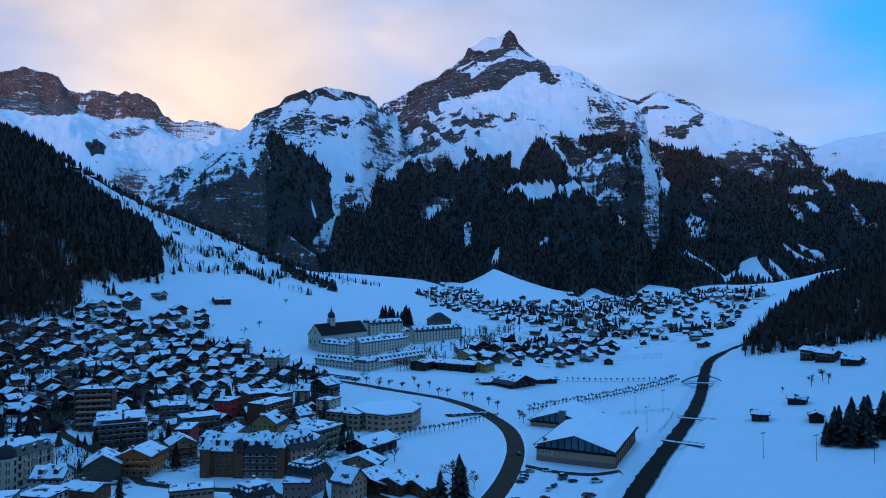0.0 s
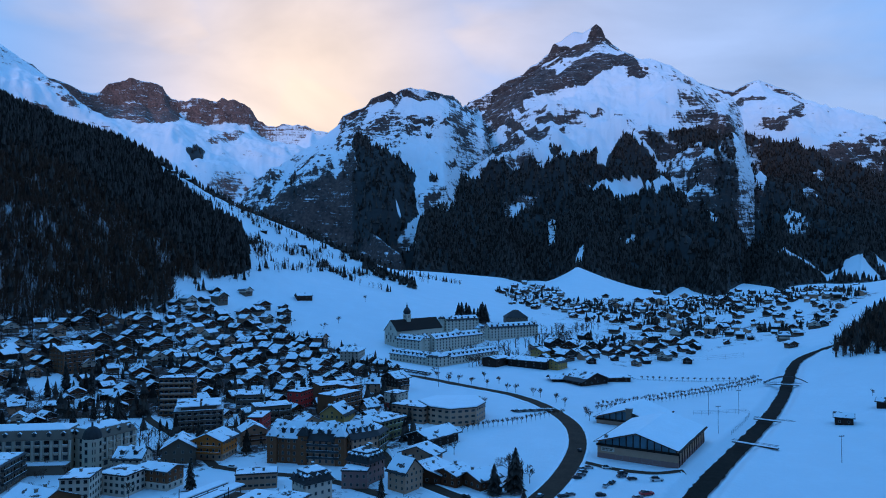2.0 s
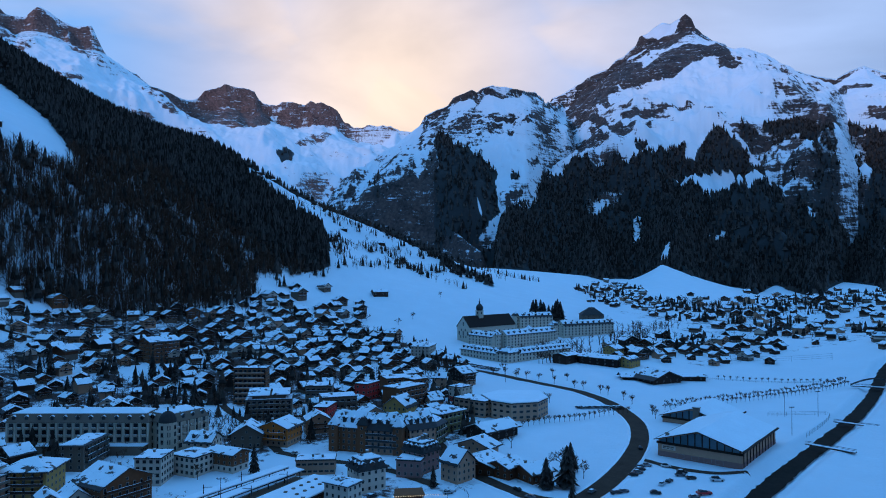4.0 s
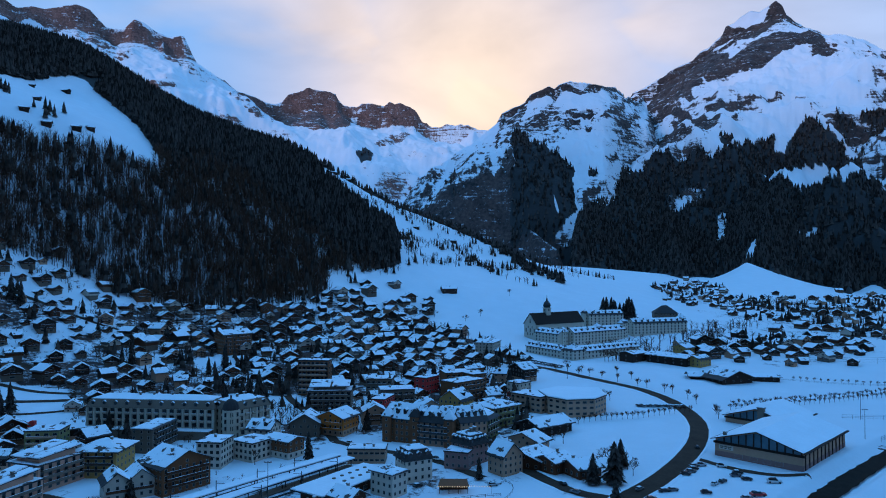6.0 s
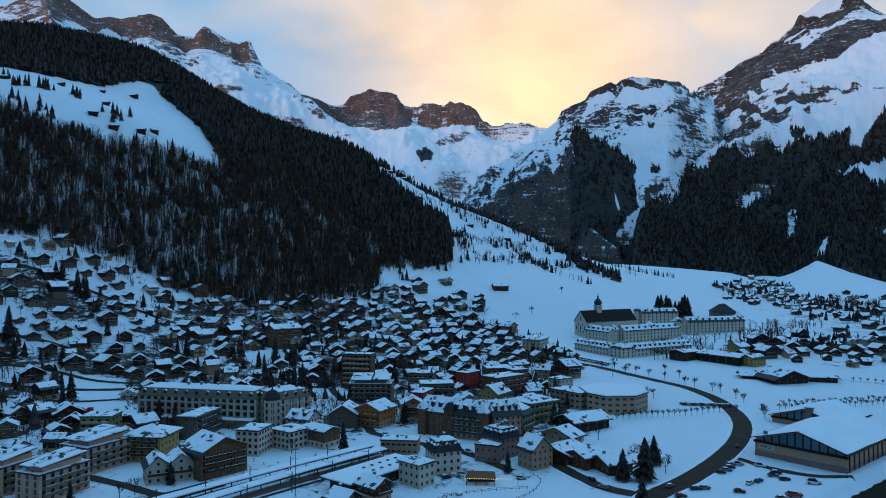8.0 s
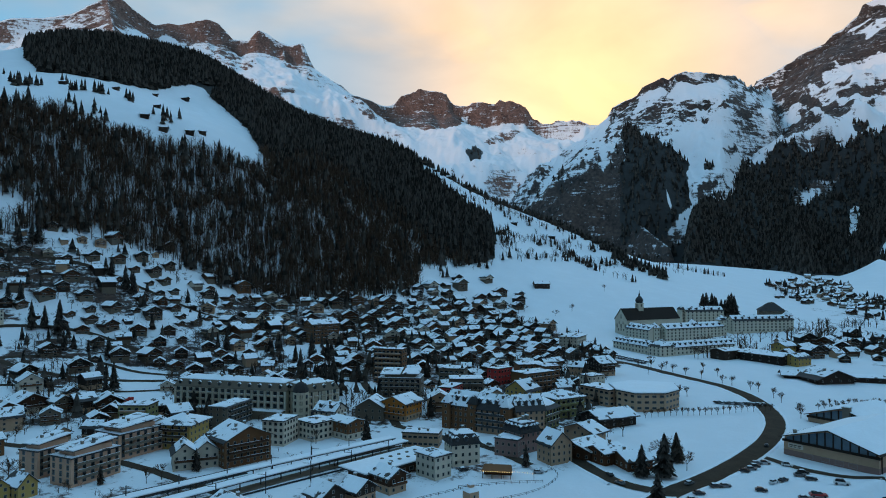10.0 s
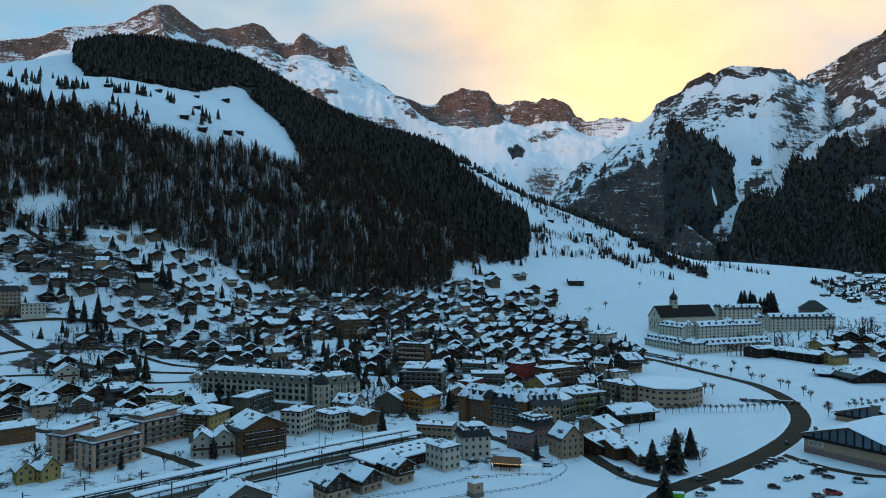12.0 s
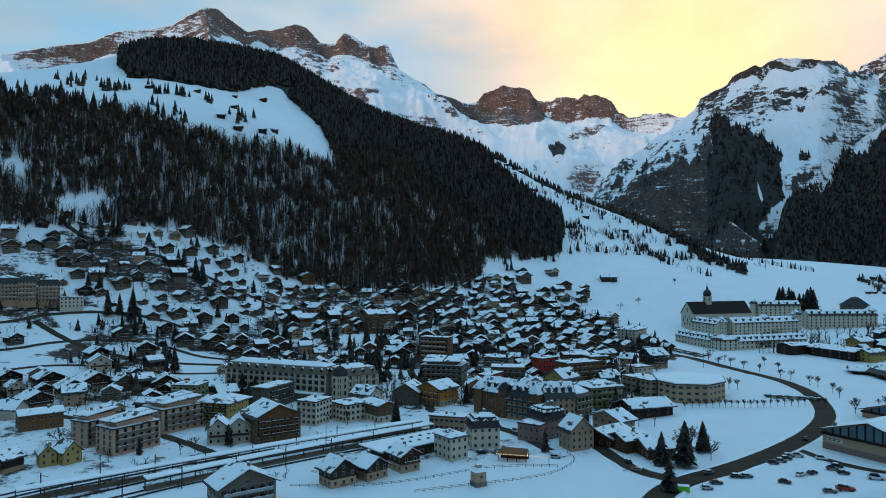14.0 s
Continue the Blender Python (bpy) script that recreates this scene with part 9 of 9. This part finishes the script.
arch_bridge()
for bx, by, by2 in ((152, 428, -28), (124, 370, -35)):
    root = house_at(bx, by, by2, "footbridge")
    root.location.z += 2.6
    d = Shape()
    d.box(-11, -1.2, -0.4, 11, 1.2, 0.0, 0)
    d.box(-11, -1.1, 0.0, 11, 1.1, 0.3, 1)
    put("deck", d.mesh("deck", [M_DARKWOOD, M_SNOW]), root)
    for q in (-1.15, 1.15):
        r = Shape()
        r.box(-11, q - 0.05, 0.9, 11, q + 0.05, 1.05)
        put("rail", r.mesh("rail", [M_DARKWOOD]), root)
    tagged(root, "small flat footbridge over the river under snow", "bridge")

# ---- market stall with strings of lights, green container, red snow plough ----
stall = house_at(-51, 262, 20, "market_stall")
st = Shape()
st.slab([(-6, -3.5, 3.0), (6, -3.5, 3.0), (5.2, 2.8, 3.9), (-5.2, 2.8, 3.9)], 0.2)
put("roof", st.mesh("roof", [M_BRICK]), stall)
sb = Shape()
for px in (-5.4, -1.8, 1.8, 5.4):
    sb.box(px - 0.12, -3.2, -0.5, px + 0.12, -2.96, 2.9)
    sb.box(px - 0.12, 2.5, -0.5, px + 0.12, 2.74, 3.6)
sb.box(-5.4, 1.6, 0, 5.4, 2.4, 1.1)
put("counter", sb.mesh("counter", [M_WOOD]), stall)
M_BULB = glow_material("warm_bulb", (1.0, 0.62, 0.25), 1.0)
bulb = Shape()
bulb.prism([(0.13 * math.cos(a), 0.13 * math.sin(a), -0.13) for a in (0, 1.05, 2.09, 3.14, 4.19, 5.24)], [(0.1 * math.cos(a), 0.1 * math.sin(a), 0.13) for a in (0, 1.05, 2.09, 3.14, 4.19, 5.24)])
bulb = bulb.mesh("bulb", [M_BULB])
for k in range(14):
    put("bulb", bulb, stall, pose(-6 + 12 * k / 13, -3.6, 2.75))
tagged(stall, "wooden market stall with a row of warm bulbs", "stall")
string = house_at(-42, 262, 10, "light_string")
cord = Shape()
for k in range(12):
    cord.box(-6 + k, -0.02, 2.9, -5 + k, 0.02, 2.94)
put("cord", cord.mesh("cord", [M_DARKMETAL]), string)
for px in (-6, 6):
    pp = Shape()
    pp.box(px - 0.06, -0.06, -0.4, px + 0.06, 0.06, 3.0)
    put("post", pp.mesh("post", [M_DARKWOOD]), string)
for k in range(12):
    put("bulb", bulb, string, pose(-5.5 + k, 0, 2.8))
tagged(string, "string of warm bulbs between two posts", "lights")
box = house_at(15, 262, 25, "container")
cb = Shape()
cb.prism([(-1.8, -1.1, 0), (1.8, -1.1, 0), (1.8, 1.1, 0), (-1.8, 1.1, 0)], [(-2.0, -1.2, 1.9), (2.0, -1.2, 1.9), (2.0, 1.2, 1.9), (-2.0, 1.2, 1.9)], 0)
cb.box(-1.9, -1.1, 1.9, 1.9, 1.1, 2.1, 1)
put("body", cb.mesh("body", [material("bright_green_paint", (0.10, 0.42, 0.02), 0.5, spread=0.1), M_SNOW]), box)
tagged(box, "bright green container with snow on top", "container")
plough = house_at(-293, 276, 20, "trailer")
pb = Shape()
pb.box(-3.6, -1.2, 0.6, 1.2, 1.2, 2.6)
pb.box(1.2, -1.2, 0.6, 3.6, 1.2, 3.6)
put("body", pb.mesh("body", [M_RED]), plough)
for wx in (-2.5, 2.4):
    for wy in (-1.1, 1.1):
        put("wheel", CARS[0][3], plough, pose(wx, wy, 0.5) @ Matrix.Diagonal((1.6, 1.6, 1.6, 1)))
tagged(plough, "bright red trailer standing on the snowy slope", "trailer")


# ---- low bushes and hedges in the gardens ----
gx, gy = -590 + 550 * rng.rand(7000), 150 + 540 * rng.rand(7000)
keep = (inside(TOWN, gx, gy) > 0.5) & (sum(inside(c, gx, gy) for c in CLEARINGS) < 0.5) & (fbm(gx, gy, 26, 3) > 0.12)
gx, gy = gx[keep], gy[keep]
forest("garden_bushes", "leafless garden bushes and hedges in the snow", gx, gy, land(gx, gy), 1.4 + 2.2 * rng.rand(len(gx)), BARES, M_BARE, rng, 2.2)
